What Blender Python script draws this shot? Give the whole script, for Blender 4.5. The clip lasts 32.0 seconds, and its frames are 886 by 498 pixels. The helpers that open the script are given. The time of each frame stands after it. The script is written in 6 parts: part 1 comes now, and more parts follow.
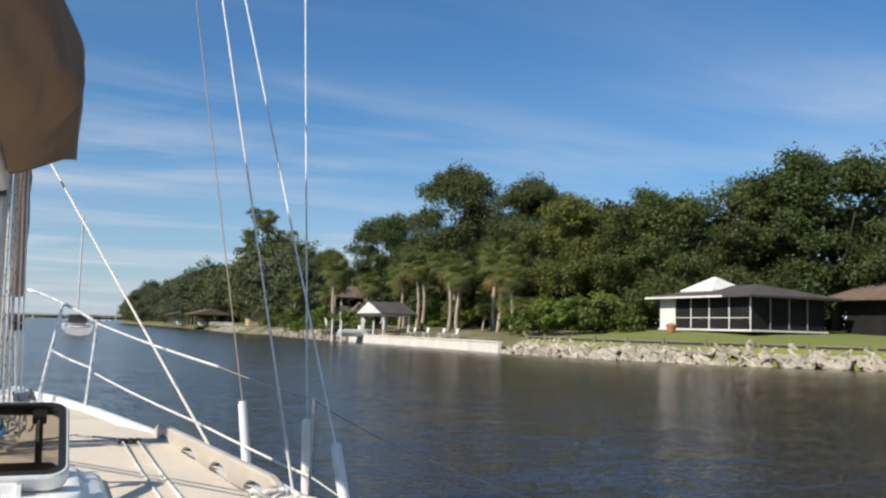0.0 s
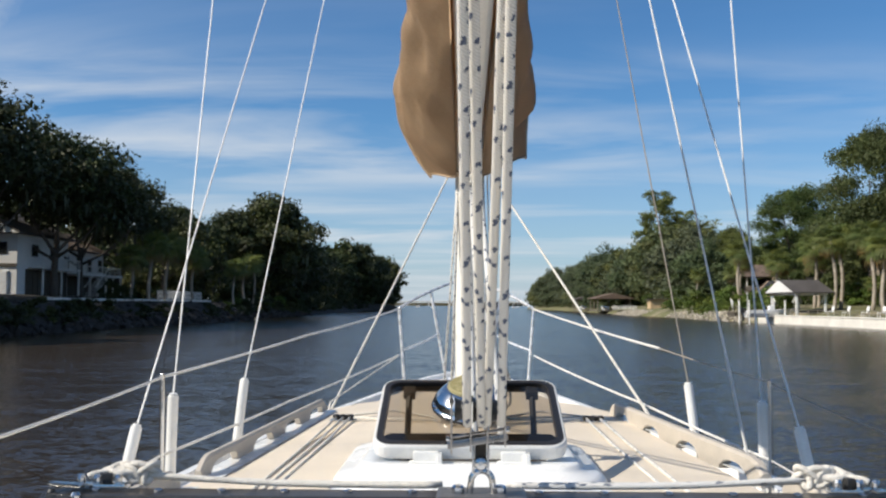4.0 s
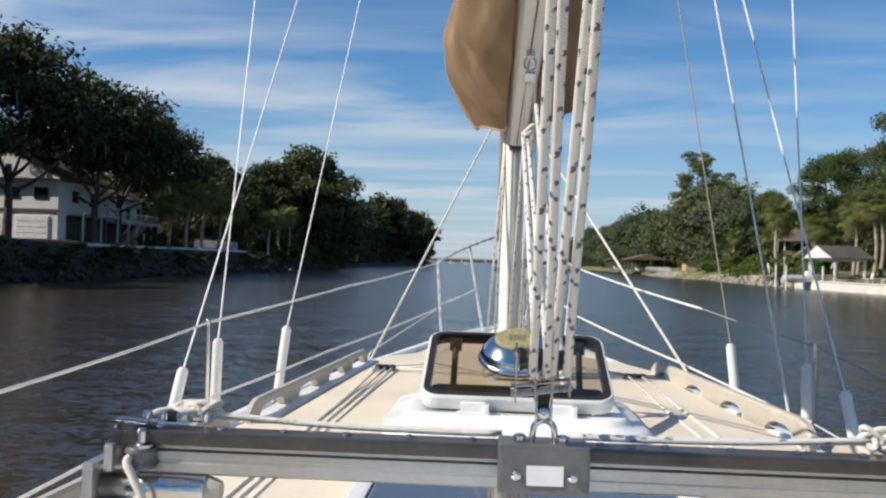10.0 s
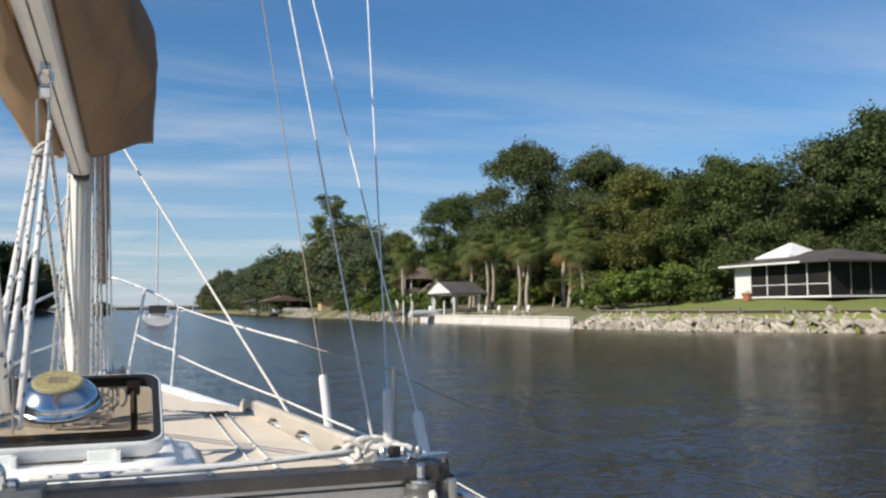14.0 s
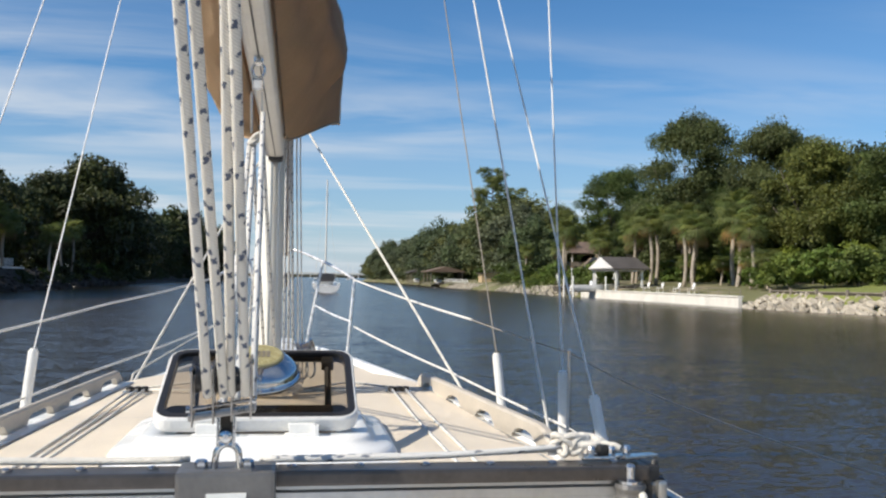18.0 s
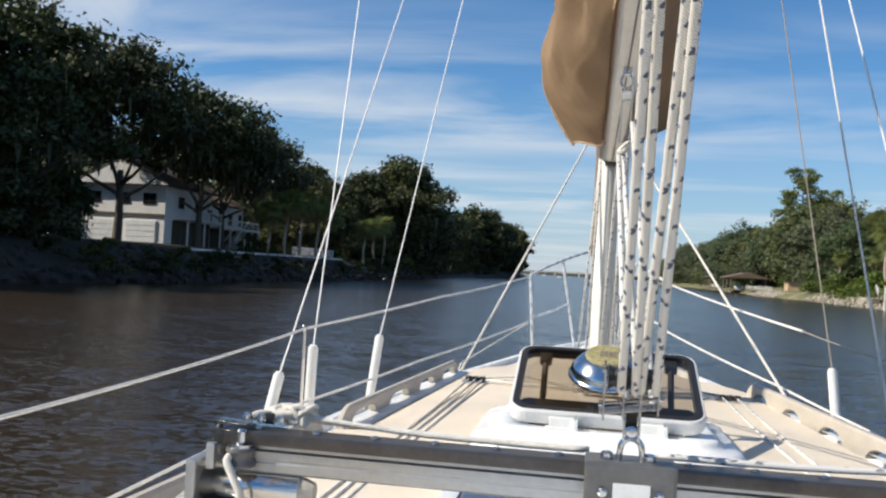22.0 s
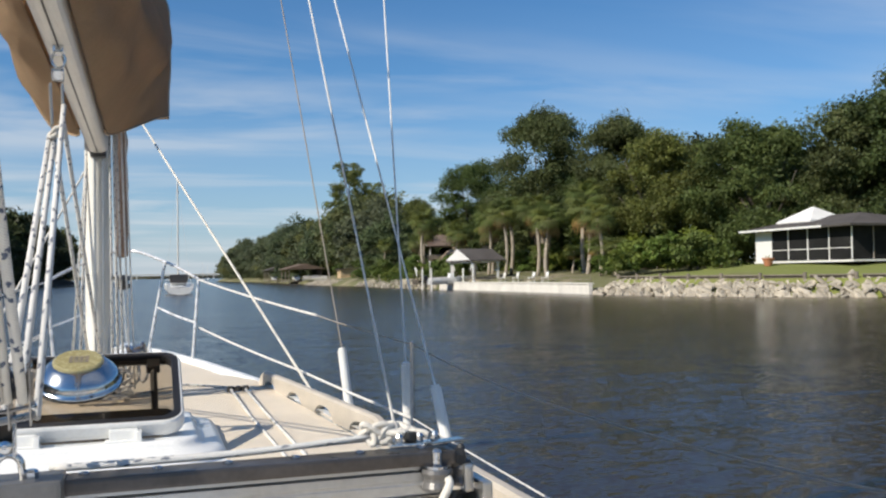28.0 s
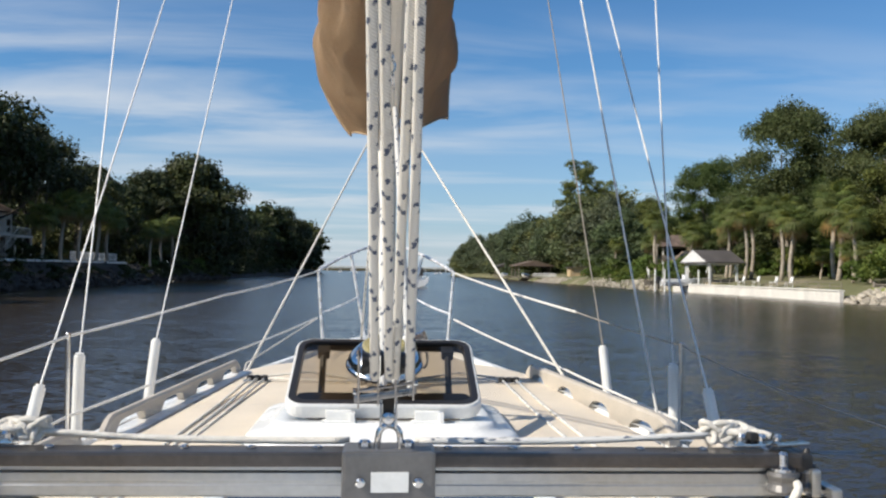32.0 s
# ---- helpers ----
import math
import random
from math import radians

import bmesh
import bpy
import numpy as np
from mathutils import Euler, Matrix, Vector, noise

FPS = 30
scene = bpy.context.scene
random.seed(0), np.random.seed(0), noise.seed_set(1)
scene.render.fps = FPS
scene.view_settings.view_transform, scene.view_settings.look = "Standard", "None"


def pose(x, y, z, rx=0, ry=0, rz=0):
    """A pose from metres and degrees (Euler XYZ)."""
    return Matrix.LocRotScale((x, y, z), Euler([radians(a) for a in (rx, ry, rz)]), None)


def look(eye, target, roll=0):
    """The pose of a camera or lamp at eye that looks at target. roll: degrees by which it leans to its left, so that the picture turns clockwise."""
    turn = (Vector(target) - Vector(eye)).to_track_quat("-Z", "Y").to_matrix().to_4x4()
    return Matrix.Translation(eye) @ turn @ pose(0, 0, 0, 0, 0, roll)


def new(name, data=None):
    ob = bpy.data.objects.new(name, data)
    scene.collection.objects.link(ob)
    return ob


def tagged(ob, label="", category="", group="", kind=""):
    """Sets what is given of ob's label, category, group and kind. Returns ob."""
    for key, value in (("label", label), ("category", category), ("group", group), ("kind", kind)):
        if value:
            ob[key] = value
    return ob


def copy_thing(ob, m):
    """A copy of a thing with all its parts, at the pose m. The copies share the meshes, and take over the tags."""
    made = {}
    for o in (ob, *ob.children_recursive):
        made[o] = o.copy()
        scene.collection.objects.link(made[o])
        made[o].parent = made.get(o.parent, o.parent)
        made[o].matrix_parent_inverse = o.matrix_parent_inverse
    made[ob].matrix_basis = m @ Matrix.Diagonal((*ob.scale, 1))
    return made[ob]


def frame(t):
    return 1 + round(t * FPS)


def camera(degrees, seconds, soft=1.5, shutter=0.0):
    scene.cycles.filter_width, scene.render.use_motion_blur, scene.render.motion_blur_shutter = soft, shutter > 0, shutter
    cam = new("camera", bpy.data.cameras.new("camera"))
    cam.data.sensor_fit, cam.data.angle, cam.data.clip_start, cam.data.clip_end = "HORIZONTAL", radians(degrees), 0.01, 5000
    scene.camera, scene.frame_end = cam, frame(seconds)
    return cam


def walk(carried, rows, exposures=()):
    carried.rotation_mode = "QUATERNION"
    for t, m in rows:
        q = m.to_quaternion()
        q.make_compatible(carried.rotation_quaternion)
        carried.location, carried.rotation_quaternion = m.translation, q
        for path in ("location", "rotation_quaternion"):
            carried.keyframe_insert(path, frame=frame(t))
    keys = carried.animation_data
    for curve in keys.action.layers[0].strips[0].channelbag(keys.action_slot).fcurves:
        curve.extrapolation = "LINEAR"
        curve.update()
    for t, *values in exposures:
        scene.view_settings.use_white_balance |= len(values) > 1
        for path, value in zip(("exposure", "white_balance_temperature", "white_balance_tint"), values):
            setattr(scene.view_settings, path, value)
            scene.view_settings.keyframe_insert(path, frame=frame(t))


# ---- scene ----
cam = camera(52.1, 32.0, soft=2.3)
# The boat's own axes: x to starboard, y to the bow, z up from the water.
PATH = [
    (0, (0.237, -2.984, 2.051), (1.029, -1.155, 2.225), 1.6),
    (0.5, (0.233, -2.967, 2.058), (0.949, -1.105, 2.209), 1.4),
    (1, (0.161, -3.006, 2.066), (0.793, -1.116, 2.237), 1.2),
    (1.5, (0.161, -2.989, 2.04), (0.692, -1.068, 2.207), -0.2),
    (2, (0.156, -2.975, 2.038), (0.568, -1.024, 2.182), 0.3),
    (2.5, (0.123, -3.0, 2.04), (0.409, -1.025, 2.171), -0.1),
    (3, (0.086, -3.005, 2.038), (0.286, -1.018, 2.145), 1.3),
    (3.5, (0.021, -3.01, 2.044), (0.079, -1.016, 2.176), 0.3),
    (5.5, (-0.06, -3.046, 2.028), (-0.269, -1.059, 2.105), 1.8),
    (6, (-0.101, -3.048, 2.024), (-0.372, -1.068, 2.108), 1.4),
    (6.5, (-0.141, -3.058, 2.024), (-0.491, -1.09, 2.085), 2.6),
    (7, (-0.179, -3.052, 2.032), (-0.587, -1.095, 2.099), 2.2),
    (7.5, (-0.189, -3.038, 2.032), (-0.56, -1.075, 2.123), 1.0),
    (8, (-0.199, -3.032, 2.024), (-0.512, -1.057, 2.072), 0.2),
    (8.5, (-0.191, -2.996, 2.015), (-0.445, -1.013, 2.044), 1.7),
    (9, (-0.161, -2.994, 2.021), (-0.361, -1.004, 2.04), 1.9),
    (9.5, (-0.116, -3.002, 2.027), (-0.282, -1.009, 2.072), 1.9),
    (10, (-0.079, -3.007, 2.027), (-0.199, -1.011, 2.053), 1.7),
    (10.5, (-0.033, -2.991, 2.031), (-0.01, -0.991, 2.06), 0.8),
    (11, (-0.021, -2.989, 2.028), (0.05, -0.99, 2.062), 0.4),
    (11.5, (-0.004, -2.976, 2.03), (0.142, -0.981, 2.055), -0.3),
    (12, (0.052, -2.96, 2.021), (0.345, -0.982, 2.035), -0.5),
    (12.5, (0.14, -2.953, 2.026), (0.601, -1.007, 2.055), 0.7),
    (13, (0.192, -2.953, 2.021), (0.718, -1.027, 2.139), 1.2),
    (13.5, (0.205, -2.971, 1.981), (0.803, -1.066, 2.103), -0.3),
    (15.5, (0.237, -2.957, 2.029), (1.0, -1.116, 2.194), 1.2),
    (16, (0.234, -2.949, 2.031), (0.96, -1.091, 2.178), 1.2),
    (16.5, (0.197, -2.942, 2.027), (0.754, -1.029, 2.204), 1.0),
    (17, (0.176, -2.934, 2.031), (0.67, -1.002, 2.182), 1.0),
    (17.5, (0.15, -2.959, 2.036), (0.547, -1.003, 2.161), 1.5),
    (18, (0.122, -2.946, 2.031), (0.436, -0.971, 2.097), 1.0),
    (18.5, (0.091, -2.95, 2.034), (0.334, -0.967, 2.114), 0.8),
    (19, (0.052, -2.958, 2.036), (0.188, -0.965, 2.12), -0.0),
    (19.5, (0.026, -2.962, 2.033), (0.142, -0.966, 2.098), 0.6),
    (20, (0.0, -2.974, 2.038), (-0.009, -0.976, 2.121), -0.3),
    (20.5, (-0.008, -2.987, 2.04), (-0.081, -0.991, 2.124), 0.9),
    (21, (-0.031, -3.001, 2.041), (-0.196, -1.009, 2.111), 2.0),
    (21.5, (-0.046, -3.026, 2.039), (-0.298, -1.043, 2.099), 1.9),
    (22, (-0.074, -3.043, 2.033), (-0.399, -1.07, 2.076), 3.2),
    (22.5, (-0.101, -3.051, 2.04), (-0.497, -1.092, 2.115), 3.6),
    (23, (-0.117, -3.058, 2.037), (-0.501, -1.096, 2.093), 3.9),
    (23.5, (-0.11, -3.039, 2.039), (-0.385, -1.059, 2.08), 3.4),
    (24, (-0.094, -3.009, 2.028), (-0.255, -1.015, 2.045), 4.2),
    (24.5, (-0.059, -2.999, 2.031), (-0.158, -1.002, 2.057), 4.0),
    (25, (-0.002, -2.988, 2.036), (0.006, -0.989, 2.081), 3.2),
    (25.5, (0.059, -2.976, 2.03), (0.18, -0.98, 2.061), 1.6),
    (26, (0.097, -2.95, 2.027), (0.326, -0.963, 2.054), 1.6),
    (26.5, (0.143, -2.938, 2.028), (0.483, -0.968, 2.07), 0.8),
    (28.5, (0.239, -2.966, 2.022), (0.891, -1.076, 2.088), -0.8),
    (29, (0.249, -2.955, 2.029), (0.909, -1.069, 2.124), -0.5),
    (29.5, (0.251, -2.963, 2.03), (0.93, -1.084, 2.128), -0.3),
    (30, (0.166, -2.946, 2.017), (0.719, -1.025, 2.072), 0.5),
    (30.5, (0.104, -2.93, 2.032), (0.528, -0.976, 2.098), 0.7),
    (31, (0.082, -2.952, 2.027), (0.4, -0.979, 2.089), 0.4),
    (31.5, (0.053, -2.963, 2.031), (0.285, -0.977, 2.081), -0.3),
    (32, (0.003, -2.973, 2.018), (0.126, -0.977, 2.068), 0.9),
]
# the film's camera brightens a little as it turns to the darker bank
walk(cam, [(t, look(eye, target, roll)) for t, eye, target, roll in PATH],
     [(t, stops, 6720, 10) for t, stops in ((0, 0.08), (6, 0.13), (12, 0.08), (16, 0.08), (19, 0.20), (22, 0.20), (25, 0.12), (29, 0.08), (32, 0.14))])

# ---- light ----
SUN_AZ, SUN_EL = radians(199.0), radians(38.0)   # the sun's heading, from +x towards +y, and its height
sun_way = Vector((math.cos(SUN_AZ) * math.cos(SUN_EL), math.sin(SUN_AZ) * math.cos(SUN_EL), math.sin(SUN_EL)))
sun = new("sun", bpy.data.lights.new("sun", "SUN"))
sun.data.energy, sun.data.angle, sun.data.color = 5.1, radians(0.55), (1.0, 0.935, 0.83)
sun.matrix_world = look(sun_way * 60, (0, 0, 0))

world = bpy.data.worlds.new("sky")
scene.world = world
world.use_nodes = True
wt = world.node_tree
wt.nodes.clear()


def wire(tree, kind, inputs=None, **props):
    """A node with its settings and inputs (values, or sockets to link from)."""
    n = tree.nodes.new(kind)
    for k, v in props.items():
        setattr(n, k, v)
    for k, v in (inputs or {}).items():
        if isinstance(v, bpy.types.NodeSocket):
            tree.links.new(v, n.inputs[k])
        else:
            n.inputs[k].default_value = v
    return n


def ramp(tree, fac, stops, mode="LINEAR"):
    n = tree.nodes.new("ShaderNodeValToRGB")
    n.color_ramp.interpolation = mode
    el = n.color_ramp.elements
    while len(el) < len(stops):
        el.new(0.5)
    for e, (p, c) in zip(el, stops):
        e.position = p
        e.color = c if len(c) == 4 else (*c, 1)
    tree.links.new(fac, n.inputs[0])
    return n.outputs[0]


def maths(tree, op, a, b=0.5, clamp=False):
    n = tree.nodes.new("ShaderNodeMath")
    n.operation, n.use_clamp = op, clamp
    for i, v in enumerate((a, b)):
        if isinstance(v, bpy.types.NodeSocket):
            tree.links.new(v, n.inputs[i])
        else:
            n.inputs[i].default_value = v
    return n.outputs[0]


def blend(tree, fac, a, b, mode="MIX"):
    n = tree.nodes.new("ShaderNodeMix")
    n.data_type, n.blend_type = "RGBA", mode
    for i, v in ((0, fac), (6, a), (7, b)):
        if isinstance(v, bpy.types.NodeSocket):
            tree.links.new(v, n.inputs[i])
        else:
            n.inputs[i].default_value = v if i == 0 or len(v) == 4 else (*v, 1)
    return n.outputs[2]


CLOUD_WAY = Vector((-0.575, 0.765, 0.285)).normalized()
sky = wire(wt, "ShaderNodeTexSky", sky_type="NISHITA", sun_disc=False, sun_elevation=SUN_EL, sun_rotation=radians(90) - SUN_AZ,
           air_density=1.0, dust_density=0.3, ozone_density=2.2)
way = wire(wt, "ShaderNodeTexCoord").outputs["Generated"]
split = wire(wt, "ShaderNodeSeparateXYZ", {0: way})
height = maths(wt, "ADD", maths(wt, "MAXIMUM", split.outputs[2], 0.0), 0.07)
flat = wire(wt, "ShaderNodeCombineXYZ", {0: maths(wt, "DIVIDE", split.outputs[0], height), 1: maths(wt, "DIVIDE", split.outputs[1], height)})
# high thin cloud: long streaks that run roughly across the river, drawn out to the right
streak = wire(wt, "ShaderNodeMapping", {0: flat.outputs[0], 2: (0, 0, radians(-9)), 3: (0.16, 0.42, 1)})
n1 = wire(wt, "ShaderNodeTexNoise", {"Vector": streak.outputs[0], "Scale": 2.9, "Detail": 8.0, "Roughness": 0.55, "Distortion": 0.5})
puff = wire(wt, "ShaderNodeMapping", {0: flat.outputs[0], 1: (3.1, 1.7, 0), 3: (0.05, 0.22, 1)})
n2 = wire(wt, "ShaderNodeTexNoise", {"Vector": puff.outputs[0], "Scale": 2.6, "Detail": 4.0, "Roughness": 0.5})
veil = maths(wt, "MULTIPLY", ramp(wt, n1.outputs[0], ((0.41, (0, 0, 0)), (0.60, (1, 1, 1)))), ramp(wt, n2.outputs[0], ((0.36, (0.08, 0.08, 0.08)), (0.55, (1, 1, 1)))))
# above the view the veil thickens again, added to whiten the sky's light
low = ramp(wt, split.outputs[2], ((0.0, (0.6, 0.6, 0.6)), (0.06, (0.95, 0.95, 0.95)), (0.16, (1, 1, 1)), (0.22, (0.75, 0.75, 0.75)), (0.29, (0.20, 0.20, 0.20)), (0.40, (0.10, 0.10, 0.10)), (0.62, (0.45, 0.45, 0.45)), (1.0, (0.6, 0.6, 0.6))))
veil = maths(wt, "MULTIPLY", maths(wt, "MULTIPLY", veil, low), 0.72)
# one larger white cloud high over the port bank
toward = wire(wt, "ShaderNodeVectorMath", {0: way, 1: CLOUD_WAY}, operation="DOT_PRODUCT").outputs["Value"]
curl = wire(wt, "ShaderNodeTexNoise", {"Vector": way, "Scale": 7.0, "Detail": 6.0, "Roughness": 0.55}).outputs[0]
heap = maths(wt, "ADD", toward, maths(wt, "MULTIPLY", maths(wt, "SUBTRACT", curl, 0.5), 0.045))
veil = maths(wt, "MAXIMUM", veil, maths(wt, "MULTIPLY", ramp(wt, heap, ((0.984, (0, 0, 0)), (0.999, (1, 1, 1)))), 0.65))
haze = ramp(wt, split.outputs[2], ((0.0, (0.82, 0.82, 0.82)), (0.07, (0.42, 0.42, 0.42)), (0.2, (0.04, 0.04, 0.04)), (0.4, (0, 0, 0))))
tinted = blend(wt, 1.0, sky.outputs[0], (0.43, 0.82, 1.14), "MULTIPLY")
hazed = blend(wt, haze, tinted, (5.0, 5.65, 6.7))
clouded = blend(wt, veil, hazed, (6.6, 7.1, 7.7))
bg = wire(wt, "ShaderNodeBackground", {"Color": clouded, "Strength": 0.098})
wire(wt, "ShaderNodeOutputWorld", {"Surface": bg.outputs[0]})


# ---- materials ----
def material(name, colour, rough=0.5, metal=0.0, vary=0.12, scale=6.0, fine=90.0, bump=0.15, bump_scale=60.0, tint=None, spec=0.5, island=0.0, each=0.0, coat=0.0):
    """A painted, woven or mineral surface: its colour varied at two scales, with fine relief."""
    m = bpy.data.materials.new(name)
    m.use_nodes = True
    t = m.node_tree
    b = t.nodes["Principled BSDF"]
    pos = wire(t, "ShaderNodeTexCoord").outputs["Object"]
    big = wire(t, "ShaderNodeTexNoise", {"Vector": pos, "Scale": scale, "Detail": 5.0, "Roughness": 0.6}).outputs[0]
    small = wire(t, "ShaderNodeTexNoise", {"Vector": pos, "Scale": fine, "Detail": 3.0}).outputs[0]
    dark = tuple(c * (1 - 2.2 * vary) for c in colour) if tint is None else tint
    light = tuple(min(1, c * (1 + vary)) for c in colour)
    col = blend(t, ramp(t, big, ((0.3, (0, 0, 0)), (0.7, (1, 1, 1)))), dark, light)
    col = blend(t, 0.35, col, ramp(t, small, ((0.3, tuple(c * (1 - vary * 2) for c in colour)), (0.7, light))))
    if island or each:
        r = wire(t, "ShaderNodeNewGeometry").outputs["Random Per Island"] if island else wire(t, "ShaderNodeObjectInfo").outputs["Random"]
        k = island or each
        col = blend(t, 1.0, col, ramp(t, r, ((0.0, (1 - k,) * 3), (1.0, (1 + k,) * 3))), "MULTIPLY")
    t.links.new(col, b.inputs["Base Color"])
    b.inputs["Metallic"].default_value = metal
    b.inputs["Specular IOR Level"].default_value = spec
    if coat:
        b.inputs["Coat Weight"].default_value = coat
    t.links.new(ramp(t, big, ((0.3, (max(0.02, rough - 0.08),) * 3), (0.7, (min(1, rough + 0.08),) * 3))), b.inputs["Roughness"])
    if bump:
        fine_n = wire(t, "ShaderNodeTexNoise", {"Vector": pos, "Scale": bump_scale, "Detail": 4.0}).outputs[0]
        bm_node = wire(t, "ShaderNodeBump", {"Strength": bump, "Distance": 0.02, "Height": fine_n})
        t.links.new(bm_node.outputs[0], b.inputs["Normal"])
    return m


gelcoat = material("white_gelcoat", (0.84, 0.84, 0.82), 0.28, vary=0.04, scale=3, bump=0.03)
nonskid = material("beige_nonskid", (0.84, 0.735, 0.59), 0.75, vary=0.05, scale=2.5, bump=0.5, bump_scale=220)
cream = material("cream_paint", (0.52, 0.47, 0.40), 0.55, vary=0.10, scale=5, bump=0.08)
teak = material("weathered_teak", (0.26, 0.22, 0.18), 0.7, vary=0.2, scale=8, bump=0.3)
steel = material("stainless_steel", (0.62, 0.62, 0.62), 0.16, metal=1.0, vary=0.06, scale=9, bump=0.02)
tube_steel = material("bright_steel_tube", (0.82, 0.82, 0.82), 0.28, metal=0.35, vary=0.05, scale=9, bump=0.02)
alu = material("anodised_aluminium", (0.52, 0.52, 0.51), 0.36, metal=0.85, vary=0.08, scale=7, bump=0.05)
boom_alu = material("boom_aluminium", (0.74, 0.72, 0.68), 0.42, metal=0.1, vary=0.08, scale=5, bump=0.04)
dark_alu = material("dark_anodised_rail", (0.10, 0.09, 0.085), 0.34, metal=0.6, vary=0.15, scale=10, bump=0.05)
worn_steel = material("worn_steel", (0.34, 0.32, 0.30), 0.30, metal=1.0, vary=0.2, scale=30, bump=0.05)
lid_paint = material("white_lid_paint", (0.74, 0.74, 0.72), 0.38, vary=0.08, scale=6, bump=0.05)
mast_paint = material("white_mast_paint", (0.80, 0.79, 0.74), 0.32, vary=0.05, scale=3, bump=0.03)
black_trim = material("black_gasket", (0.02, 0.02, 0.022), 0.35, vary=0.1, bump=0.05)
black_plastic = material("black_plastic", (0.03, 0.03, 0.03), 0.4, vary=0.15, bump=0.08)
white_plastic = material("white_plastic_tube", (0.83, 0.83, 0.80), 0.35, vary=0.06, scale=8, bump=0.04)
canvas = material("tan_canvas", (0.57, 0.40, 0.245), 0.88, vary=0.10, scale=3.0, bump=0.35, bump_scale=400)
canvas_edge = material("canvas_binding", (0.40, 0.285, 0.18), 0.85, vary=0.1, bump=0.3, bump_scale=300)
furl_cloth = material("tan_sun_strip", (0.30, 0.20, 0.14), 0.85, vary=0.15, scale=4, bump=0.3, bump_scale=200)
wire_steel = material("rigging_wire", (0.84, 0.84, 0.82), 0.4, metal=0.0, vary=0.1, scale=20, bump=0.1, bump_scale=300)
white_line = material("white_rope", (0.82, 0.78, 0.70), 0.8, vary=0.10, scale=40, bump=0.5, bump_scale=350)
vinyl_line = material("white_vinyl_lifeline", (0.74, 0.72, 0.68), 0.5, vary=0.1, scale=15, bump=0.05)
grey_wire = material("grey_coated_wire", (0.34, 0.30, 0.25), 0.55, vary=0.1, scale=15, bump=0.05)
solar = material("amber_solar_cell", (0.36, 0.32, 0.16), 0.25, vary=0.1, scale=60, bump=0.03, coat=0.5)
paper_white = material("white_sticker", (0.8, 0.8, 0.77), 0.5, vary=0.05, scale=30, bump=0.03)
brown_gloss = material("dark_smoked_panel", (0.09, 0.07, 0.06), 0.12, vary=0.2, scale=4, bump=0.03, coat=0.6)
shade_and_link_dark = material("cabin_shade_and_link_dark", (0.06, 0.05, 0.04), 0.8, vary=0.2, scale=4, bump=0.1)


def fleck_rope(name, base, fleck, rep=0.055):
    """Braided rope with short dark tracer flecks, laid out along the rope by its UVs (u round it, v in metres)."""
    m = bpy.data.materials.new(name)
    m.use_nodes = True
    t = m.node_tree
    b = t.nodes["Principled BSDF"]
    uv = wire(t, "ShaderNodeUVMap").outputs[0]
    own = wire(t, "ShaderNodeCombineXYZ", {0: 0.0, 1: maths(t, "MULTIPLY", wire(t, "ShaderNodeObjectInfo").outputs["Random"], 9.0)})
    s = wire(t, "ShaderNodeMapping", {0: uv, 1: own.outputs[0], 3: (2.0, 1 / rep, 1)})
    wob = wire(t, "ShaderNodeTexNoise", {"Vector": s.outputs[0], "Scale": 3.0, "Detail": 2.0}).outputs[1]
    bent = wire(t, "ShaderNodeVectorMath", {0: s.outputs[0], 1: wire(t, "ShaderNodeVectorMath", {0: wob, 1: (0.6, 0.6, 0)}, operation="MULTIPLY").outputs[0]}, operation="ADD")
    v = wire(t, "ShaderNodeTexVoronoi", {"Vector": bent.outputs[0], "Scale": 1.0, "Randomness": 1.0}, voronoi_dimensions="2D")
    spot = ramp(t, v.outputs["Distance"], ((0.13, (1, 1, 1)), (0.21, (0, 0, 0))))
    braid = wire(t, "ShaderNodeTexWave", {"Vector": wire(t, "ShaderNodeMapping", {0: uv, 3: (4, 130, 1)}).outputs[0], "Scale": 1.0, "Distortion": 1.0}, bands_direction="DIAGONAL").outputs[1]
    col = blend(t, braid, tuple(c * 0.82 for c in base), base)
    t.links.new(blend(t, spot, col, fleck), b.inputs["Base Color"])
    b.inputs["Roughness"].default_value = 0.85
    bu = wire(t, "ShaderNodeBump", {"Strength": 0.5, "Distance": 0.002, "Height": braid})
    t.links.new(bu.outputs[0], b.inputs["Normal"])
    return m


sheet_rope = fleck_rope("blue_flecked_rope", (0.75, 0.72, 0.66), (0.085, 0.105, 0.155), 0.026)
thin_fleck = fleck_rope("grey_flecked_rope", (0.76, 0.75, 0.72), (0.16, 0.18, 0.22), 0.04)

acrylic = bpy.data.materials.new("smoked_acrylic")
acrylic.use_nodes = True
at = acrylic.node_tree
at.nodes.clear()
gl = wire(at, "ShaderNodeBsdfGlossy", {"Color": (1, 1, 1, 1), "Roughness": 0.06})
tr = wire(at, "ShaderNodeBsdfTransparent", {"Color": (0.55, 0.50, 0.43, 1)})
mx = wire(at, "ShaderNodeMixShader", {0: 0.09, 1: tr.outputs[0], 2: gl.outputs[0]})
wire(at, "ShaderNodeOutputMaterial", {0: mx.outputs[0]})


# ---- making meshes ----
def link_mesh(name, mesh, mat, parent=None, label=""):
    if mat is not None:
        mesh.materials.append(mat)
    ob = new(name, mesh)
    if parent is not None:
        ob.parent = parent
    if label:
        ob["label"] = label
    return ob


def base_of(parent):
    p = Vector()
    while parent is not None:
        p += parent.location
        parent = parent.parent
    return p


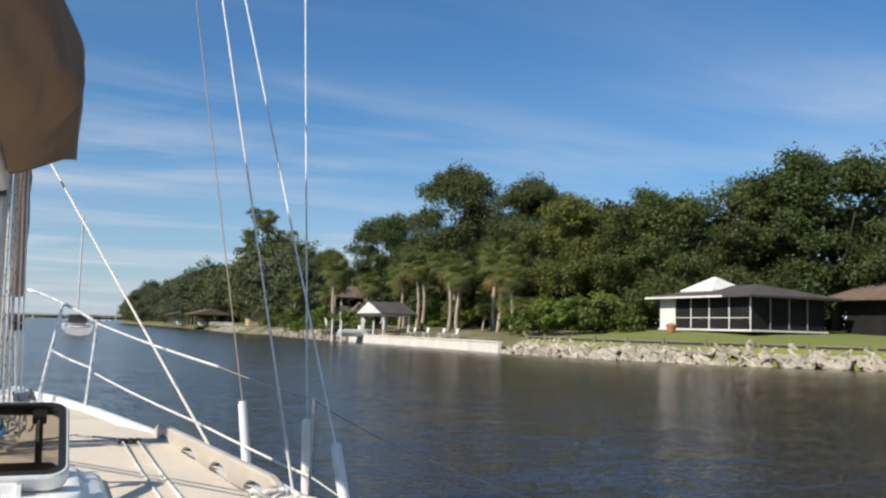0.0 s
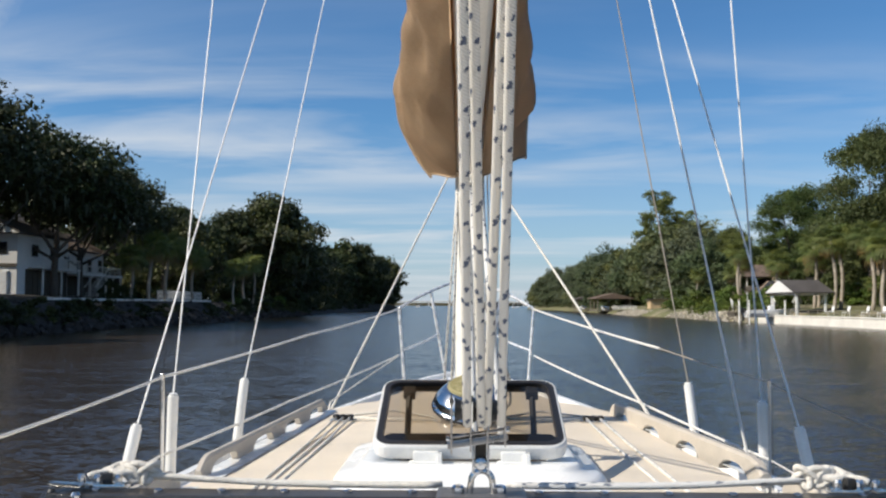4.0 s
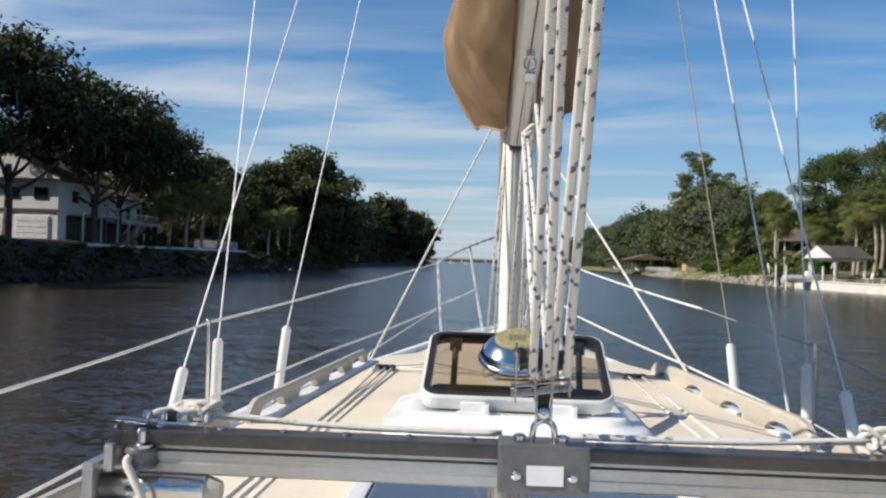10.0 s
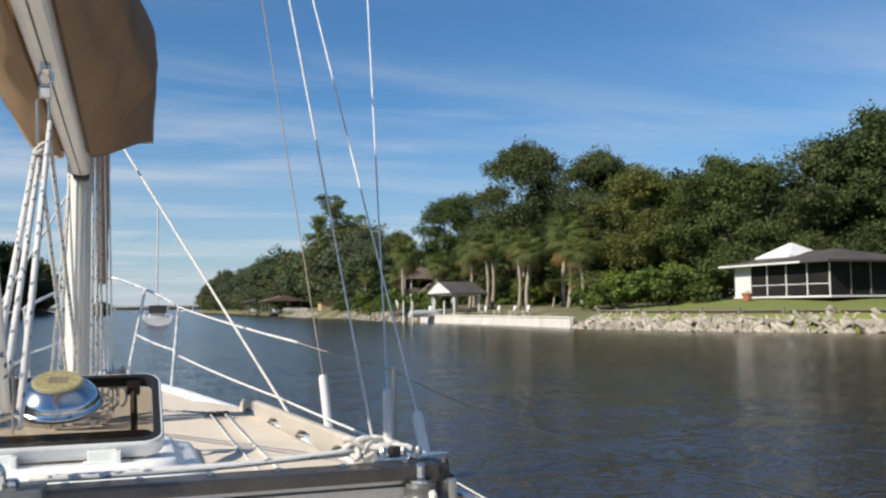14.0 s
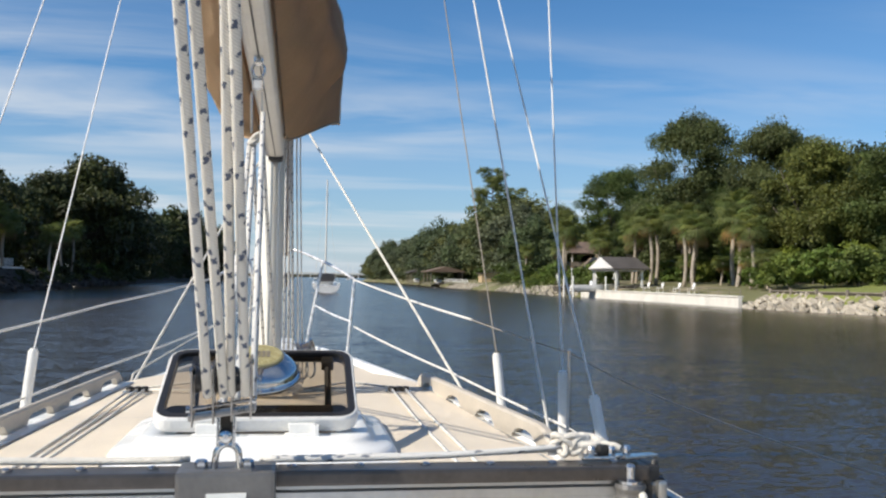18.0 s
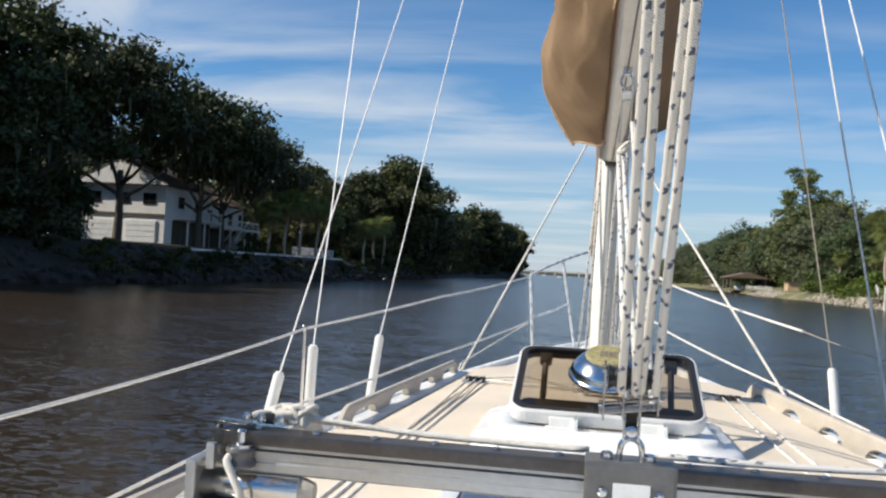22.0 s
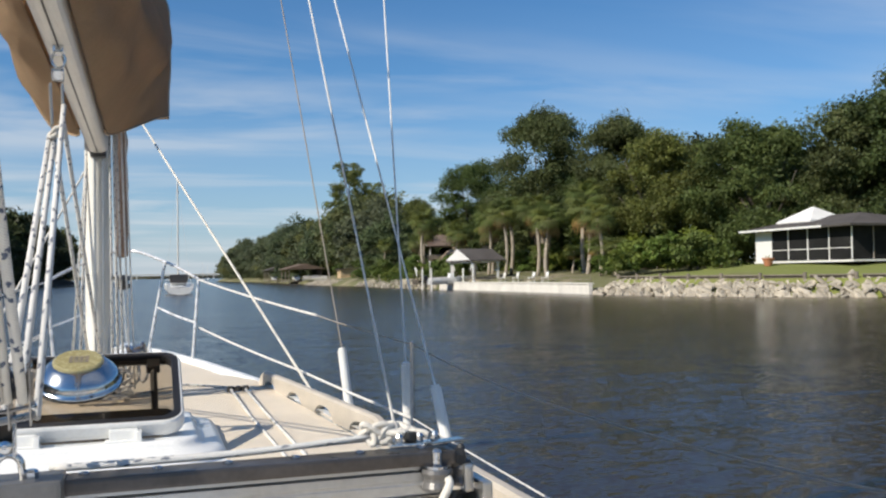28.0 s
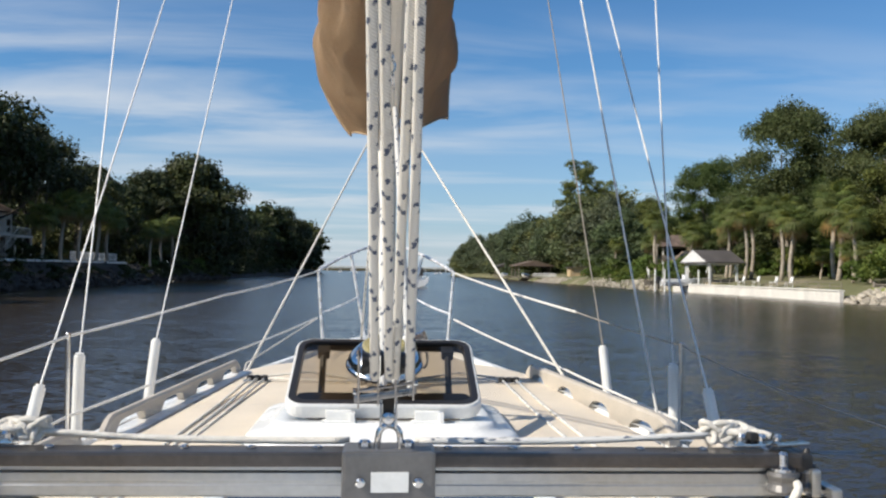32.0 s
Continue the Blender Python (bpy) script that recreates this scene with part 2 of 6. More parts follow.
def part(name, bm, mat, parent=None, label="", smooth=False):
    """One bmesh, made in world places, as one object under a thing or a part."""
    mesh = bpy.data.meshes.new(name)
    bmesh.ops.recalc_face_normals(bm, faces=bm.faces[:])
    off = base_of(parent)
    if off.length:
        bmesh.ops.translate(bm, verts=bm.verts[:], vec=-off)
    for f in bm.faces:
        f.smooth = smooth
    bm.to_mesh(mesh)
    bm.free()
    return link_mesh(name, mesh, mat, parent, label)


def thing(name, at, label, category, group="", kind=""):
    e = new(name)
    e.empty_display_size = 0.2
    e.location = at
    return tagged(e, label, category, group, kind)


def box(bm, c, size, turn=(0, 0, 0), bevel=0.0):
    r = bmesh.ops.create_cube(bm, size=1.0, matrix=pose(*c, *turn) @ Matrix.Diagonal((*size, 1)))
    if bevel:
        es = list({e for v in r["verts"] for e in v.link_edges})
        bmesh.ops.bevel(bm, geom=es, offset=bevel, segments=2, affect="EDGES", profile=0.7)
    return bm


def B(c, size, turn=(0, 0, 0), bevel=0.0):
    return box(bmesh.new(), c, size, turn, bevel)


def tube(bm, pts, r, n=8, caps=True, taper=None, sag=0.0):
    """A round bar or rope through points, with UVs: u round it, v in metres along it."""
    pts = [Vector(p) for p in pts]
    uvl = bm.loops.layers.uv.verify()
    rings, run, up = [], 0.0, None
    for i, p in enumerate(pts):
        d = (pts[min(i + 1, len(pts) - 1)] - pts[max(i - 1, 0)]).normalized()
        if up is None:
            up = d.orthogonal().normalized()
        up = (up - d * up.dot(d)).normalized()
        side = d.cross(up)
        rr = r if taper is None else r + (taper - r) * i / (len(pts) - 1)
        if i:
            run += (p - pts[i - 1]).length
        rings.append((run, [bm.verts.new(p + (up * math.cos(2 * math.pi * k / n) + side * math.sin(2 * math.pi * k / n)) * rr) for k in range(n)]))
    for (v0, a), (v1, b) in zip(rings, rings[1:]):
        for k in range(n):
            f = bm.faces.new((a[k], a[(k + 1) % n], b[(k + 1) % n], b[k]))
            for lp, (u, v) in zip(f.loops, ((k, v0), (k + 1, v0), (k + 1, v1), (k, v1))):
                lp[uvl].uv = (u / n, v)
    if caps:
        bm.faces.new(rings[0][1][::-1])
        bm.faces.new(rings[-1][1])
    return bm


def T(pts, r, n=8, **k):
    return tube(bmesh.new(), pts, r, n, **k)


def hang(a, b, sag, n=10):
    """Points from a to b with a slack bow downwards."""
    a, b = Vector(a), Vector(b)
    return [a.lerp(b, i / n) - Vector((0, 0, sag * 4 * (i / n) * (1 - i / n))) for i in range(n + 1)]


def curve_pts(ctrl, n=6):
    """A smooth path through control points (Catmull-Rom)."""
    c = [Vector(p) for p in ctrl]
    c = [c[0] * 2 - c[1]] + c + [c[-1] * 2 - c[-2]]
    out = []
    for i in range(1, len(c) - 2):
        for k in range(n):
            t = k / n
            out.append(0.5 * ((2 * c[i]) + (c[i + 1] - c[i - 1]) * t + (2 * c[i - 1] - 5 * c[i] + 4 * c[i + 1] - c[i + 2]) * t * t
                              + (3 * c[i] - c[i - 1] - 3 * c[i + 1] + c[i + 2]) * t ** 3))
    return out + [c[-2]]


def spin(bm, profile, centre, n=20, axis="z", turn=None):
    """A turned shape: profile rows are (radius, height)."""
    m = Matrix.Translation(centre) @ (turn or Matrix())
    rings = []
    for r, h in profile:
        rings.append([bm.verts.new(m @ Vector((r * math.cos(2 * math.pi * k / n), r * math.sin(2 * math.pi * k / n), h))) for k in range(n)])
    for a, b in zip(rings, rings[1:]):
        for k in range(n):
            bm.faces.new((a[k], a[(k + 1) % n], b[(k + 1) % n], b[k]))
    bm.faces.new(rings[0][::-1])
    bm.faces.new(rings[-1])
    return bm


def loft(bm, rows, close=False):
    """Faces between rows of points."""
    vs = [[bm.verts.new(p) for p in row] for row in rows]
    for a, b in zip(vs, vs[1:]):
        n = len(a)
        for k in range(n if close else n - 1):
            bm.faces.new((a[k], a[(k + 1) % n], b[(k + 1) % n], b[k]))
    return vs


def rounded(w, l, r, n=5):
    """The outline of a rounded rectangle, centred."""
    out = []
    for cx, cy, a0 in ((w / 2 - r, l / 2 - r, 0), (-w / 2 + r, l / 2 - r, 90), (-w / 2 + r, -l / 2 + r, 180), (w / 2 - r, -l / 2 + r, 270)):
        for k in range(n + 1):
            a = radians(a0 + 90 * k / n)
            out.append((cx + r * math.cos(a), cy + r * math.sin(a)))
    return out


def interp(x, table):
    for (x0, y0), (x1, y1) in zip(table, table[1:]):
        if x <= x1:
            return y0 + (y1 - y0) * max(0, (x - x0)) / (x1 - x0)
    return table[-1][1]


# ---- the sailing boat: hull, deck and cabin ----
HALF = ((-4.5, 1.35), (-3, 1.58), (-1, 1.70), (0.5, 1.72), (1.9, 1.66), (2.7, 1.54), (3.6, 1.34), (4.6, 1.05), (5.8, 0.68), (6.5, 0.38), (6.95, 0.06))
SHEER = ((-4.5, 1.04), (0, 1.02), (2, 1.04), (4, 1.12), (6, 1.22), (6.95, 1.29))
CABIN = ((-3.2, 1.16), (-0.7, 1.075), (0.3, 1.01), (1.4, 0.935), (2.2, 0.875), (2.55, 0.73), (2.8, 0.50), (2.92, 0.24), (2.95, 0.02))
boat = thing("sailing_boat", (0, 0, 0), "white sailing boat hull with beige non-skid cabin top, afloat", "boat")
ys = [-4.5 + 11.45 * i / 46 for i in range(47)]
bm = bmesh.new()
rows = []
for y in ys:
    w, z = interp(y, HALF), interp(y, SHEER)
    rows.append([(-w * 0.80, y, -0.25), (-w * 0.93, y, 0.25), (-w, y, z * 0.75), (-w, y, z + 0.05), (-w + 0.05, y, z + 0.05), (-w + 0.055, y, z), (0, y, z + 0.05),
                 (w - 0.055, y, z), (w - 0.05, y, z + 0.05), (w, y, z + 0.05), (w, y, z * 0.75), (w * 0.93, y, 0.25), (w * 0.80, y, -0.25)])
vs = loft(bm, rows)
bm.faces.new(vs[0][::-1])
part("hull", bm, gelcoat, boat, "white hull with a low toe rail")


def cabin_z(x, y):
    w = interp(y, CABIN)
    return 1.425 + 0.035 * (1 - (x / 1.1) ** 2) - 0.012 * max(0, y) / 3 + (0.0 if w > 0.02 else 0)


bm = bmesh.new()
rows = []
for y in [-3.2 + 6.15 * i / 60 for i in range(61)]:
    w = interp(y, CABIN)
    top = [(w * k / 6, y, cabin_z(w * k / 6, y) - (0.03 if abs(k) == 6 else 0)) for k in range(-6, 7)]
    rows.append([(-w - 0.06, y, 1.0)] + top + [(w + 0.06, y, 1.0)])
loft(bm, rows)
part("cabin_trunk", bm, gelcoat, boat, "white moulded cabin trunk")


def pad(name, y0, y1, x0, x1, lift=0.004):
    """A panel of non-skid paint on the cabin top; x0 and x1 are edges as functions of y."""
    b = bmesh.new()
    rs = []
    for i in range(25):
        y = y0 + (y1 - y0) * i / 24
        a, c = x0(y), x1(y)
        rs.append([(a + (c - a) * k / 8, y, cabin_z(a + (c - a) * k / 8, y) + lift) for k in range(9)])
    loft(b, rs)
    return part(name, b, nonskid, boat, "beige non-skid panel")


inset = lambda y: max(0.03, interp(y, CABIN) - (0.075 if y < 1.8 else 0.05))
pad("nonskid_panel", -3.1, -0.14, lambda y: -inset(y), lambda y: -0.40)
pad("nonskid_panel", -3.1, -0.14, lambda y: 0.40, inset)
pad("nonskid_panel", -0.135, 0.86, lambda y: -inset(y), lambda y: -0.45)
pad("nonskid_panel", -0.135, 0.86, lambda y: 0.45, inset)
pad("nonskid_panel", 0.865, 1.84, lambda y: -inset(y), inset)
pad("nonskid_panel", 1.86, 2.84, lambda y: -inset(y), inset)
for s in (-1, 1):
    b = bmesh.new()
    rs = []
    for i in range(30):
        y = -3.4 + 9.4 * i / 29
        w, z = interp(y, HALF), interp(y, SHEER)
        c = interp(y, CABIN) + 0.09 if y < 2.9 else 0.05
        rs.append([(s * (c + (w - 0.12 - c) * k / 4), y, z + 0.012 + 0.05 * (1 - (c + (w - 0.12 - c) * k / 4) / w)) for k in range(5)])
    loft(b, rs)
    part("side_deck", b, nonskid, boat, "beige non-skid side deck")

# moulded grab rails, each a plate with four arched openings
for s in (-1, 1):
    fore_rail = ((0.822, 2.20), (0.935, 0.12)) if s < 0 else ((0.812, 2.10), (1.022, 0.17))
    for (xa, ya), (xb, yb), n in ((*fore_rail, 4), ((0.965 if s < 0 else 1.03, -0.02), (1.06, -2.4), 4)):
        a, c = Vector((s * xa, ya, 0)), Vector((s * xb, yb, 0))
        d = (c - a)
        L = d.length
        d.normalize()
        side = Vector((-d.y, d.x, 0))
        H, TH, seg = 0.080, 0.028 if s < 0 else 0.040, L / n
        open_from, open_high, sharp = (0.17, 0.048, 6.0) if s < 0 else (0.23, 0.036, 3.0)
        bm = bmesh.new()
        # columns along the rail: distance, underside height, top height
        cols = []
        for i in range(n):
            x0 = i * seg
            hole0, hole1 = x0 + open_from * seg, x0 + (1 - open_from) * seg
            for u in (x0 + 0.0005, x0 + 0.10 * seg, hole0 - 0.001):
                cols.append((u, -0.012))
            for k in range(9):
                q = k / 8
                cols.append((hole0 + (hole1 - hole0) * q, 0.002 + open_high * (1 - abs(2 * q - 1) ** sharp)))
            for u in (hole1 + 0.001, x0 + 0.90 * seg):
                cols.append((u, -0.012))
        cols.append((L, -0.012))
        rws = []
        for u, under in cols:
            e = min(u, L - u)
            top = H * min(1.0, 0.45 + math.sqrt(max(0, e) / 0.09) * 0.55)
            p = a + d * u
            zc = cabin_z(p.x, p.y)
            rws.append([p + side * (w * TH / 2) + Vector((0, 0, zc + z)) for w, z in ((-1, under), (-1, top - 0.010), (-0.55, top), (0.55, top), (1, top - 0.010), (1, under))])
        vs = loft(bm, rws, close=True)
        bm.faces.new(vs[0]); bm.faces.new(vs[-1][::-1])
        strip = bmesh.new()
        outw = side * (1 if side.x * s > 0 else -1)
        loft(strip, [[a + d * (L * k / 12) + outw * w + Vector((0, 0, cabin_z((a + d * (L * k / 12) + outw * w).x, a.y + d.y * L * k / 12) + 0.009)) for w in ((-0.080, 0.03) if s < 0 else (-0.020, 0.09))] for k in range(13)])
        part("gelcoat_strip", strip, gelcoat, boat, "smooth white strip beside the grab rail")
        part("grab_rail", bm, cream, boat, "weathered grab rail with four open loops")

# lifelines, stanchions
for s in (-1, 1):
    sx, sy, sz = (1.628, 1.812, 1.668) if s < 0 else (1.576, 1.780, 1.655)
    st = part("stanchion", T([(s * (sx - 0.005), sy, 1.05), (s * sx, sy, sz)], 0.0125, 10), steel, boat, "stainless stanchion")
    bm = bmesh.new()
    spin(bm, ((0.045, 0), (0.045, 0.012), (0.018, 0.02), (0.016, 0.07)), (s * (sx - 0.005), sy, 1.05), 12)
    part("stanchion_base", bm, steel, st)
    bm = bmesh.new()
    spin(bm, ((0.0145, -0.03), (0.015, 0.0), (0.011, 0.008)), (s * sx, sy, sz), 12)
    part("stanchion_cap", bm, steel, st)
    part("stanchion", T([(s * 1.63, -3.3, 1.05), (s * 1.64, -3.3, 1.60)], 0.0125, 10), steel, boat, "stainless stanchion")
    for z0, z1, z2, sag, nm in ((2.005, sz - 0.012, 1.585 if s < 0 else 1.74, 0.058 if s < 0 else 0.145, "upper"), (1.55, 1.242, 1.20, 0.03, "lower")):
        mid = Vector((s * 0.67, 5.92, z0)).lerp(Vector((s * sx, sy, z1)), (0.68 if s > 0 else 0.53) if nm == "upper" else 0.61)
        a = (s * 0.668, 5.95, z0)
        part(nm + "_lifeline", T(hang(a, mid, 0.012), 0.0085), vinyl_line, boat, "white vinyl covered lifeline")
        part(nm + "_lifeline", T(hang(mid, (s * sx, sy, z1), 0.006), 0.004 if s > 0 and nm == "upper" else 0.0078, 6), grey_wire if s > 0 and nm == "upper" else vinyl_line, boat, "end length of the lifeline")
        part(nm + "_lifeline", T(hang((s * sx, sy, z1), (s * 1.64, -3.3, z2), sag, 16), 0.0072 if s < 0 else 0.0038), vinyl_line if s < 0 or nm == "lower" else grey_wire, boat, "white vinyl covered lifeline")

part("foredeck_line", T([(-0.664, 5.93, 1.545), (-0.99, 3.62, 1.34), (-1.02, 3.45, 1.17)], 0.006, 6), white_line, boat, "thin white line from the pulpit to the deck")

# bow pulpit
pulpit = thing("bow_pulpit", (0, 6.2, 1.22), "stainless steel tube bow pulpit on the foredeck", "pulpit")
for s in (-1, 1):
    part("post", T([(s * 0.60, 5.90, 1.22), (s * 0.665, 5.97, 2.012)], 0.0145, 10), tube_steel, pulpit)
    part("post", T([(s * 0.20, 6.42, 1.26), (s * 0.37, 6.47, 2.185)], 0.0145, 10), tube_steel, pulpit)
    part("mid_rail", T(curve_pts([(s * 0.632, 5.935, 1.60), (s * 0.46, 6.2, 1.66), (s * 0.29, 6.445, 1.74)]), 0.0105), tube_steel, pulpit)
part("top_rail", T(curve_pts([(-0.665, 5.97, 2.012), (-0.48, 6.3, 2.13), (-0.27, 6.62, 2.235), (-0.11, 6.86, 2.30), (0, 6.91, 2.31), (0.11, 6.86, 2.30), (0.27, 6.62, 2.235), (0.48, 6.3, 2.13), (0.665, 5.97, 2.012)]), 0.0145, 10), tube_steel, pulpit)
part("bow_roller", B((0, 6.98, 1.32), (0.14, 0.42, 0.06), bevel=0.01), tube_steel, pulpit)

# ---- deck hatch with its raised lid ----
hatch = thing("deck_hatch", (0, 0.3, 1.45), "open deck hatch with a smoked acrylic lid, white base", "hatch")
bm = bmesh.new()
lo, hi = rounded(0.92, 0.88, 0.17, 9), rounded(0.74, 0.68, 0.09, 9)
o1, o2 = rounded(0.54, 0.50, 0.06, 9), rounded(0.54, 0.50, 0.06, 9)
rows = [[(x, 0.33 + y, cabin_z(x, 0.3) - 0.005) for x, y in lo], [(x * 0.992, 0.33 + y * 0.992, 1.466) for x, y in lo], [(x * 0.97, 0.328 + y * 0.97, 1.480) for x, y in lo],
        [(x * 0.93, 0.325 + y * 0.93, 1.489) for x, y in lo], [(x * 1.05, 0.315 + y * 1.05, 1.496) for x, y in hi], [(x * 1.01, 0.31 + y * 1.01, 1.508) for x, y in hi],
        [(x, 0.31 + y, 1.516) for x, y in hi], [(x * 0.97, 0.31 + y * 0.97, 1.522) for x, y in hi], [(x, 0.30 + y, 1.522) for x, y in o1], [(x, 0.30 + y, 1.30) for x, y in o2]]
loft(bm, rows, close=True)
part("base", bm, gelcoat, hatch, "white moulded base", smooth=True)
# dark sheet across the opening stands in for the unlit cabin below
part("opening", B((0, 0.30, 1.490), (0.56, 0.56, 0.02)), shade_and_link_dark, hatch, "dark sheet for the shade inside the open hatch")
LID = Matrix.Translation((0, 0.03, 1.540)) @ Matrix.Rotation(radians(21.5), 4, "X")
bm = bmesh.new()
ow, iw = rounded(0.655, 0.50, 0.06), rounded(0.592, 0.435, 0.045)
place = lambda pts, z, k=1.0: [LID @ Vector((x * k, 0.255 + y * k, z)) for x, y in pts]
loft(bm, [place(ow, -0.014, 0.975), place(ow, -0.013, 0.99), place(ow, -0.004, 0.992), place(ow, 0.0), place(ow, 0.028), place(ow, 0.036, 0.985), place(rounded(0.635, 0.48, 0.055), 0.036)], close=True)
lid = part("lid", bm, lid_paint, hatch, "white painted lid frame")
bm = bmesh.new()
loft(bm, [place(rounded(0.635, 0.48, 0.055), 0.0365), place(rounded(0.633, 0.478, 0.055), 0.0385), place(iw, 0.0385), place(iw, 0.004)], close=True)
part("gasket", bm, black_trim, lid, "black border of the lens")
bm = bmesh.new()
vs = [bm.verts.new(p) for p in place(rounded(0.60, 0.443, 0.045), 0.030)]
bm.faces.new(vs)
lens = part("lens", bm, acrylic, lid, "smoked acrylic lens")
lens.visible_shadow = False
# added black strip imitates the dark hatch inside seen through the lens
bm = bmesh.new()
vs = [bm.verts.new(LID @ Vector((x, 0.072 + y, 0.027))) for x, y in rounded(0.585, 0.068, 0.03)]
bm.faces.new(vs)
bmesh.ops.solidify(bm, geom=bm.faces[:], thickness=0.004)
part("lens_band", bm, black_trim, lid, "black strip for the shade seen through the lens")
for x in (-0.145, 0.145):
    bm = bmesh.new()
    box(bm, (x, 0.018, 1.541), (0.085, 0.03, 0.036), bevel=0.005)
    box(bm, (x + 0.045, 0.010, 1.532), (0.016, 0.04, 0.046), bevel=0.003)
    box(bm, (x, 0.012, 1.522), (0.11, 0.045, 0.012), bevel=0.003)
    part("hinge", bm, white_plastic, hatch, "white hinge")
for x, y0 in ((-0.225, 0.40), (0.235, 0.42)):
    bm = bmesh.new()
    for p in ((x, y0, 0.0), ):
        a = LID @ Vector((x, 0.43, 0.02))
        tube(bm, [a, (x * 1.02, 0.36, 1.53)], 0.012, 8)
        box(bm, tuple(LID @ Vector((x, 0.44, 0.012))), (0.045, 0.06, 0.03), (21.5, 0, 0), 0.006)
    part("stay_arm", bm, black_plastic, hatch, "black lid stay")
    bm = bmesh.new()
    box(bm, tuple(LID @ Vector((x, 0.07, 0.012))), (0.07, 0.03, 0.03), (21.5, 0, 0), 0.006)
    part("latch", bm, black_plastic, hatch, "black latch")
vent = thing("solar_vent", tuple(LID @ Vector((0, 0.285, 0.038))), "round stainless solar vent with amber cell on the hatch", "vent")
up = Matrix.Rotation(radians(21.5), 4, "X")
c = LID @ Vector((0.0, 0.285, 0.032))
bm = bmesh.new()
spin(bm, ((0.135, 0.004), (0.138, 0.012), (0.132, 0.020), (0.128, 0.022), (0.128, 0.036), (0.118, 0.052), (0.090, 0.078), (0.080, 0.083)), c, 32, turn=up)
part("cowl", bm, steel, vent, "polished stainless cowl", smooth=True)
bm = bmesh.new()
spin(bm, ((0.080, 0.080), (0.079, 0.090), (0.072, 0.094)), c, 28, turn=up)
cell = part("solar_cell", bm, solar, vent, "amber solar cell")
for i in range(4):
    for j in range(3):
        part("cell_square", B(tuple(c + up @ Vector((-0.022 + 0.016 * i, -0.016 + 0.016 * j, 0.0945))), (0.012, 0.012, 0.002), (17, 0, 0)), teak, cell, "dark cell")
for a in (20, 110, 200, 290):
    bm = bmesh.new()
    spin(bm, ((0.008, 0), (0.008, 0.006), (0.003, 0.010)), c + up @ Vector((0.128 * math.cos(radians(a)), 0.128 * math.sin(radians(a)), 0.02)), 8, turn=up)
    part("screw", bm, steel, vent)
part("rib", B(tuple(c + up @ Vector((0, -0.108, 0.058))), (0.012, 0.05, 0.012), (-25, 0, 0), 0.003), steel, vent)

# sliding hatch under the traveller
hood = thing("sliding_hatch", (0, -0.75, 1.46), "dark smoked sliding hatch in a white frame on the cabin top", "hatch")
part("panel", B((0, -0.98, 1.492), (0.70, 0.70, 0.022), bevel=0.006), brown_gloss, hood, "dark glossy panel")
for x in (-0.375, 0.375):
    part("runner", B((x, -0.98, 1.478), (0.045, 0.80, 0.06), bevel=0.01), gelcoat, hood, "white runner")
part("front_coaming", B((0, -0.60, 1.475), (0.80, 0.05, 0.055), bevel=0.01), gelcoat, hood, "white coaming")

# ---- mainsheet traveller ----
car_grey = material("grey_anodised_car", (0.17, 0.165, 0.16), 0.38, metal=0.4, vary=0.12, scale=14, bump=0.08)
trav = thing("mainsheet_traveller", (0, -1.33, 1.50), "grey aluminium mainsheet traveller beam across the cabin top", "traveller")
bm = bmesh.new()
prof = [(-0.020, 1.640), (-0.024, 1.644), (-0.024, 1.660), (-0.0225, 1.662), (-0.0225, 1.666), (-0.024, 1.668), (-0.024, 1.682), (-0.018, 1.686), (-0.018, 1.694), (0.026, 1.694), (0.026, 1.640)]
vs = loft(bm, [[(x, -1.335 + y, z) for y, z in prof] for x in (-0.735, 0.735)], close=True)
bm.faces.new(vs[0]); bm.faces.new(vs[1][::-1])
part("beam", bm, alu, trav, "grooved grey beam")
part("rail", B((0, -1.335, 1.707), (1.52, 0.070, 0.026), bevel=0.006), dark_alu, trav, "dark anodised track")
for k in range(13):
    bm = bmesh.new()
    spin(bm, ((0.009, 0), (0.009, 0.004), (0.004, 0.006)), (-0.70 + 0.117 * k, -1.335, 1.7205), 8)
    part("track_screw", bm, steel, trav)
car = part("car", B((0.012, -1.375, 1.690), (0.160, 0.10, 0.083), bevel=0.007), car_grey, trav, "grey traveller car")
part("sticker", B((0.014, -1.427, 1.682), (0.064, 0.003, 0.034), (0, 0, 2)), paper_white, car, "white label")
for x in (-0.036, 0.062):
    bm = bmesh.new()
    spin(bm, ((0.0085, 0), (0.0085, 0.006), (0.004, 0.009)), (x, -1.426, 1.682), 10, turn=Matrix.Rotation(radians(90), 4, "X"))
    part("bolt", bm, steel, car)
for x in (-0.030, 0.045):
    bm = bmesh.new()
    spin(bm, ((0.011, 0), (0.011, 0.012), (0.008, 0.016)), (x, -1.385, 1.730), 6)
    part("cap_nut", bm, steel, car)
bm = bmesh.new()
arch = [(0.012 + 0.019 * math.cos(a), -1.388, 1.752 + 0.020 * math.sin(a)) for a in [math.pi * i / 12 for i in range(13)]]
tube(bm, [(0.034, -1.385, 1.722)] + arch + [(-0.010, -1.385, 1.722)], 0.0058, 10)
part("d_ring", bm, steel, car, "stainless bow shackle")
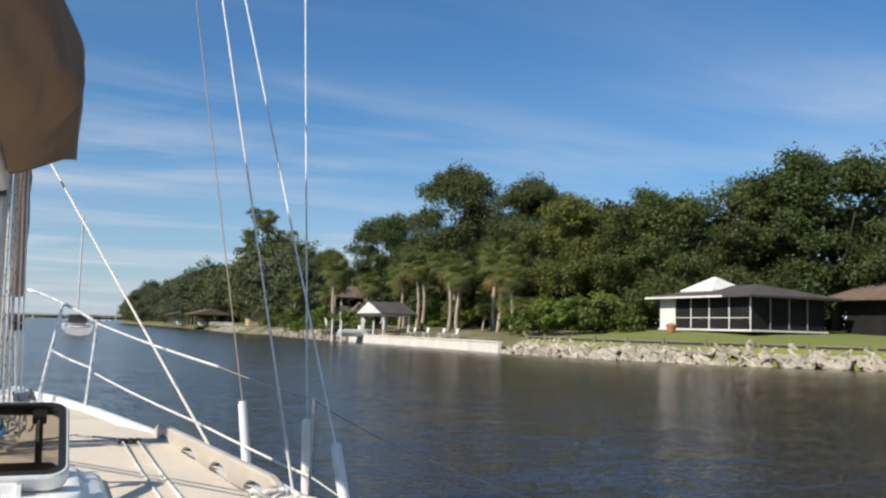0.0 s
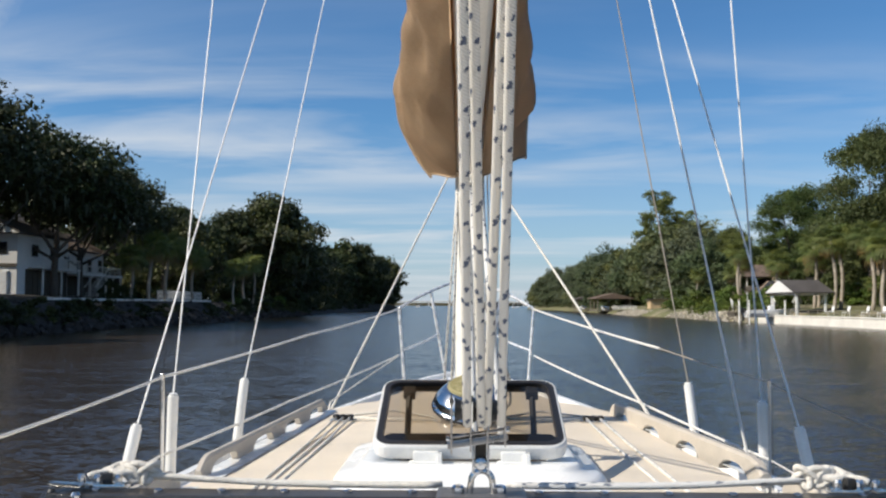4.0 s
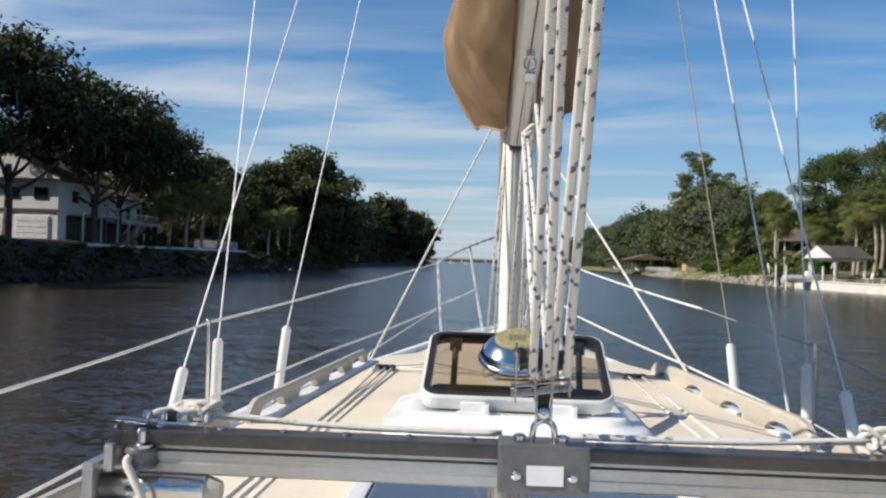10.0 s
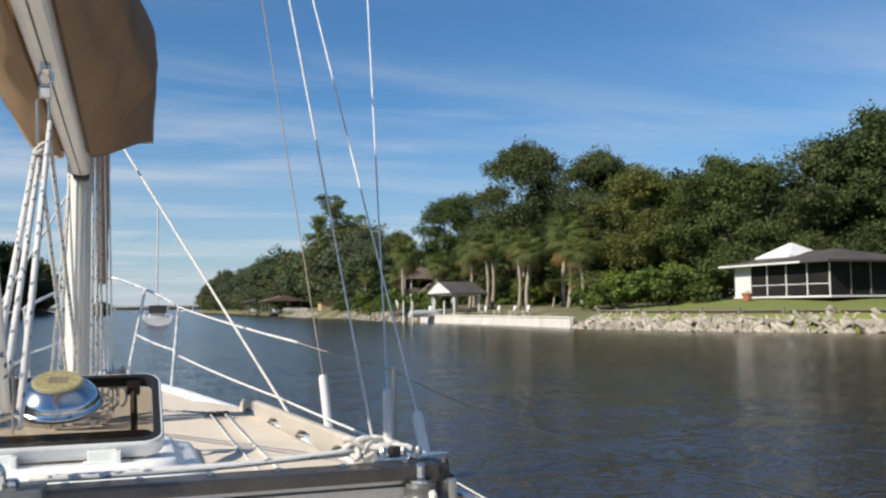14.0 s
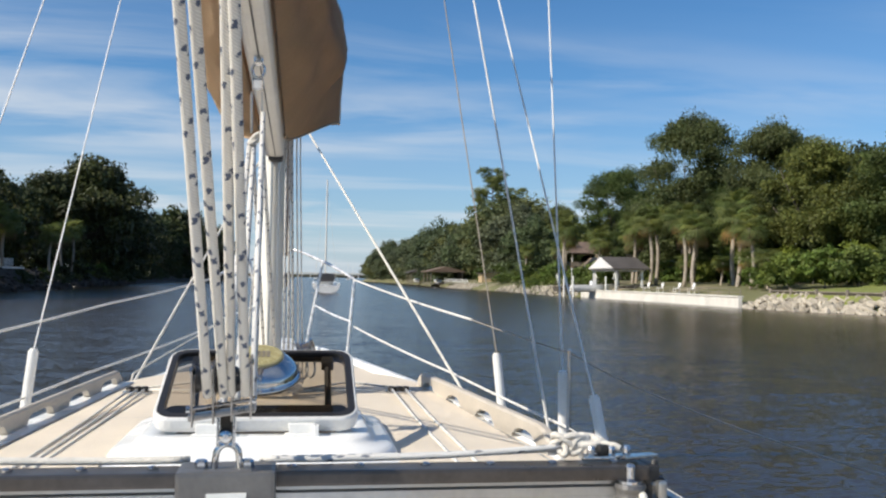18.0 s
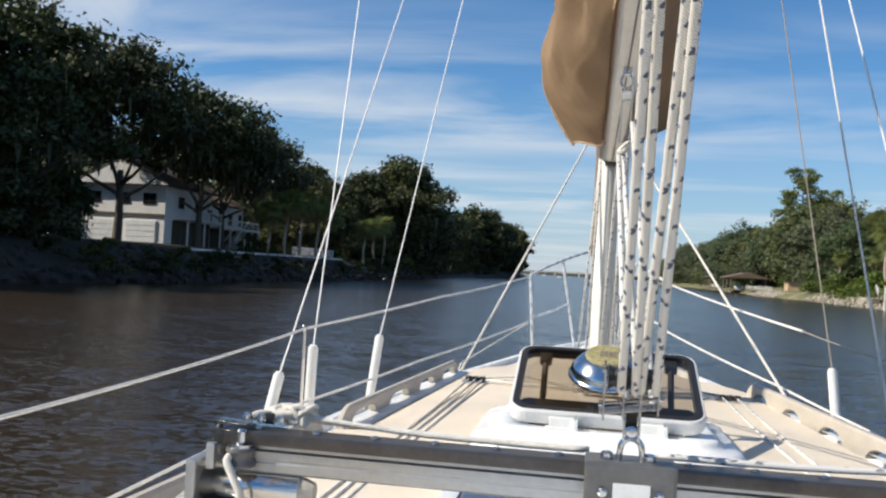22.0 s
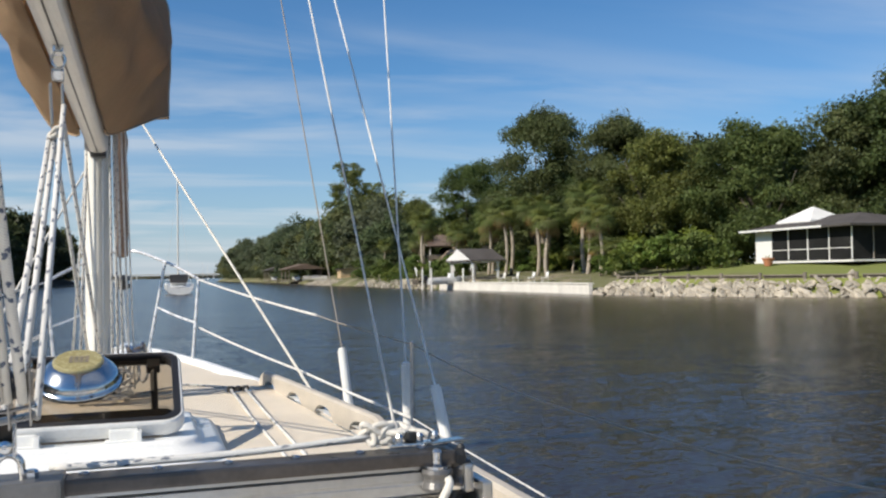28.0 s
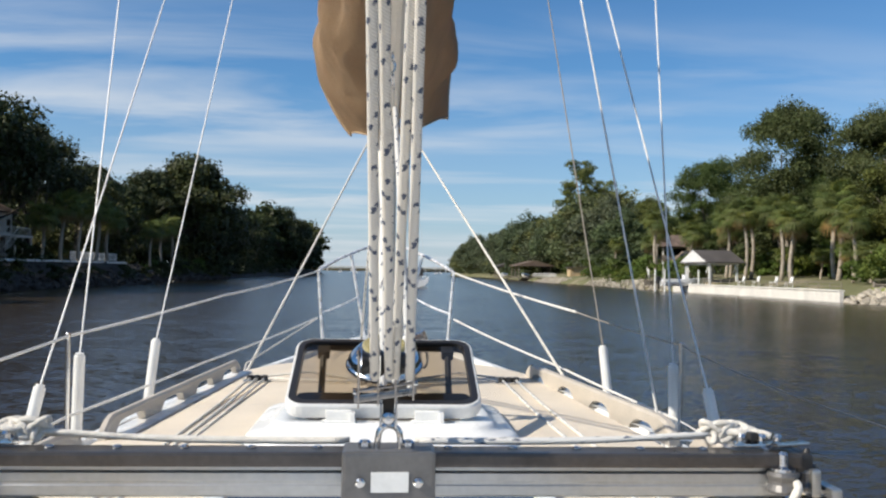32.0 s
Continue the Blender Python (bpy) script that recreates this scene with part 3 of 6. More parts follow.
for s in (-1, 1):
    bm = bmesh.new()
    box(bm, (s * 0.768, -1.325, 1.702), (0.030, 0.078, 0.036), bevel=0.011)
    part("end_cap", bm, black_plastic, trav, "black end stop")
    for k, (x, y, r) in enumerate(((0.778, -1.345, 0.022), (0.722, -1.372, 0.027))):
        bm = bmesh.new()
        spin(bm, ((r, 0), (r * 1.06, 0.006), (r * 0.9, 0.016), (r * 0.9, 0.022), (r * 1.06, 0.032), (r, 0.038)), (s * x, y, 1.652), 18)
        sv = part("end_sheave", bm, car_grey, trav, "grey control line sheave")
        bm = bmesh.new()
        spin(bm, ((r * 0.8, 0), (r * 0.8, 0.006), (r * 0.35, 0.010), (r * 0.35, 0.030), (r * 0.2, 0.036)), (s * x, y, 1.690), 14)
        part("sheave_pin", bm, steel if k else black_plastic, sv)
    part("link_plate", B((s * 0.748, -1.345, 1.734), (0.075, 0.020, 0.006), (0, 0, s * 18), 0.002), steel, trav, "stainless link plate")
    part("side_lug", B((s * 0.782, -1.35, 1.668), (0.018, 0.055, 0.050), bevel=0.006), alu, trav)
    part("cleat_plate", B((s * 0.70, -1.322, 1.728), (0.11, 0.030, 0.008), bevel=0.003), steel, trav, "stainless cam cleat")
    for x in (0.665, 0.705, 0.735):
        bm = bmesh.new()
        spin(bm, ((0.008, 0), (0.008, 0.010), (0.005, 0.016)), (s * x, -1.318, 1.732), 10)
        part("stud", bm, steel, trav)
    part("cam", B((s * 0.690, -1.305, 1.740), (0.020, 0.020, 0.018), (0, 0, 20), 0.006), black_plastic, trav, "black cam")
    sup = part("support", T([(s * 0.80, -1.345, 1.610), (s * 0.605, -1.345, 1.610)], 0.031, 20), steel, trav, "polished round end support", smooth=True)
    part("end_plug", T([(s * 0.606, -1.345, 1.610), (s * 0.590, -1.345, 1.610), (s * 0.578, -1.345, 1.610)], 0.028, 16, taper=0.018), cream, sup, "cream plug")
    part("support_foot", B((s * 0.812, -1.345, 1.555), (0.020, 0.10, 0.215), bevel=0.005), alu, sup, "upright aluminium end plate")
    part("foot_bracket", B((s * 0.76, -1.345, 1.515), (0.10, 0.07, 0.13), bevel=0.012), alu, sup)

# control lines and knots on the traveller
for s in (-1, 1):
    line = thing("traveller_line", (s * 0.45, -1.28, 1.73), "white braided traveller control line, knotted at its end", "rope", "traveller lines")
    mat = white_line if s < 0 else thin_fleck
    part("tail", T(curve_pts([(s * 0.62, -1.268, 1.734), (s * 0.40, -1.272, 1.727), (s * 0.2, -1.276, 1.725), (s * 0.06, -1.28, 1.726)]), 0.0058, 8), mat, line, smooth=True)
    part("tail", T(curve_pts([(s * 0.63, -1.285, 1.742), (s * 0.40, -1.285, 1.728), (s * 0.2, -1.287, 1.725), (s * 0.07, -1.29, 1.726)]), 0.0058, 8), mat, line, smooth=True)
    k = []
    for i in range(150):
        a = 2 * math.pi * i / 149
        k.append((s * (0.635 + 0.022 * math.cos(3 * a + 0.4) + 0.012 * math.cos(7 * a)), -1.28 + 0.015 * math.sin(5 * a), 1.746 + 0.012 * math.sin(4 * a + 0.6) + 0.007 * math.cos(9 * a)))
    part("knot", T(k, 0.0060, 8), white_line, line, "bulky white knot", smooth=True)
    for q in range(3):
        part("rope_end", T(curve_pts([(s * 0.655, -1.28, 1.75), (s * (0.68 + 0.014 * q), -1.262 - 0.022 * q, 1.756 - 0.004 * q), (s * (0.700 + 0.012 * q), -1.265 - 0.024 * q, 1.742)]), 0.0045, 7, taper=0.006), white_line, line, "frayed rope end", smooth=True)
    part("end_loop", T(curve_pts([(s * 0.645, -1.28, 1.755), (s * 0.677, -1.272, 1.757), (s * 0.69, -1.29, 1.75), (s * 0.673, -1.30, 1.746), (s * 0.64, -1.29, 1.748)]), 0.0075, 8), white_line, line, smooth=True)
    part("fall", T(curve_pts([(s * 0.735, -1.385, 1.676), (s * 0.735, -1.405, 1.668), (s * 0.718, -1.412, 1.64), (s * 0.702, -1.41, 1.60), (s * 0.712, -1.40, 1.52), (s * 0.725, -1.39, 1.44)]), 0.0078, 8), white_line, line, "line hanging down from the sheave", smooth=True)

# ---- mainsheet blocks and falls ----
block = thing("mainsheet_block", (0.01, -1.385, 1.77), "triple sheet block shackled to the traveller car", "block")
bm = bmesh.new()
for x in (-0.013, 0.013):
    box(bm, (0.010 + x, -1.402, 1.808), (0.0045, 0.016, 0.076), bevel=0.0015)
part("swivel", bm, steel, block)
bm = bmesh.new()
spin(bm, ((0.012, -0.012), (0.013, 0.004), (0.010, 0.012), (0.004, 0.014)), (0.010, -1.402, 1.788), 14, turn=Matrix.Rotation(radians(90), 4, "X"))
part("swivel_pin", bm, steel, block, "worn steel pin")
part("link", B((0.010, -1.398, 1.812), (0.020, 0.012, 0.05), bevel=0.003), shade_and_link_dark, block)
for x in (-0.041, -0.008, 0.021, 0.051):
    k = 0.15 * x
    bm = bmesh.new()
    box(bm, (x, -1.440, 1.866 + k), (0.003, 0.040, 0.096), (16, 0, 0), 0.0012)
    part("cheek", bm, worn_steel, block, "stainless cheek plate")
    bm = bmesh.new()
    spin(bm, ((0.007, -0.004), (0.007, 0.002), (0.003, 0.004)), (x, -1.452, 1.905 + k), 10, turn=Matrix.Rotation(radians(90), 4, "Y"))
    part("axle_nut", bm, steel, block)
for x in (-0.0245, 0.0065, 0.036):
    bm = bmesh.new()
    spin(bm, ((0.023, -0.011), (0.019, -0.006), (0.017, 0), (0.019, 0.006), (0.023, 0.011)), (x, -1.446, 1.885), 20, turn=Matrix.Rotation(radians(90), 4, "Y"))
    part("sheave", bm, black_plastic, block, "black sheave")
part("crossbar", B((0.004, -1.432, 1.830), (0.106, 0.020, 0.011), (0, -9, 0), 0.003), worn_steel, block, "worn steel strap under the sheaves")
part("crossbar", T([(-0.044, -1.446, 1.838), (0.054, -1.446, 1.853)], 0.0030, 8), worn_steel, block)
for x in (-0.046, 0.056):
    bm = bmesh.new()
    spin(bm, ((0.006, -0.004), (0.006, 0.002), (0.003, 0.004)), (x, -1.446, 1.838 + 0.15 * (x + 0.044)), 10, turn=Matrix.Rotation(radians(90), 4, "Y"))
    part("bolt_head", bm, steel, block)

sheet = thing("mainsheet", (0.01, -1.39, 1.83), "thick cream mainsheet rope with dark blue flecks", "rope")
for xa, ya, xb, yb in ((-0.014, -1.480, -0.027, -2.232), (0.010, -1.470, -0.019, -2.205), (0.0435, -1.472, 0.036, -2.180), (0.020, -1.460, 0.035, -2.150)):
    part("fall", T(hang((xa, ya, 1.864), (xb, yb, 2.822), 0.004), 0.0076, 10), sheet_rope, sheet, smooth=True)
bk = thing("boom_block", (0, -2.24, 2.80), "sheet block under the boom", "block")
part("body", B((0, -2.22, 2.79), (0.09, 0.05, 0.08), bevel=0.012), steel, bk)

for low_thing in [trav, sheet, block] + [o for o in scene.objects if o.parent is None and o.name.startswith("traveller_line")]:
    low_thing.location.z -= 0.022

# ---- mast ----
mast = thing("mast", (0, 1.62, 1.42), "white painted mast with halyards beside it", "mast")
bm = bmesh.new()
rows = []
for z in (1.40, 2.5, 6, 12.8):
    rows.append([(-0.011 + 0.056 * math.cos(a), 1.65 + 0.085 * math.sin(a), z) for a in [2 * math.pi * k / 20 for k in range(20)]])
vs = loft(bm, rows, close=True)
bm.faces.new(vs[-1])
part("spar", bm, mast_paint, mast, "white spar", smooth=True)
for x in (-0.016, 0.02):
    part("sail_track", B((x, 1.553, 2.03), (0.010, 0.014, 1.15), bevel=0.003), alu, mast)
part("gooseneck", B((0.0, 1.535, 2.615), (0.07, 0.07, 0.05), bevel=0.012), black_plastic, mast, "dark gooseneck fitting")
bm = bmesh.new()
spin(bm, ((0.13, 0), (0.13, 0.012), (0.09, 0.02)), (0, 1.63, cabin_z(0, 1.6)), 20)
part("mast_step", bm, steel, mast, "stainless mast step plate")
for x, y in ((-0.12, 1.50), (-0.07, 1.43), (0.07, 1.43), (0.12, 1.50)):
    bm = bmesh.new()
    box(bm, (x, y, 1.485), (0.028, 0.045, 0.06), (0, 0, 20 * x), 0.008)
    spin(bm, ((0.016, -0.012), (0.016, 0.012)), (x, y, 1.50), 10, turn=Matrix.Rotation(radians(90), 4, "Y"))
    part("foot_block", bm, steel, mast, "halyard turning block")
bm = bmesh.new()
spin(bm, ((0.052, 0), (0.05, 0.02), (0.036, 0.03), (0.036, 0.06), (0.048, 0.075), (0.048, 0.085), (0.02, 0.09)), (0.125, 1.60, 1.66), 18, turn=Matrix.Rotation(radians(75), 4, "Y"))
part("winch", bm, steel, mast, "small halyard winch")
for i, (xb, yb, xt, yt, mat, r) in enumerate(((-0.085, 1.50, -0.052, 1.60, thin_fleck, 0.0065), (-0.13, 1.58, -0.058, 1.68, thin_fleck, 0.0055), (0.062, 1.46, 0.050, 1.57, thin_fleck, 0.006),
                                             (0.085, 1.50, 0.066, 1.60, thin_fleck, 0.0065), (0.108, 1.52, 0.078, 1.63, thin_fleck, 0.006), (0.135, 1.56, 0.10, 1.66, wire_steel, 0.0045), (0.155, 1.60, 0.118, 1.70, wire_steel, 0.004))):
    hy = thing("halyard", (xb, yb, 1.5), "thin flecked halyard running up beside the mast" if mat is thin_fleck else "thin wire halyard running up beside the mast", "rope", "halyards")
    part("line", T([(xb, yb, 1.50), (xt, yt, 2.65), (xt * 0.9, yt, 6.0), (xt * 0.6, yt, 12.5)], r, 8), mat, hy, smooth=True)
coil = thing("coiled_line", (0.05, 1.46, 1.60), "small coil of dark flecked line hung at the mast foot", "rope")
k = [(0.07 + 0.075 * math.cos(a), 1.47 + 0.02 * math.sin(2.3 * a), 1.575 + 0.032 * math.sin(a) + 0.008 * math.cos(3.1 * a)) for a in [0.26 * i for i in range(110)]]
part("coil", T(k, 0.006, 6), thin_fleck, coil, smooth=True)

for n, (x, y, w, h) in enumerate(((0.15, 1.50, 0.026, 0.050), (0.19, 1.53, 0.022, 0.044))):
    lp = thing("hung_loop", (x, y, 1.52), "flecked rope loop hung at the mast foot", "rope", "rope loops")
    part("loop", T([(x + w * math.cos(a), y + 0.012 * math.sin(2 * a), 1.585 + h * math.sin(a)) for a in [2 * math.pi * i / 28 for i in range(29)]], 0.006, 8), thin_fleck, lp, smooth=True)
for x, y, r in ((0.09, 1.40, 0.0065), (-0.06, 1.40, 0.0065), (0.0, 1.37, 0.006)):
    tg = thing("tangled_line", (x, y, 1.48), "tangle of thin flecked line on the mast step", "rope", "tangled lines")
    part("line", T([(x + 0.05 * math.cos(3.1 * a) * (1 + 0.3 * math.sin(a)), y + 0.028 * math.sin(2.3 * a), 1.495 + 0.022 * math.sin(1.7 * a + x * 30) + 0.02) for a in [0.21 * i for i in range(90)]], r * 0.8, 6), thin_fleck, tg, smooth=True)

# ---- boom with the stowed sail under its cover ----
boom = thing("boom", (0, 1.5, 2.7), "grey aluminium boom over the cabin top", "boom")
bm = bmesh.new()
prof = [(0.045 * math.copysign(abs(math.cos(a)) ** 0.55, math.cos(a)), 0.072 * math.copysign(abs(math.sin(a)) ** 0.55, math.sin(a))) for a in [2 * math.pi * (k + 0.5) / 20 for k in range(20)]]
vs = loft(bm, [[(x, y, 2.705 - 0.017 * y + z) for x, z in prof] for y in (1.52, -0.5, -3.4)], close=True)
bm.faces.new(vs[0]); bm.faces.new(vs[-1][::-1])
part("spar", bm, boom_alu, boom, "grey spar", smooth=False)
part("slot", B((0, -0.94, 2.6495), (0.0045, 4.8, 0.006), (-0.97, 0, 0)), black_plastic, boom, "dark underside slot")
bm = bmesh.new()
box(bm, (0, -0.385, 2.634), (0.026, 0.05, 0.03), bevel=0.006)
tube(bm, [(0.017 * math.cos(a), -0.39, 2.603 + 0.021 * math.sin(a)) for a in [2 * math.pi * i / 16 for i in range(17)]], 0.0035, 6, caps=False)
part("boom_ring", bm, steel, boom, "stainless ring")
vang = thing("boom_tackle", (0, -0.42, 2.5), "fiddle block tackle of thin flecked rope under the boom", "tackle")
bm = bmesh.new()
box(bm, (0, -0.41, 2.560), (0.030, 0.022, 0.035), (20, 0, 0), 0.006)
part("upper_block", bm, steel, vang, "stainless shackle block")
for x in (-0.014, 0.014):
    part("cheek", B((x, -0.44, 2.475), (0.005, 0.034, 0.11), (25, 0, 0), 0.002), alu, vang, "grey fiddle cheek")
bm = bmesh.new()
kk = [(0.013 * math.cos(3 * a), -0.49 + 0.012 * math.sin(2 * a), 2.395 + 0.014 * math.sin(3 * a + 1)) for a in [2 * math.pi * i / 40 for i in range(41)]]
part("becket_knot", T(kk, 0.006, 6), white_line, vang, smooth=True)
for xa, xb, dy in ((0.018, 0.045, 0.0), (-0.016, 0.0, 0.03), (-0.004, 0.02, 0.06)):
    part("fall", T([(xa, -0.46, 2.47 if dy == 0 else 2.39), (xb * 1.1, -1.355 + dy * 0.3, 1.80 + dy * 0.3)], 0.0066, 8), thin_fleck, vang, smooth=True)
part("fall", T([(-0.01, -0.44, 2.40), (-0.02, 1.44, 1.53)], 0.0062, 8), thin_fleck, vang, smooth=True)
part("fall", T([(0.014, -0.44, 2.44), (0.03, 1.44, 1.53)], 0.0062, 8), thin_fleck, vang, smooth=True)

cover = thing("sail_cover", (0, 0.3, 2.8), "tan canvas sail cover laced over the stowed mainsail on the boom", "sail cover")


def cover_side(s):
    """One side of the cover from its lower hem up to the ridge, slack and creased; its front end stands open as a skirt."""
    rows = []
    for i in range(71):
        u = i / 70
        y = -3.0 + 5.0 * u
        e = min(1.0, max(0.0, (y - 1.05) / 0.95))
        e = e * e * (3 - 2 * e)
        fat = max(0.085, (0.0825 if s < 0 else 0.0695) * (y + 2.77))
        lowz = 2.655 - 0.017 * y
        if s < 0:
            lowx, knee, fall, lowz = 0.05 + 0.155 * e, 0.36 - 0.05 * e, 1.9, lowz + 0.134 * e
        else:
            lowx, knee, fall, lowz = 0.05 + 0.272 * e, 0.36 + 0.14 * e, 1.9 - 0.6 * e, lowz + 0.24 * e
        topz = 2.98 + (1.12 if s < 0 else 1.02) * u * u
        row = []
        for j in range(33):
            v = (j / 32) ** 1.35
            x = lowx + (fat - lowx) * math.sin(min(1, v / knee) * math.pi / 2) ** 0.9 if v < knee else fat - (fat - 0.02) * ((v - knee) / (1 - knee)) ** fall
            # slack folds that hang in bows from the boom towards the front
            crease = 0.013 * math.sin(9 * v + 20 * u + 2.0 * math.sin(u * 11)) + 0.014 * math.sin(24 * (v * 1.1 - u * 0.8) + 3 * math.sin(u * 9)) * (1 - v) ** 2
            crease += 0.030 * noise.noise((u * 7, v * 4, 3.0 + s)) + 0.016 * noise.noise((u * 17, v * 8, 7.0 + s)) + 0.006 * noise.noise((u * 45, v * 16, 1.0 + s))
            k = min(1, v * 5) * min(1.0, fat / 0.25) * (1.0 if s < 0 else 1.15) * (1 - 0.75 * max(0.0, (u - 0.9) / 0.1))
            row.append((s * max(0.0, x + crease * k), y, lowz + (topz - lowz) * v))
        rows.append(row)
    b = bmesh.new()
    loft(b, rows)
    bmesh.ops.solidify(b, geom=b.faces[:], thickness=0.006)
    return b, rows


for s, nm in ((-1, "port_side"), (1, "starboard_side")):
    b, rows = cover_side(s)
    sd = part(nm, b, canvas, cover, "tan canvas side, creased and bulging", smooth=True)
    hem = [r[0] for r in rows[56:]]
    part("hem", T(hem, 0.005, 6), canvas_edge, sd, "stitched hem", smooth=True)
    part("front_hem", T([rows[-1][j] for j in range(33)], 0.007, 6), canvas_edge if s < 0 else cream, sd, "pale bound front edge" if s > 0 else "", smooth=True)

# the cover's front, drawn in round the mast
for s, nm in ((-1, "port_front"), (1, "starboard_front")):
    cf = cover_side(s)[1][-1]
    bm = bmesh.new()
    loft(bm, [[(p[0] * (1 - k / 6) + s * 0.02 * k / 6, p[1] + 0.06 * math.sin(math.pi * k / 6), max(p[2], 2.80)) for p in cf] for k in range(7)])
    part(nm, bm, canvas, cover, "tan canvas front drawn in round the mast", smooth=True)

# ---- standing rigging ----
rig = thing("shrouds", (0, 1.62, 1.1), "steel wire shrouds with white plastic covers over their turnbuckles", "rigging")
# foot of the cover, top of the cover, a place higher up the wire; thin: the grey fore wire
SHROUDS = (((-1.445, 2.66, 1.10), (-1.409, 2.724, 1.565), (-1.112, 3.50, 3.98), False),
           ((-1.625, 1.96, 1.06), (-1.606, 1.928, 1.545), (-1.690, 2.80, 3.88), False),
           ((-1.715, 1.45, 1.06), (-1.664, 1.542, 1.428), (-1.361, 2.87, 4.00), False),
           ((1.42, 2.66, 1.10), (1.381, 2.718, 1.552), (1.100, 3.30, 3.95), True),
           ((1.600, 1.96, 1.06), (1.579, 1.922, 1.520), (1.640, 2.55, 3.86), False),
           ((1.650, 1.34, 1.06), (1.596, 1.430, 1.450), (1.241, 2.477, 4.00), False))
for foot, top, high, thin in SHROUDS:
    f, t, e = Vector(foot), Vector(top), Vector(high)
    part("wire", T([t, e, t.lerp(e, 1.7)], 0.0042 if thin else 0.0052, 6), grey_wire if thin else wire_steel, rig)
    cov = part("cover", T([f, t], 0.0285, 14), white_plastic, rig, "white turnbuckle cover")
    part("cap", T([t - (t - f).normalized() * 0.004, t + (t - f).normalized() * 0.014], 0.021, 12), white_plastic, cov)
    part("chainplate", B(tuple(f), (0.03, 0.07, 0.10), bevel=0.006), steel, cov)
part("wire", T([(1.526, 1.915, 1.08), (1.424, 2.030, 1.76)], 0.0085, 8), vinyl_line, rig, "white rope tail at the shroud foot")
part("wire", T([(1.424, 2.030, 1.76), (1.085, 2.419, 4.0), (0.78, 2.77, 6.0)], 0.0058, 6), wire_steel, rig)

jib = thing("furled_jib", (0, 6.45, 1.9), "headsail rolled up in its tan sun strip on the forestay", "sail")
a, e = Vector((-0.03, 6.45, 2.02)), Vector((-0.01, 1.78, 12.6))
pts = [a.lerp(e, 0.022 + 0.978 * i / 80) for i in range(81)]
bm = bmesh.new()
tube(bm, pts, 0.062, 14, taper=0.035)
for v in bm.verts:
    w = noise.noise(v.co * 6.0) * 0.010
    v.co += Vector((w, 0, 0)) + Vector((0.006 * math.sin(v.co.z * 18 + math.atan2(v.co.x, v.co.y - 6) * 2), 0, 0))
part("rolled_sail", bm, furl_cloth, jib, "tan rolled cloth", smooth=True)
part("forestay", T([(0, 6.62, 1.40), a], 0.006, 8), wire_steel, jib)
bm = bmesh.new()
dt = (e - a).to_track_quat("Z", "Y").to_matrix().to_4x4()
spin(bm, ((0.075, -0.06), (0.078, -0.05), (0.04, -0.045), (0.04, 0.02), (0.078, 0.025), (0.075, 0.035), (0.02, 0.06)), a - (e - a).normalized() * 0.02, 18, turn=dt)
part("furling_drum", bm, black_plastic, jib, "furling drum")
for s in (-1, 1):
    js = thing("jib_sheet", (s * 1.3, 3.2, 1.15), "white jib sheet led aft from the rolled headsail", "rope", "jib sheets")
    part("line", T([(1.38, 2.80, 1.06), (1.26, 3.0, 1.22), (0.20, 6.2, 3.46), (-0.02, 6.86, 3.92)] if s > 0 else [(-1.14, 3.3, 1.07), (-1.00, 3.76, 1.28), (-0.20, 6.2, 3.33), (-0.02, 6.3, 3.75)], 0.0095, 8), white_line, js, smooth=True)

# lines led aft over the cabin top through deck organisers
for s in (-1, 1):
    og = thing("deck_organiser", (s * 0.64, 1.67, 1.44), "black and steel deck organiser for the led-aft lines", "deck fitting", "deck organisers")
    part("plate", B((s * 0.64, 1.67, 1.452), (0.13, 0.055, 0.012), (0, 0, s * 12), 0.004), steel, og)
    for k in (-0.035, 0.0, 0.035):
        bm = bmesh.new()
        spin(bm, ((0.019, 0), (0.019, 0.022), (0.012, 0.026)), (s * (0.64 + k), 1.67, 1.456), 12)
        part("sheave", bm, black_plastic, og)
    ln = thing("led_aft_lines", (s * 0.66, 0.6, 1.44), "control lines led aft over the cabin top", "rope", "led aft lines")
    for k, mat in ((-0.035, thin_fleck if s > 0 else white_line), (0.0, white_line), (0.035, thin_fleck if s > 0 else white_line)):
        if s > 0 and k == 0.0:
            continue
        x0 = s * (0.64 + k)
        part("line", T([(x0, 1.66, 1.466), (x0 * 1.005 + s * 0.005, 0.9, 1.454), (s * (0.665 + k * 0.9), -0.2, 1.452), (s * (0.68 + k * 0.9), -1.9, 1.452)], 0.0058, 8), mat, ln, smooth=True)
        part("lead", T([(x0, 1.68, 1.466), (s * (0.13 + k), 1.52, 1.47)] if k < 0.02 else [(x0, 1.68, 1.466), (s * 0.40, 2.0, 1.464), (s * 0.12, 1.60, 1.47)], 0.0058, 8), mat, ln, smooth=True)


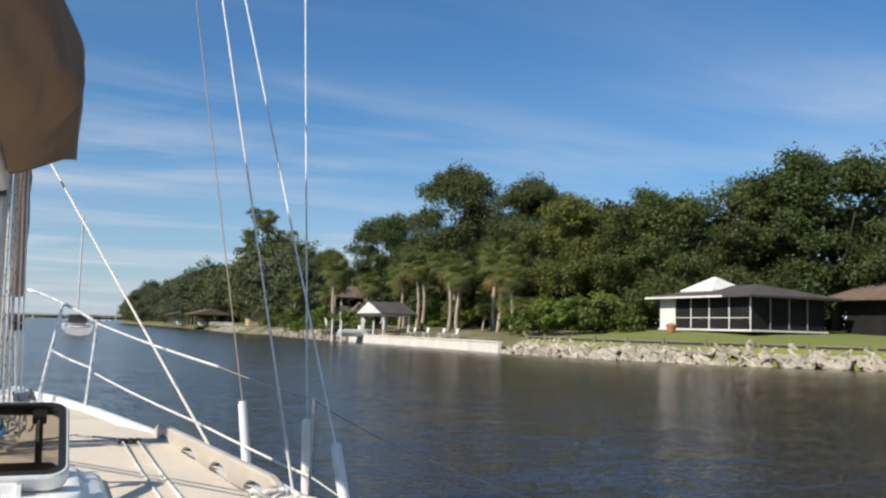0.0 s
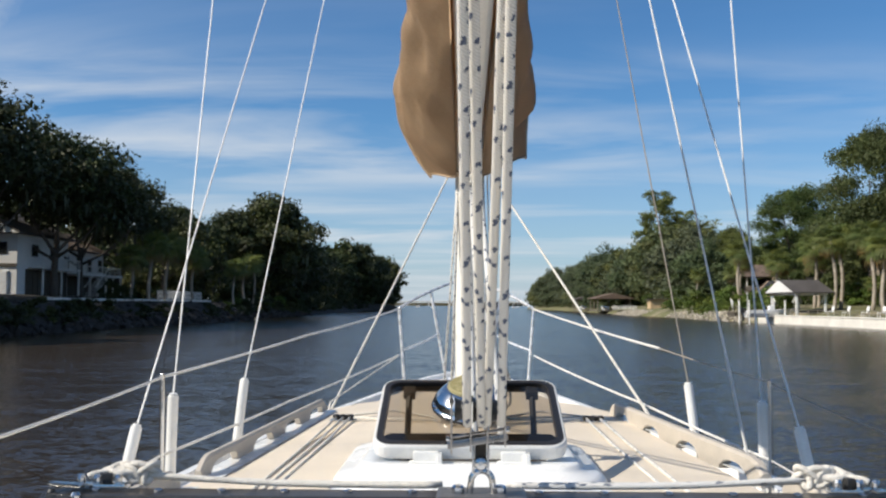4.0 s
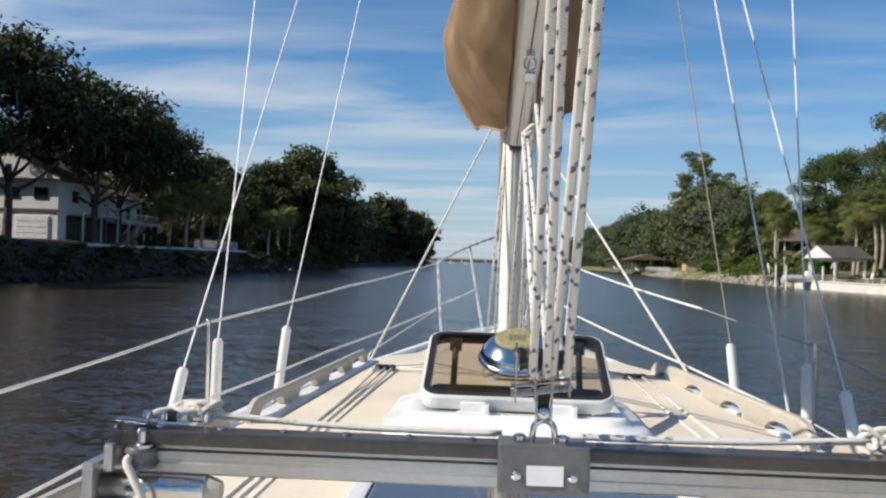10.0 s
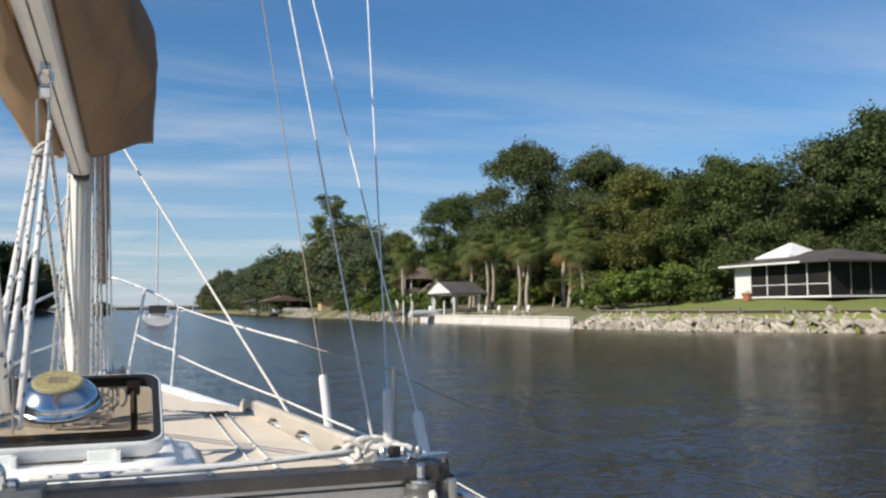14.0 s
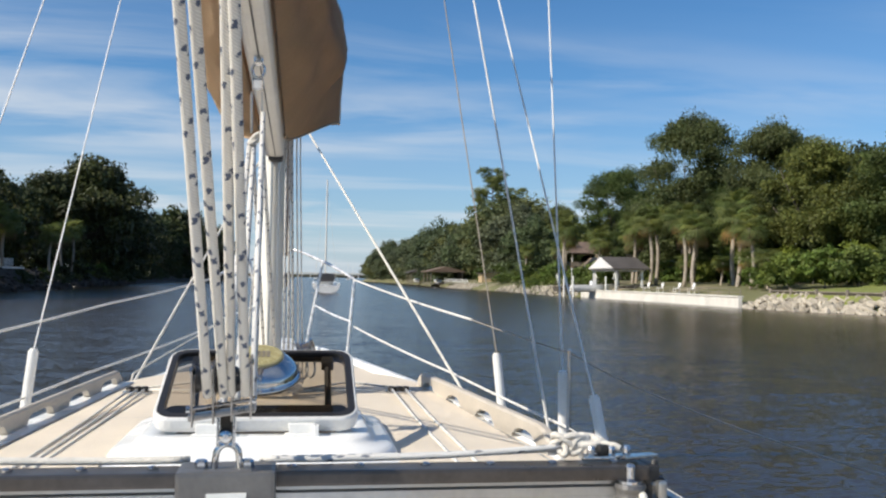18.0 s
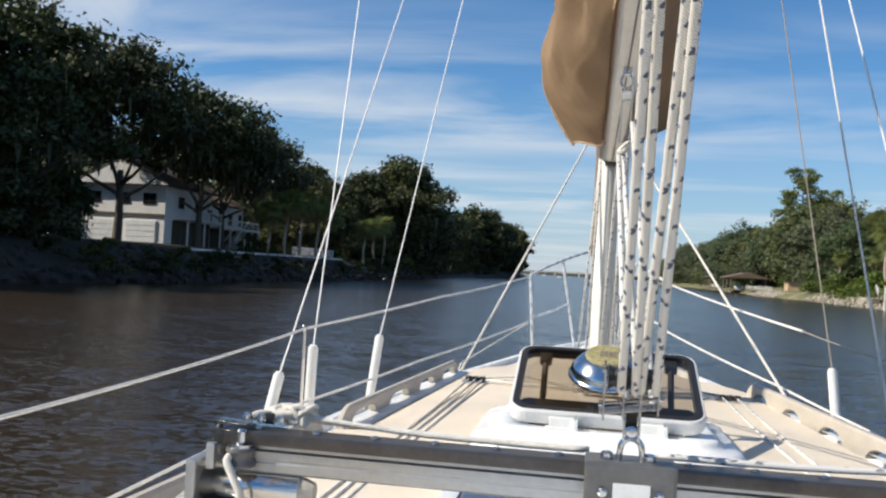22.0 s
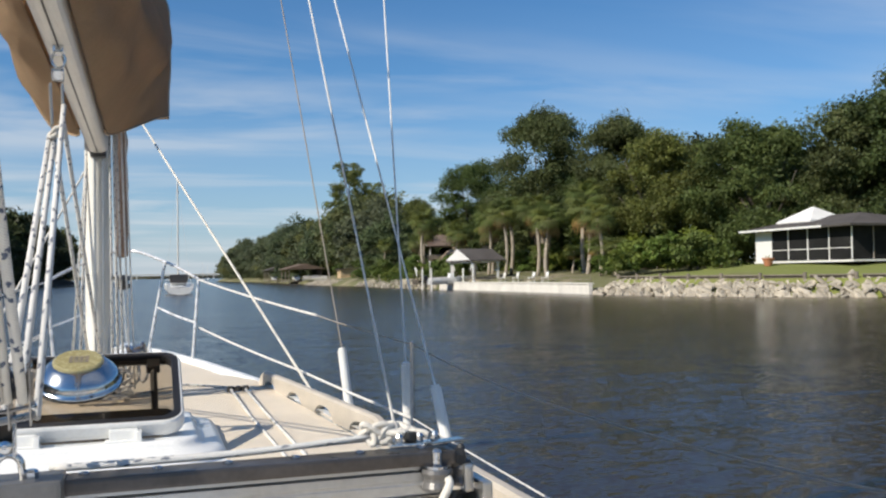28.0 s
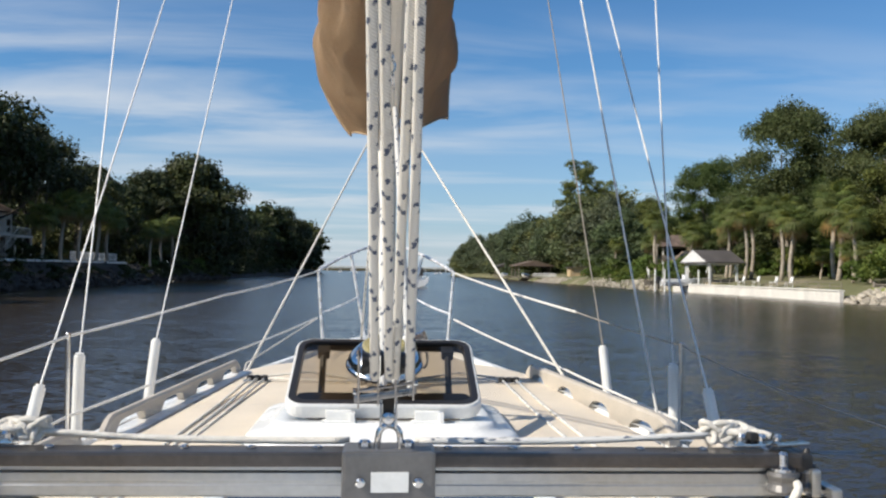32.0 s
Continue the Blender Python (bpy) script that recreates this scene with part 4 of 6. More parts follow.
# ---- water, banks, woods ----
def water_material():
    m = bpy.data.materials.new("brown_river_water")
    m.use_nodes = True
    t = m.node_tree
    b = t.nodes["Principled BSDF"]
    pos = wire(t, "ShaderNodeTexCoord").outputs["Object"]
    silt = wire(t, "ShaderNodeTexNoise", {"Vector": pos, "Scale": 0.02, "Detail": 4.0}).outputs[0]
    t.links.new(ramp(t, silt, ((0.35, (0.028, 0.020, 0.012)), (0.65, (0.042, 0.029, 0.016)))), b.inputs["Base Color"])
    b.inputs["IOR"].default_value = 1.33
    b.inputs["Roughness"].default_value = 0.19
    turn = wire(t, "ShaderNodeMapping", {0: pos, 2: (0, 0, radians(15)), 3: (1.0, 1.9, 1)}).outputs[0]
    swell = wire(t, "ShaderNodeTexNoise", {"Vector": turn, "Scale": 0.6, "Detail": 2.0, "Roughness": 0.5, "Distortion": 0.5}).outputs["Color"]
    ripple = wire(t, "ShaderNodeTexNoise", {"Vector": turn, "Scale": 6.0, "Detail": 3.0, "Roughness": 0.6, "Distortion": 0.6}).outputs["Color"]
    gust = ramp(t, wire(t, "ShaderNodeTexNoise", {"Vector": pos, "Scale": 0.045, "Detail": 3.0}).outputs[0], ((0.35, (0.55, 0.55, 0.55)), (0.65, (1, 1, 1))))
    # the wind's ripples die away in the lee of the starboard bank
    lee = maths(t, "DIVIDE", maths(t, "SUBTRACT", wire(t, "ShaderNodeSeparateXYZ", {0: pos}).outputs[0], 1.0), 16.0, clamp=True)
    wind = maths(t, "MULTIPLY", gust, maths(t, "SUBTRACT", 1.0, maths(t, "MULTIPLY", lee, 0.58)))

    def slope(noise_colour, amount):
        middle = wire(t, "ShaderNodeVectorMath", {0: noise_colour, 1: (0.5, 0.5, 0.5)}, operation="SUBTRACT").outputs[0]
        return wire(t, "ShaderNodeVectorMath", {0: middle, 1: amount}, operation="MULTIPLY").outputs[0]

    both = wire(t, "ShaderNodeVectorMath", {0: slope(swell, (0.30, 0.42, 0.0)), 1: slope(ripple, (0.85, 1.25, 0.0))}, operation="ADD").outputs[0]
    blown = wire(t, "ShaderNodeVectorMath", {0: both, "Scale": wind}, operation="SCALE").outputs[0]
    raised = wire(t, "ShaderNodeVectorMath", {0: blown, 1: (0.0, 0.0, 1.0)}, operation="ADD").outputs[0]
    t.links.new(wire(t, "ShaderNodeVectorMath", {0: raised}, operation="NORMALIZE").outputs[0], b.inputs["Normal"])
    return m


water_mat = water_material()
bm = bmesh.new()
loft(bm, [[(-4500, -1500, 0), (4500, -1500, 0)], [(-4500, 4800, 0), (4500, 4800, 0)]])
tagged(part("water", bm, water_mat), "rippled brown river water", "water", kind="structure")


def ground_material(name, grass_a, grass_b, soil):
    m = bpy.data.materials.new(name)
    m.use_nodes = True
    t = m.node_tree
    b = t.nodes["Principled BSDF"]
    pos = wire(t, "ShaderNodeTexCoord").outputs["Object"]
    big = wire(t, "ShaderNodeTexNoise", {"Vector": pos, "Scale": 0.12, "Detail": 6.0}).outputs[0]
    small = wire(t, "ShaderNodeTexNoise", {"Vector": pos, "Scale": 3.0, "Detail": 6.0, "Roughness": 0.7}).outputs[0]
    g = blend(t, ramp(t, small, ((0.3, (0, 0, 0)), (0.7, (1, 1, 1)))), grass_a, grass_b)
    t.links.new(blend(t, ramp(t, big, ((0.52, (0, 0, 0)), (0.66, (1, 1, 1)))), g, soil), b.inputs["Base Color"])
    b.inputs["Roughness"].default_value = 0.95
    bu = wire(t, "ShaderNodeBump", {"Strength": 0.6, "Distance": 0.15, "Height": small})
    t.links.new(bu.outputs[0], b.inputs["Normal"])
    return m


lawn_mat = ground_material("lawn", (0.15, 0.18, 0.035), (0.21, 0.23, 0.06), (0.17, 0.17, 0.06))
garden_mat = ground_material("sandy_garden_ground", (0.10, 0.11, 0.035), (0.17, 0.16, 0.08), (0.30, 0.25, 0.17))
wood_floor = ground_material("leaf_litter", (0.07, 0.065, 0.03), (0.10, 0.08, 0.045), (0.05, 0.06, 0.025))
# the trees' shade over the port bank is put into this near-black earth
shade_toned_mud = ground_material("muddy_bank_shade_toned", (0.016, 0.013, 0.010), (0.027, 0.022, 0.015), (0.014, 0.017, 0.008))


def shore(y):
    """The starboard bank's waterline."""
    return 39.0 + max(0, 70 - max(20, y)) ** 1.9 * 0.020 + max(0, 20 - y) * 1.0 + 1.6 * math.sin(y * 0.021 + 1.0) + 0.7 * math.sin(y * 0.09) + max(0, y - 520) ** 1.6 * 0.03


def shore_port(y):
    return -31.0 + 2.5 * math.sin(y * 0.017) + 0.9 * math.sin(y * 0.11 + 2) - max(0, y - 430) ** 1.6 * 0.035 - max(0, 60 - y) * 0.06


def bank(name, edge, sgn, heights, mat, y0, y1, n, label):
    b = bmesh.new()
    rows = []
    for i in range(n + 1):
        y = y0 + (y1 - y0) * (i / n) ** 1.5
        e = edge(y)
        rows.append([(e + sgn * d, y, z + (0.25 * noise.noise((y * 0.07, d * 0.1, 5.0)) if 3 < d < 200 else 0)) for d, z in heights])
    loft(b, rows)
    return tagged(part(name, b, mat, smooth=True), label, "ground", kind="structure")


bank("ground_starboard", shore, 1, ((1.2, -1.0), (1.6, 0.2), (2.4, 1.25), (4, 1.5), (8, 1.8), (14, 2.3), (30, 2.8), (60, 3.4), (300, 6), (2500, 10)), lawn_mat, -160, 69, 60, "mown green lawn on the bank above the river")
bank("ground_garden", shore, 1, ((0.2, -1.0), (0.7, 0.15), (2.0, 0.75), (4, 1.35), (8, 1.75), (14, 2.2), (30, 2.8), (60, 3.4), (300, 6), (2500, 10)), garden_mat, 69, 640, 90, "sandy garden ground with patchy grass above the water")
bank("ground_port", shore_port, -1, ((-0.5, -0.6), (1.0, 0.35), (2.6, 1.1), (5.0, 2.0), (7.0, 2.5), (12, 2.8), (30, 3.1), (80, 4), (300, 6), (2500, 10)), shade_toned_mud, -160, 560, 110, "shaded earth bank under the trees")
# the far shore that closes the river
bm = bmesh.new()
loft(bm, [[(-4400 + 8800 * i / 60, 2900 + 60 * math.sin(i), z) for i in range(61)] for z in (-1, 6)] + [[(-4400 + 8800 * i / 60, 3300, 11 + 4 * noise.noise((i * 0.7, 0, 0))) for i in range(61)]])
tagged(part("backdrop_far_shore", bm, wood_floor), "low wooded shore far off across open water", "far shore", kind="structure")


def leaf_material(name, a, b_col, trans=0.25):
    m = bpy.data.materials.new(name)
    m.use_nodes = True
    t = m.node_tree
    b = t.nodes["Principled BSDF"]
    isl = wire(t, "ShaderNodeNewGeometry").outputs["Random Per Island"]
    pos = wire(t, "ShaderNodeTexCoord").outputs["Object"]
    big = wire(t, "ShaderNodeTexNoise", {"Vector": pos, "Scale": 0.35, "Detail": 3.0}).outputs[0]
    each = wire(t, "ShaderNodeObjectInfo").outputs["Random"]
    c = blend(t, isl, a, b_col)
    c = blend(t, 1.0, c, ramp(t, big, ((0.3, (0.65, 0.65, 0.65)), (0.7, (1.25, 1.25, 1.1)))), "MULTIPLY")
    c = blend(t, 1.0, c, ramp(t, each, ((0.0, (0.70, 0.78, 0.72)), (0.3, (1.12, 1.02, 1.15)), (0.55, (0.88, 0.98, 0.85)), (0.8, (1.30, 1.18, 1.05)), (1.0, (1.45, 1.25, 0.85)))), "MULTIPLY")
    t.links.new(c, b.inputs["Base Color"])
    b.inputs["Roughness"].default_value = 0.55
    b.inputs["Specular IOR Level"].default_value = 0.25
    thin = wire(t, "ShaderNodeBsdfTranslucent", {"Color": c})
    mixed = wire(t, "ShaderNodeMixShader", {0: trans, 1: b.outputs[0], 2: thin.outputs[0]})
    t.links.new(mixed.outputs[0], t.nodes["Material Output"].inputs[0])
    return m


# oak leaves carry the port bank's shade, bright leaves the starboard sun, as colour
shade_toned_leaf = leaf_material("oak_leaves_shade_toned", (0.027, 0.038, 0.013), (0.064, 0.080, 0.030), 0.12)
sun_toned_leaf = leaf_material("leaves_sun_toned", (0.066, 0.094, 0.034), (0.150, 0.182, 0.070), 0.42)
pine_leaf = leaf_material("pine_needles", (0.07, 0.10, 0.035), (0.14, 0.17, 0.06))
palm_leaf = leaf_material("palm_fronds", (0.105, 0.145, 0.042), (0.23, 0.27, 0.10), 0.38)
dry_leaf = leaf_material("dry_fronds", (0.17, 0.11, 0.055), (0.27, 0.19, 0.10))
moss_mat = leaf_material("spanish_moss", (0.065, 0.068, 0.050), (0.115, 0.12, 0.09), 0.2)
shrub_leaf = leaf_material("shrub_leaves", (0.07, 0.11, 0.025), (0.17, 0.23, 0.06), 0.3)
bark = material("grey_bark", (0.11, 0.092, 0.074), 0.9, vary=0.25, scale=2.0, fine=14, bump=0.8, bump_scale=9)
palm_bark = material("palm_trunk_bark", (0.40, 0.34, 0.27), 0.9, vary=0.22, scale=3.0, fine=18, bump=0.8, bump_scale=14)


def leaves(rng, centres, normals, size, squash=0.6):
    """Small bent leaf sprays, one island each, at the given centres, facing roughly along the normals."""
    n = len(centres)
    nor = normals + rng.normal(0, 0.8, (n, 3))
    nor /= np.linalg.norm(nor, axis=1)[:, None] + 1e-9
    ref = rng.normal(0, 1, (n, 3))
    u = np.cross(nor, ref)
    u /= np.linalg.norm(u, axis=1)[:, None] + 1e-9
    v = np.cross(nor, u)
    s = size * rng.uniform(0.55, 1.35, n)[:, None]
    tip = centres + u * s - nor * s * 0.15
    left = centres - u * s * 0.6 + v * s * squash
    right = centres - u * s * 0.6 - v * s * squash
    verts = np.stack([tip, left, right], 1).reshape(-1, 3)
    return verts, np.arange(3 * n).reshape(-1, 3)


def mesh_of(name, verts, faces, mat):
    me = bpy.data.meshes.new(name)
    me.from_pydata(verts.tolist(), [], faces.tolist())
    me.materials.append(mat)
    return me


def limbs(tree, rng, height, spread, r0, forks):
    """A tapered trunk and the limbs that fork from it, each limb with its twig ends."""
    lean = Vector((rng.normal(0, 0.05), rng.normal(0, 0.05), 1)) * height * 0.38
    low = Vector((0, 0, -0.4))
    bm = bmesh.new()
    tube(bm, curve_pts([low, low + lean * 0.5 + Vector((rng.normal(0, 0.15), rng.normal(0, 0.15), 0)), low + lean * 1.15], 3), r0, 9, taper=r0 * 0.55)
    for v in bm.verts:
        if v.co.z < 0.3:
            v.co.x *= 1.35
            v.co.y *= 1.35
    part("trunk", bm, bark, tree, "grey trunk", smooth=True)
    for i in range(forks):
        a = 2 * math.pi * (i + rng.uniform(-0.3, 0.3)) / forks
        st = low + lean * rng.uniform(0.7, 1.1)
        en = Vector((math.cos(a) * spread * rng.uniform(0.6, 1.0), math.sin(a) * spread * rng.uniform(0.6, 1.0), height * rng.uniform(0.50, 0.88)))
        part("limb", T(curve_pts([st, st.lerp(en, 0.5) + Vector((0, 0, -height * 0.05)), en], 3), r0 * 0.45, 6, taper=r0 * 0.08), bark, tree, smooth=True)


def broadleaf(name, seed, height, spread, lobes, per, size, mat, label, category="tree", low=0.25, moss=0, flat=0.75, kind="", forks=6):
    """A broad tree at the origin: trunk, limbs, and a crown of many leaf sprays in clumps on uneven lobes."""
    rng = np.random.default_rng(seed)
    tree = thing(name, (0, 0, 0), label, category, kind=kind)
    limbs(tree, rng, height * 0.9, spread * 0.75, height * 0.026, forks)
    cs, ns = [], []
    for i in range(lobes):
        a, h = rng.uniform(0, 2 * math.pi), rng.uniform(0, 1) ** 0.8
        prof = math.sin(math.pi * min(1.0, 0.18 + 0.80 * h)) ** 0.7
        rad = spread * prof * rng.uniform(0.35, 0.98)
        c = np.array([math.cos(a) * rad, math.sin(a) * rad, height * (low + (0.92 - low) * h)])
        r = np.array([1, 1, flat]) * spread * rng.uniform(0.14, 0.32)
        clumps = 13
        e = rng.normal(0, 1, (clumps, 3))
        e /= np.linalg.norm(e, axis=1)[:, None]
        e[:, 2] = np.where(e[:, 2] < -0.3, -e[:, 2] * 0.5, e[:, 2])
        mid = c + e * r * rng.uniform(0.6, 1.1, clumps)[:, None]
        q = rng.integers(0, clumps, per)
        d = rng.normal(0, 1, (per, 3))
        d *= (rng.uniform(0, 1, per) ** 0.45 / np.linalg.norm(d, axis=1))[:, None]
        cs.append(mid[q] + d * r.mean() * 0.62 * np.array([1, 1, 0.75]))
        ns.append(e[q] * 0.6 + d * 0.35 + np.array([0, 0, 0.5]))
    v, f = leaves(rng, np.concatenate(cs), np.concatenate(ns), size)
    link_mesh("crown", mesh_of("crown", v, f, mat), None, tree, "uneven leafy crown")
    if moss:
        allc = np.concatenate(cs)
        pick = allc[rng.choice(len(allc), moss)]
        pick = pick[pick[:, 2] < height * 0.72]
        n = len(pick)
        L = rng.uniform(0.6, 2.2, n)
        w = rng.uniform(0.08, 0.22, n)
        a = rng.uniform(0, math.pi, n)
        dx = np.stack([np.cos(a) * w, np.sin(a) * w, np.zeros(n)], 1)
        dn = np.stack([rng.normal(0, 0.1, n), rng.normal(0, 0.1, n), -L], 1)
        vv = np.stack([pick - dx, pick + dx, pick + dn * 0.6 + dx * 0.7, pick + dn, pick + dn * 0.6 - dx * 0.7], 1).reshape(-1, 3)
        link_mesh("hanging_moss", mesh_of("hanging_moss", vv, np.arange(5 * n).reshape(-1, 5), moss_mat), None, tree, "grey hanging moss")["kind"] = "stuff"
    return tree


def palm(name, seed, height, label):
    rng = np.random.default_rng(seed)
    t = thing(name, (0, 0, 0), label, "palm tree")
    bm = bmesh.new()
    pts = [Vector((0.25 * math.sin(i * 0.5), 0.15 * math.sin(i * 0.7 + 1), height * i / 8 - 0.2)) for i in range(9)]
    tube(bm, pts, 0.20, 10, taper=0.16)
    part("trunk", bm, palm_bark, t, "ringed palm trunk", smooth=True)
    top = pts[-1]
    # one fan frond: blades joined at the end of the stalk
    fv, ff = [np.array([0.95, 0, 0.0])], []
    for k in range(17):
        a = radians(-120 + 240 * k / 16)
        L = 1.25 * (0.72 + 0.28 * math.cos(a * 0.7))
        d = np.array([math.cos(a), math.sin(a), 0.0])
        side = np.array([-d[1], d[0], 0]) * 0.06
        q = len(fv)
        fv += [fv[0] + d * L * 0.55 + side + np.array([0, 0, 0.03]), fv[0] + d * L + np.array([0, 0, -0.48 * L]), fv[0] + d * L * 0.55 - side + np.array([0, 0, 0.03])]
        ff.append([0, q, q + 1, q + 2])
    q = len(fv)
    fv += [np.array([0, 0.03, 0.0]), np.array([0, -0.03, 0.0]), np.array([0.5, 0, 0.05])]
    ff.append([0, q, q + 2, q + 1])
    me = mesh_of("frond", np.array(fv), np.array(ff), palm_leaf)
    me_dry = mesh_of("dry_frond", np.array(fv), np.array(ff), dry_leaf)
    for i in range(38):
        el = 80 - 142 * (i / 37) ** 0.95 + rng.normal(0, 7)
        az = 137.5 * i + rng.normal(0, 8)
        sc = rng.uniform(0.85, 1.15) * (0.85 if i < 5 else 1.05)
        dry = i > 32
        ob = new("dry_frond" if dry else "frond", me_dry if dry else me)
        ob.parent = t
        ob.matrix_basis = Matrix.Translation(top) @ Matrix.Rotation(radians(az), 4, "Z") @ Matrix.Rotation(radians(-el), 4, "Y") @ Matrix.Diagonal((sc, sc, sc, 1))
    return t


def pine(name, seed, height, label):
    rng = np.random.default_rng(seed)
    t = thing(name, (0, 0, 0), label, "pine tree")
    bm = bmesh.new()
    pts = curve_pts([(0, 0, -0.3), (0.3, 0.1, height * 0.5), (0.1, 0.3, height * 0.97)], 6)
    tube(bm, pts, height * 0.016, 9, taper=0.06)
    cs, ns = [], []
    for i in range(34):
        h = 0.56 + 0.42 * (i / 33) + rng.normal(0, 0.01)
        a = rng.uniform(0, 2 * math.pi)
        L = height * 0.16 * (1.2 - 0.75 * (i / 33)) * rng.uniform(0.6, 1.2)
        st = Vector((0.2, 0.2, height * h))
        en = st + Vector((math.cos(a) * L, math.sin(a) * L, L * 0.25))
        tube(bm, [st, en], 0.09, 5, taper=0.02)
        n = 170
        d = rng.normal(0, 1, (n, 3))
        d /= np.linalg.norm(d, axis=1)[:, None]
        cs.append(np.array(en) + d * np.array([1, 1, 0.5]) * rng.uniform(1.3, 2.4) * rng.uniform(0.4, 1.05, n)[:, None])
        ns.append(d + np.array([0, 0, 0.4]))
    part("trunk", bm, bark, t, "tall bare trunk", smooth=True)
    v, f = leaves(rng, np.concatenate(cs), np.concatenate(ns), 0.34, 0.45)
    link_mesh("crown", mesh_of("crown", v, f, pine_leaf), None, t, "tufted needle crown")
    return t


class Kind:
    """A tree built once; the first place takes it, the next ones take copies."""

    def __init__(self, first):
        self.first, self.used = first, False

    def put(self, x, y, z, turn=0.0, scale=1.0, tall=1.0):
        m = Matrix.LocRotScale((x, y, z), Euler((0, 0, radians(turn))), (scale, scale, scale * tall))
        if not self.used:
            self.used = True
            self.first.matrix_basis = m
            return self.first
        keep = self.first.scale.copy()
        self.first.scale = (1, 1, 1)
        ob = copy_thing(self.first, m)
        self.first.scale = keep
        return ob


OAKS = [Kind(broadleaf("live_oak", 11 + i, 16.0, 8.4, 60, 200, 0.32, shade_toned_leaf, "broad live oak with hanging grey moss, shade in its leaves", moss=300, low=0.06)) for i in range(3)]
SHADE = [Kind(broadleaf("shade_oak", 15, 18.0, 9.5, 54, 280, 0.30, shade_toned_leaf, "tall live oak spreading its boughs over the house", moss=500, low=0.44))]
TALL = [Kind(broadleaf("tall_oak", 21 + i, 22.0, 8.0, 66, 760, 0.185, sun_toned_leaf, "tall leafy green oak standing over the bank", low=0.30, flat=0.9)) for i in range(2)]
MIXED = [Kind(broadleaf("water_oak", 81 + i, 16.0, 7.8, 60, 740, 0.175, sun_toned_leaf, "leafy green oak on the sunlit bank, sun in its colour", low=0.05)) for i in range(3)]
SUNNY = [Kind(broadleaf("young_oak", 91 + i, 15.0, 8.0, 46, 120, 0.48, sun_toned_leaf, "leafy green tree at the back of the lawns", low=0.0, forks=0)) for i in range(2)]
FAR = [Kind(broadleaf("distant_oak", 31 + i, 16.0, 8.5, 44, 95, 0.58, shade_toned_leaf, "rounded green tree in the distant woods along the river", low=0.05, forks=0)) for i in range(3)]
# distance haze is painted into these paler, greyer leaf colours
haze_toned_leaf = leaf_material("far_leaves_haze_toned", (0.092, 0.118, 0.066), (0.140, 0.168, 0.092), 0.35)
FARS = [Kind(broadleaf("far_bank_tree", 36 + i, 16.0, 8.5, 52, 230, 0.33, haze_toned_leaf, "tree along the distant bank, haze put in its grey-green leaves", low=0.05, forks=0)) for i in range(2)]
WOOD = [Kind(broadleaf("woodland_tree", 71 + i, 15.0, 8.6, 46, 100, 0.57, shade_toned_leaf, "leafy tree of the woods, its foliage reaching the ground", low=0.0, forks=0)) for i in range(2)]
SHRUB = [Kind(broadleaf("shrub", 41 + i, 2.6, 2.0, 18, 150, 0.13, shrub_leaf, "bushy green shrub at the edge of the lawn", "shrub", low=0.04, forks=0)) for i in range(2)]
DARKSHRUB = [Kind(broadleaf("bank_shrub", 46, 2.6, 2.3, 18, 130, 0.15, shade_toned_leaf, "shrub on the earth bank, tree shade in its leaf colour", "shrub", low=0.02, forks=0))]
PALM = [Kind(palm("sabal_palm", 51 + i, 6.2 + 1.1 * i, "cabbage palm with a round head of fan fronds")) for i in range(2)]
PINE = [Kind(pine("pine_tree", 61, 27.0, "tall pine with a tufted crown rising above the woods"))]
rng = np.random.default_rng(5)

# starboard woods: (kind, x, y, height)
for kind, x, y, h in ((TALL, 55, 113, 23.0), (TALL, 60, 99, 20.5), (MIXED, 58, 87, 16.5), (MIXED, 62, 74, 15.5), (MIXED, 71, 71, 17), (MIXED, 72, 62, 19), (MIXED, 76, 50, 20), (MIXED, 78, 38, 20), (MIXED, 84, 24, 20),
                      (MIXED, 88, 8, 20), (TALL, 56, 143, 19), (MIXED, 62, 133, 13.5), (MIXED, 74, 165, 15), (MIXED, 57, 190, 14), (TALL, 62, 200, 18), (OAKS, 60, 216, 18), (OAKS, 54, 238, 17), (MIXED, 66, 128, 17),
                      (MIXED, 76, 92, 18), (OAKS, 80, 112, 19), (MIXED, 78, 144, 18), (OAKS, 86, 62, 19), (OAKS, 88, 42, 20), (MIXED, 58, 105, 13), (MIXED, 76, 186, 17), (MIXED, 90, -12, 20), (MIXED, 92, -30, 20)):
    base = 22.0 if kind is TALL else 16.0
    k = kind[int(rng.integers(len(kind)))]
    k.put(max(x, shore(y) + 11), y, 1.8, rng.uniform(0, 360), h / base * rng.uniform(0.97, 1.05))
PINE[0].put(52, 226, 1.8, 40, 1.06)
PINE[0].put(57, 222, 1.8, 200, 0.86)
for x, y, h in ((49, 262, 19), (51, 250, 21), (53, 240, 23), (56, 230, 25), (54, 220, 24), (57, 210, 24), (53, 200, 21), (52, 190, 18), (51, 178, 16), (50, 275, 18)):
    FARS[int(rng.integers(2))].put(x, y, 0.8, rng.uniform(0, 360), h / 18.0)
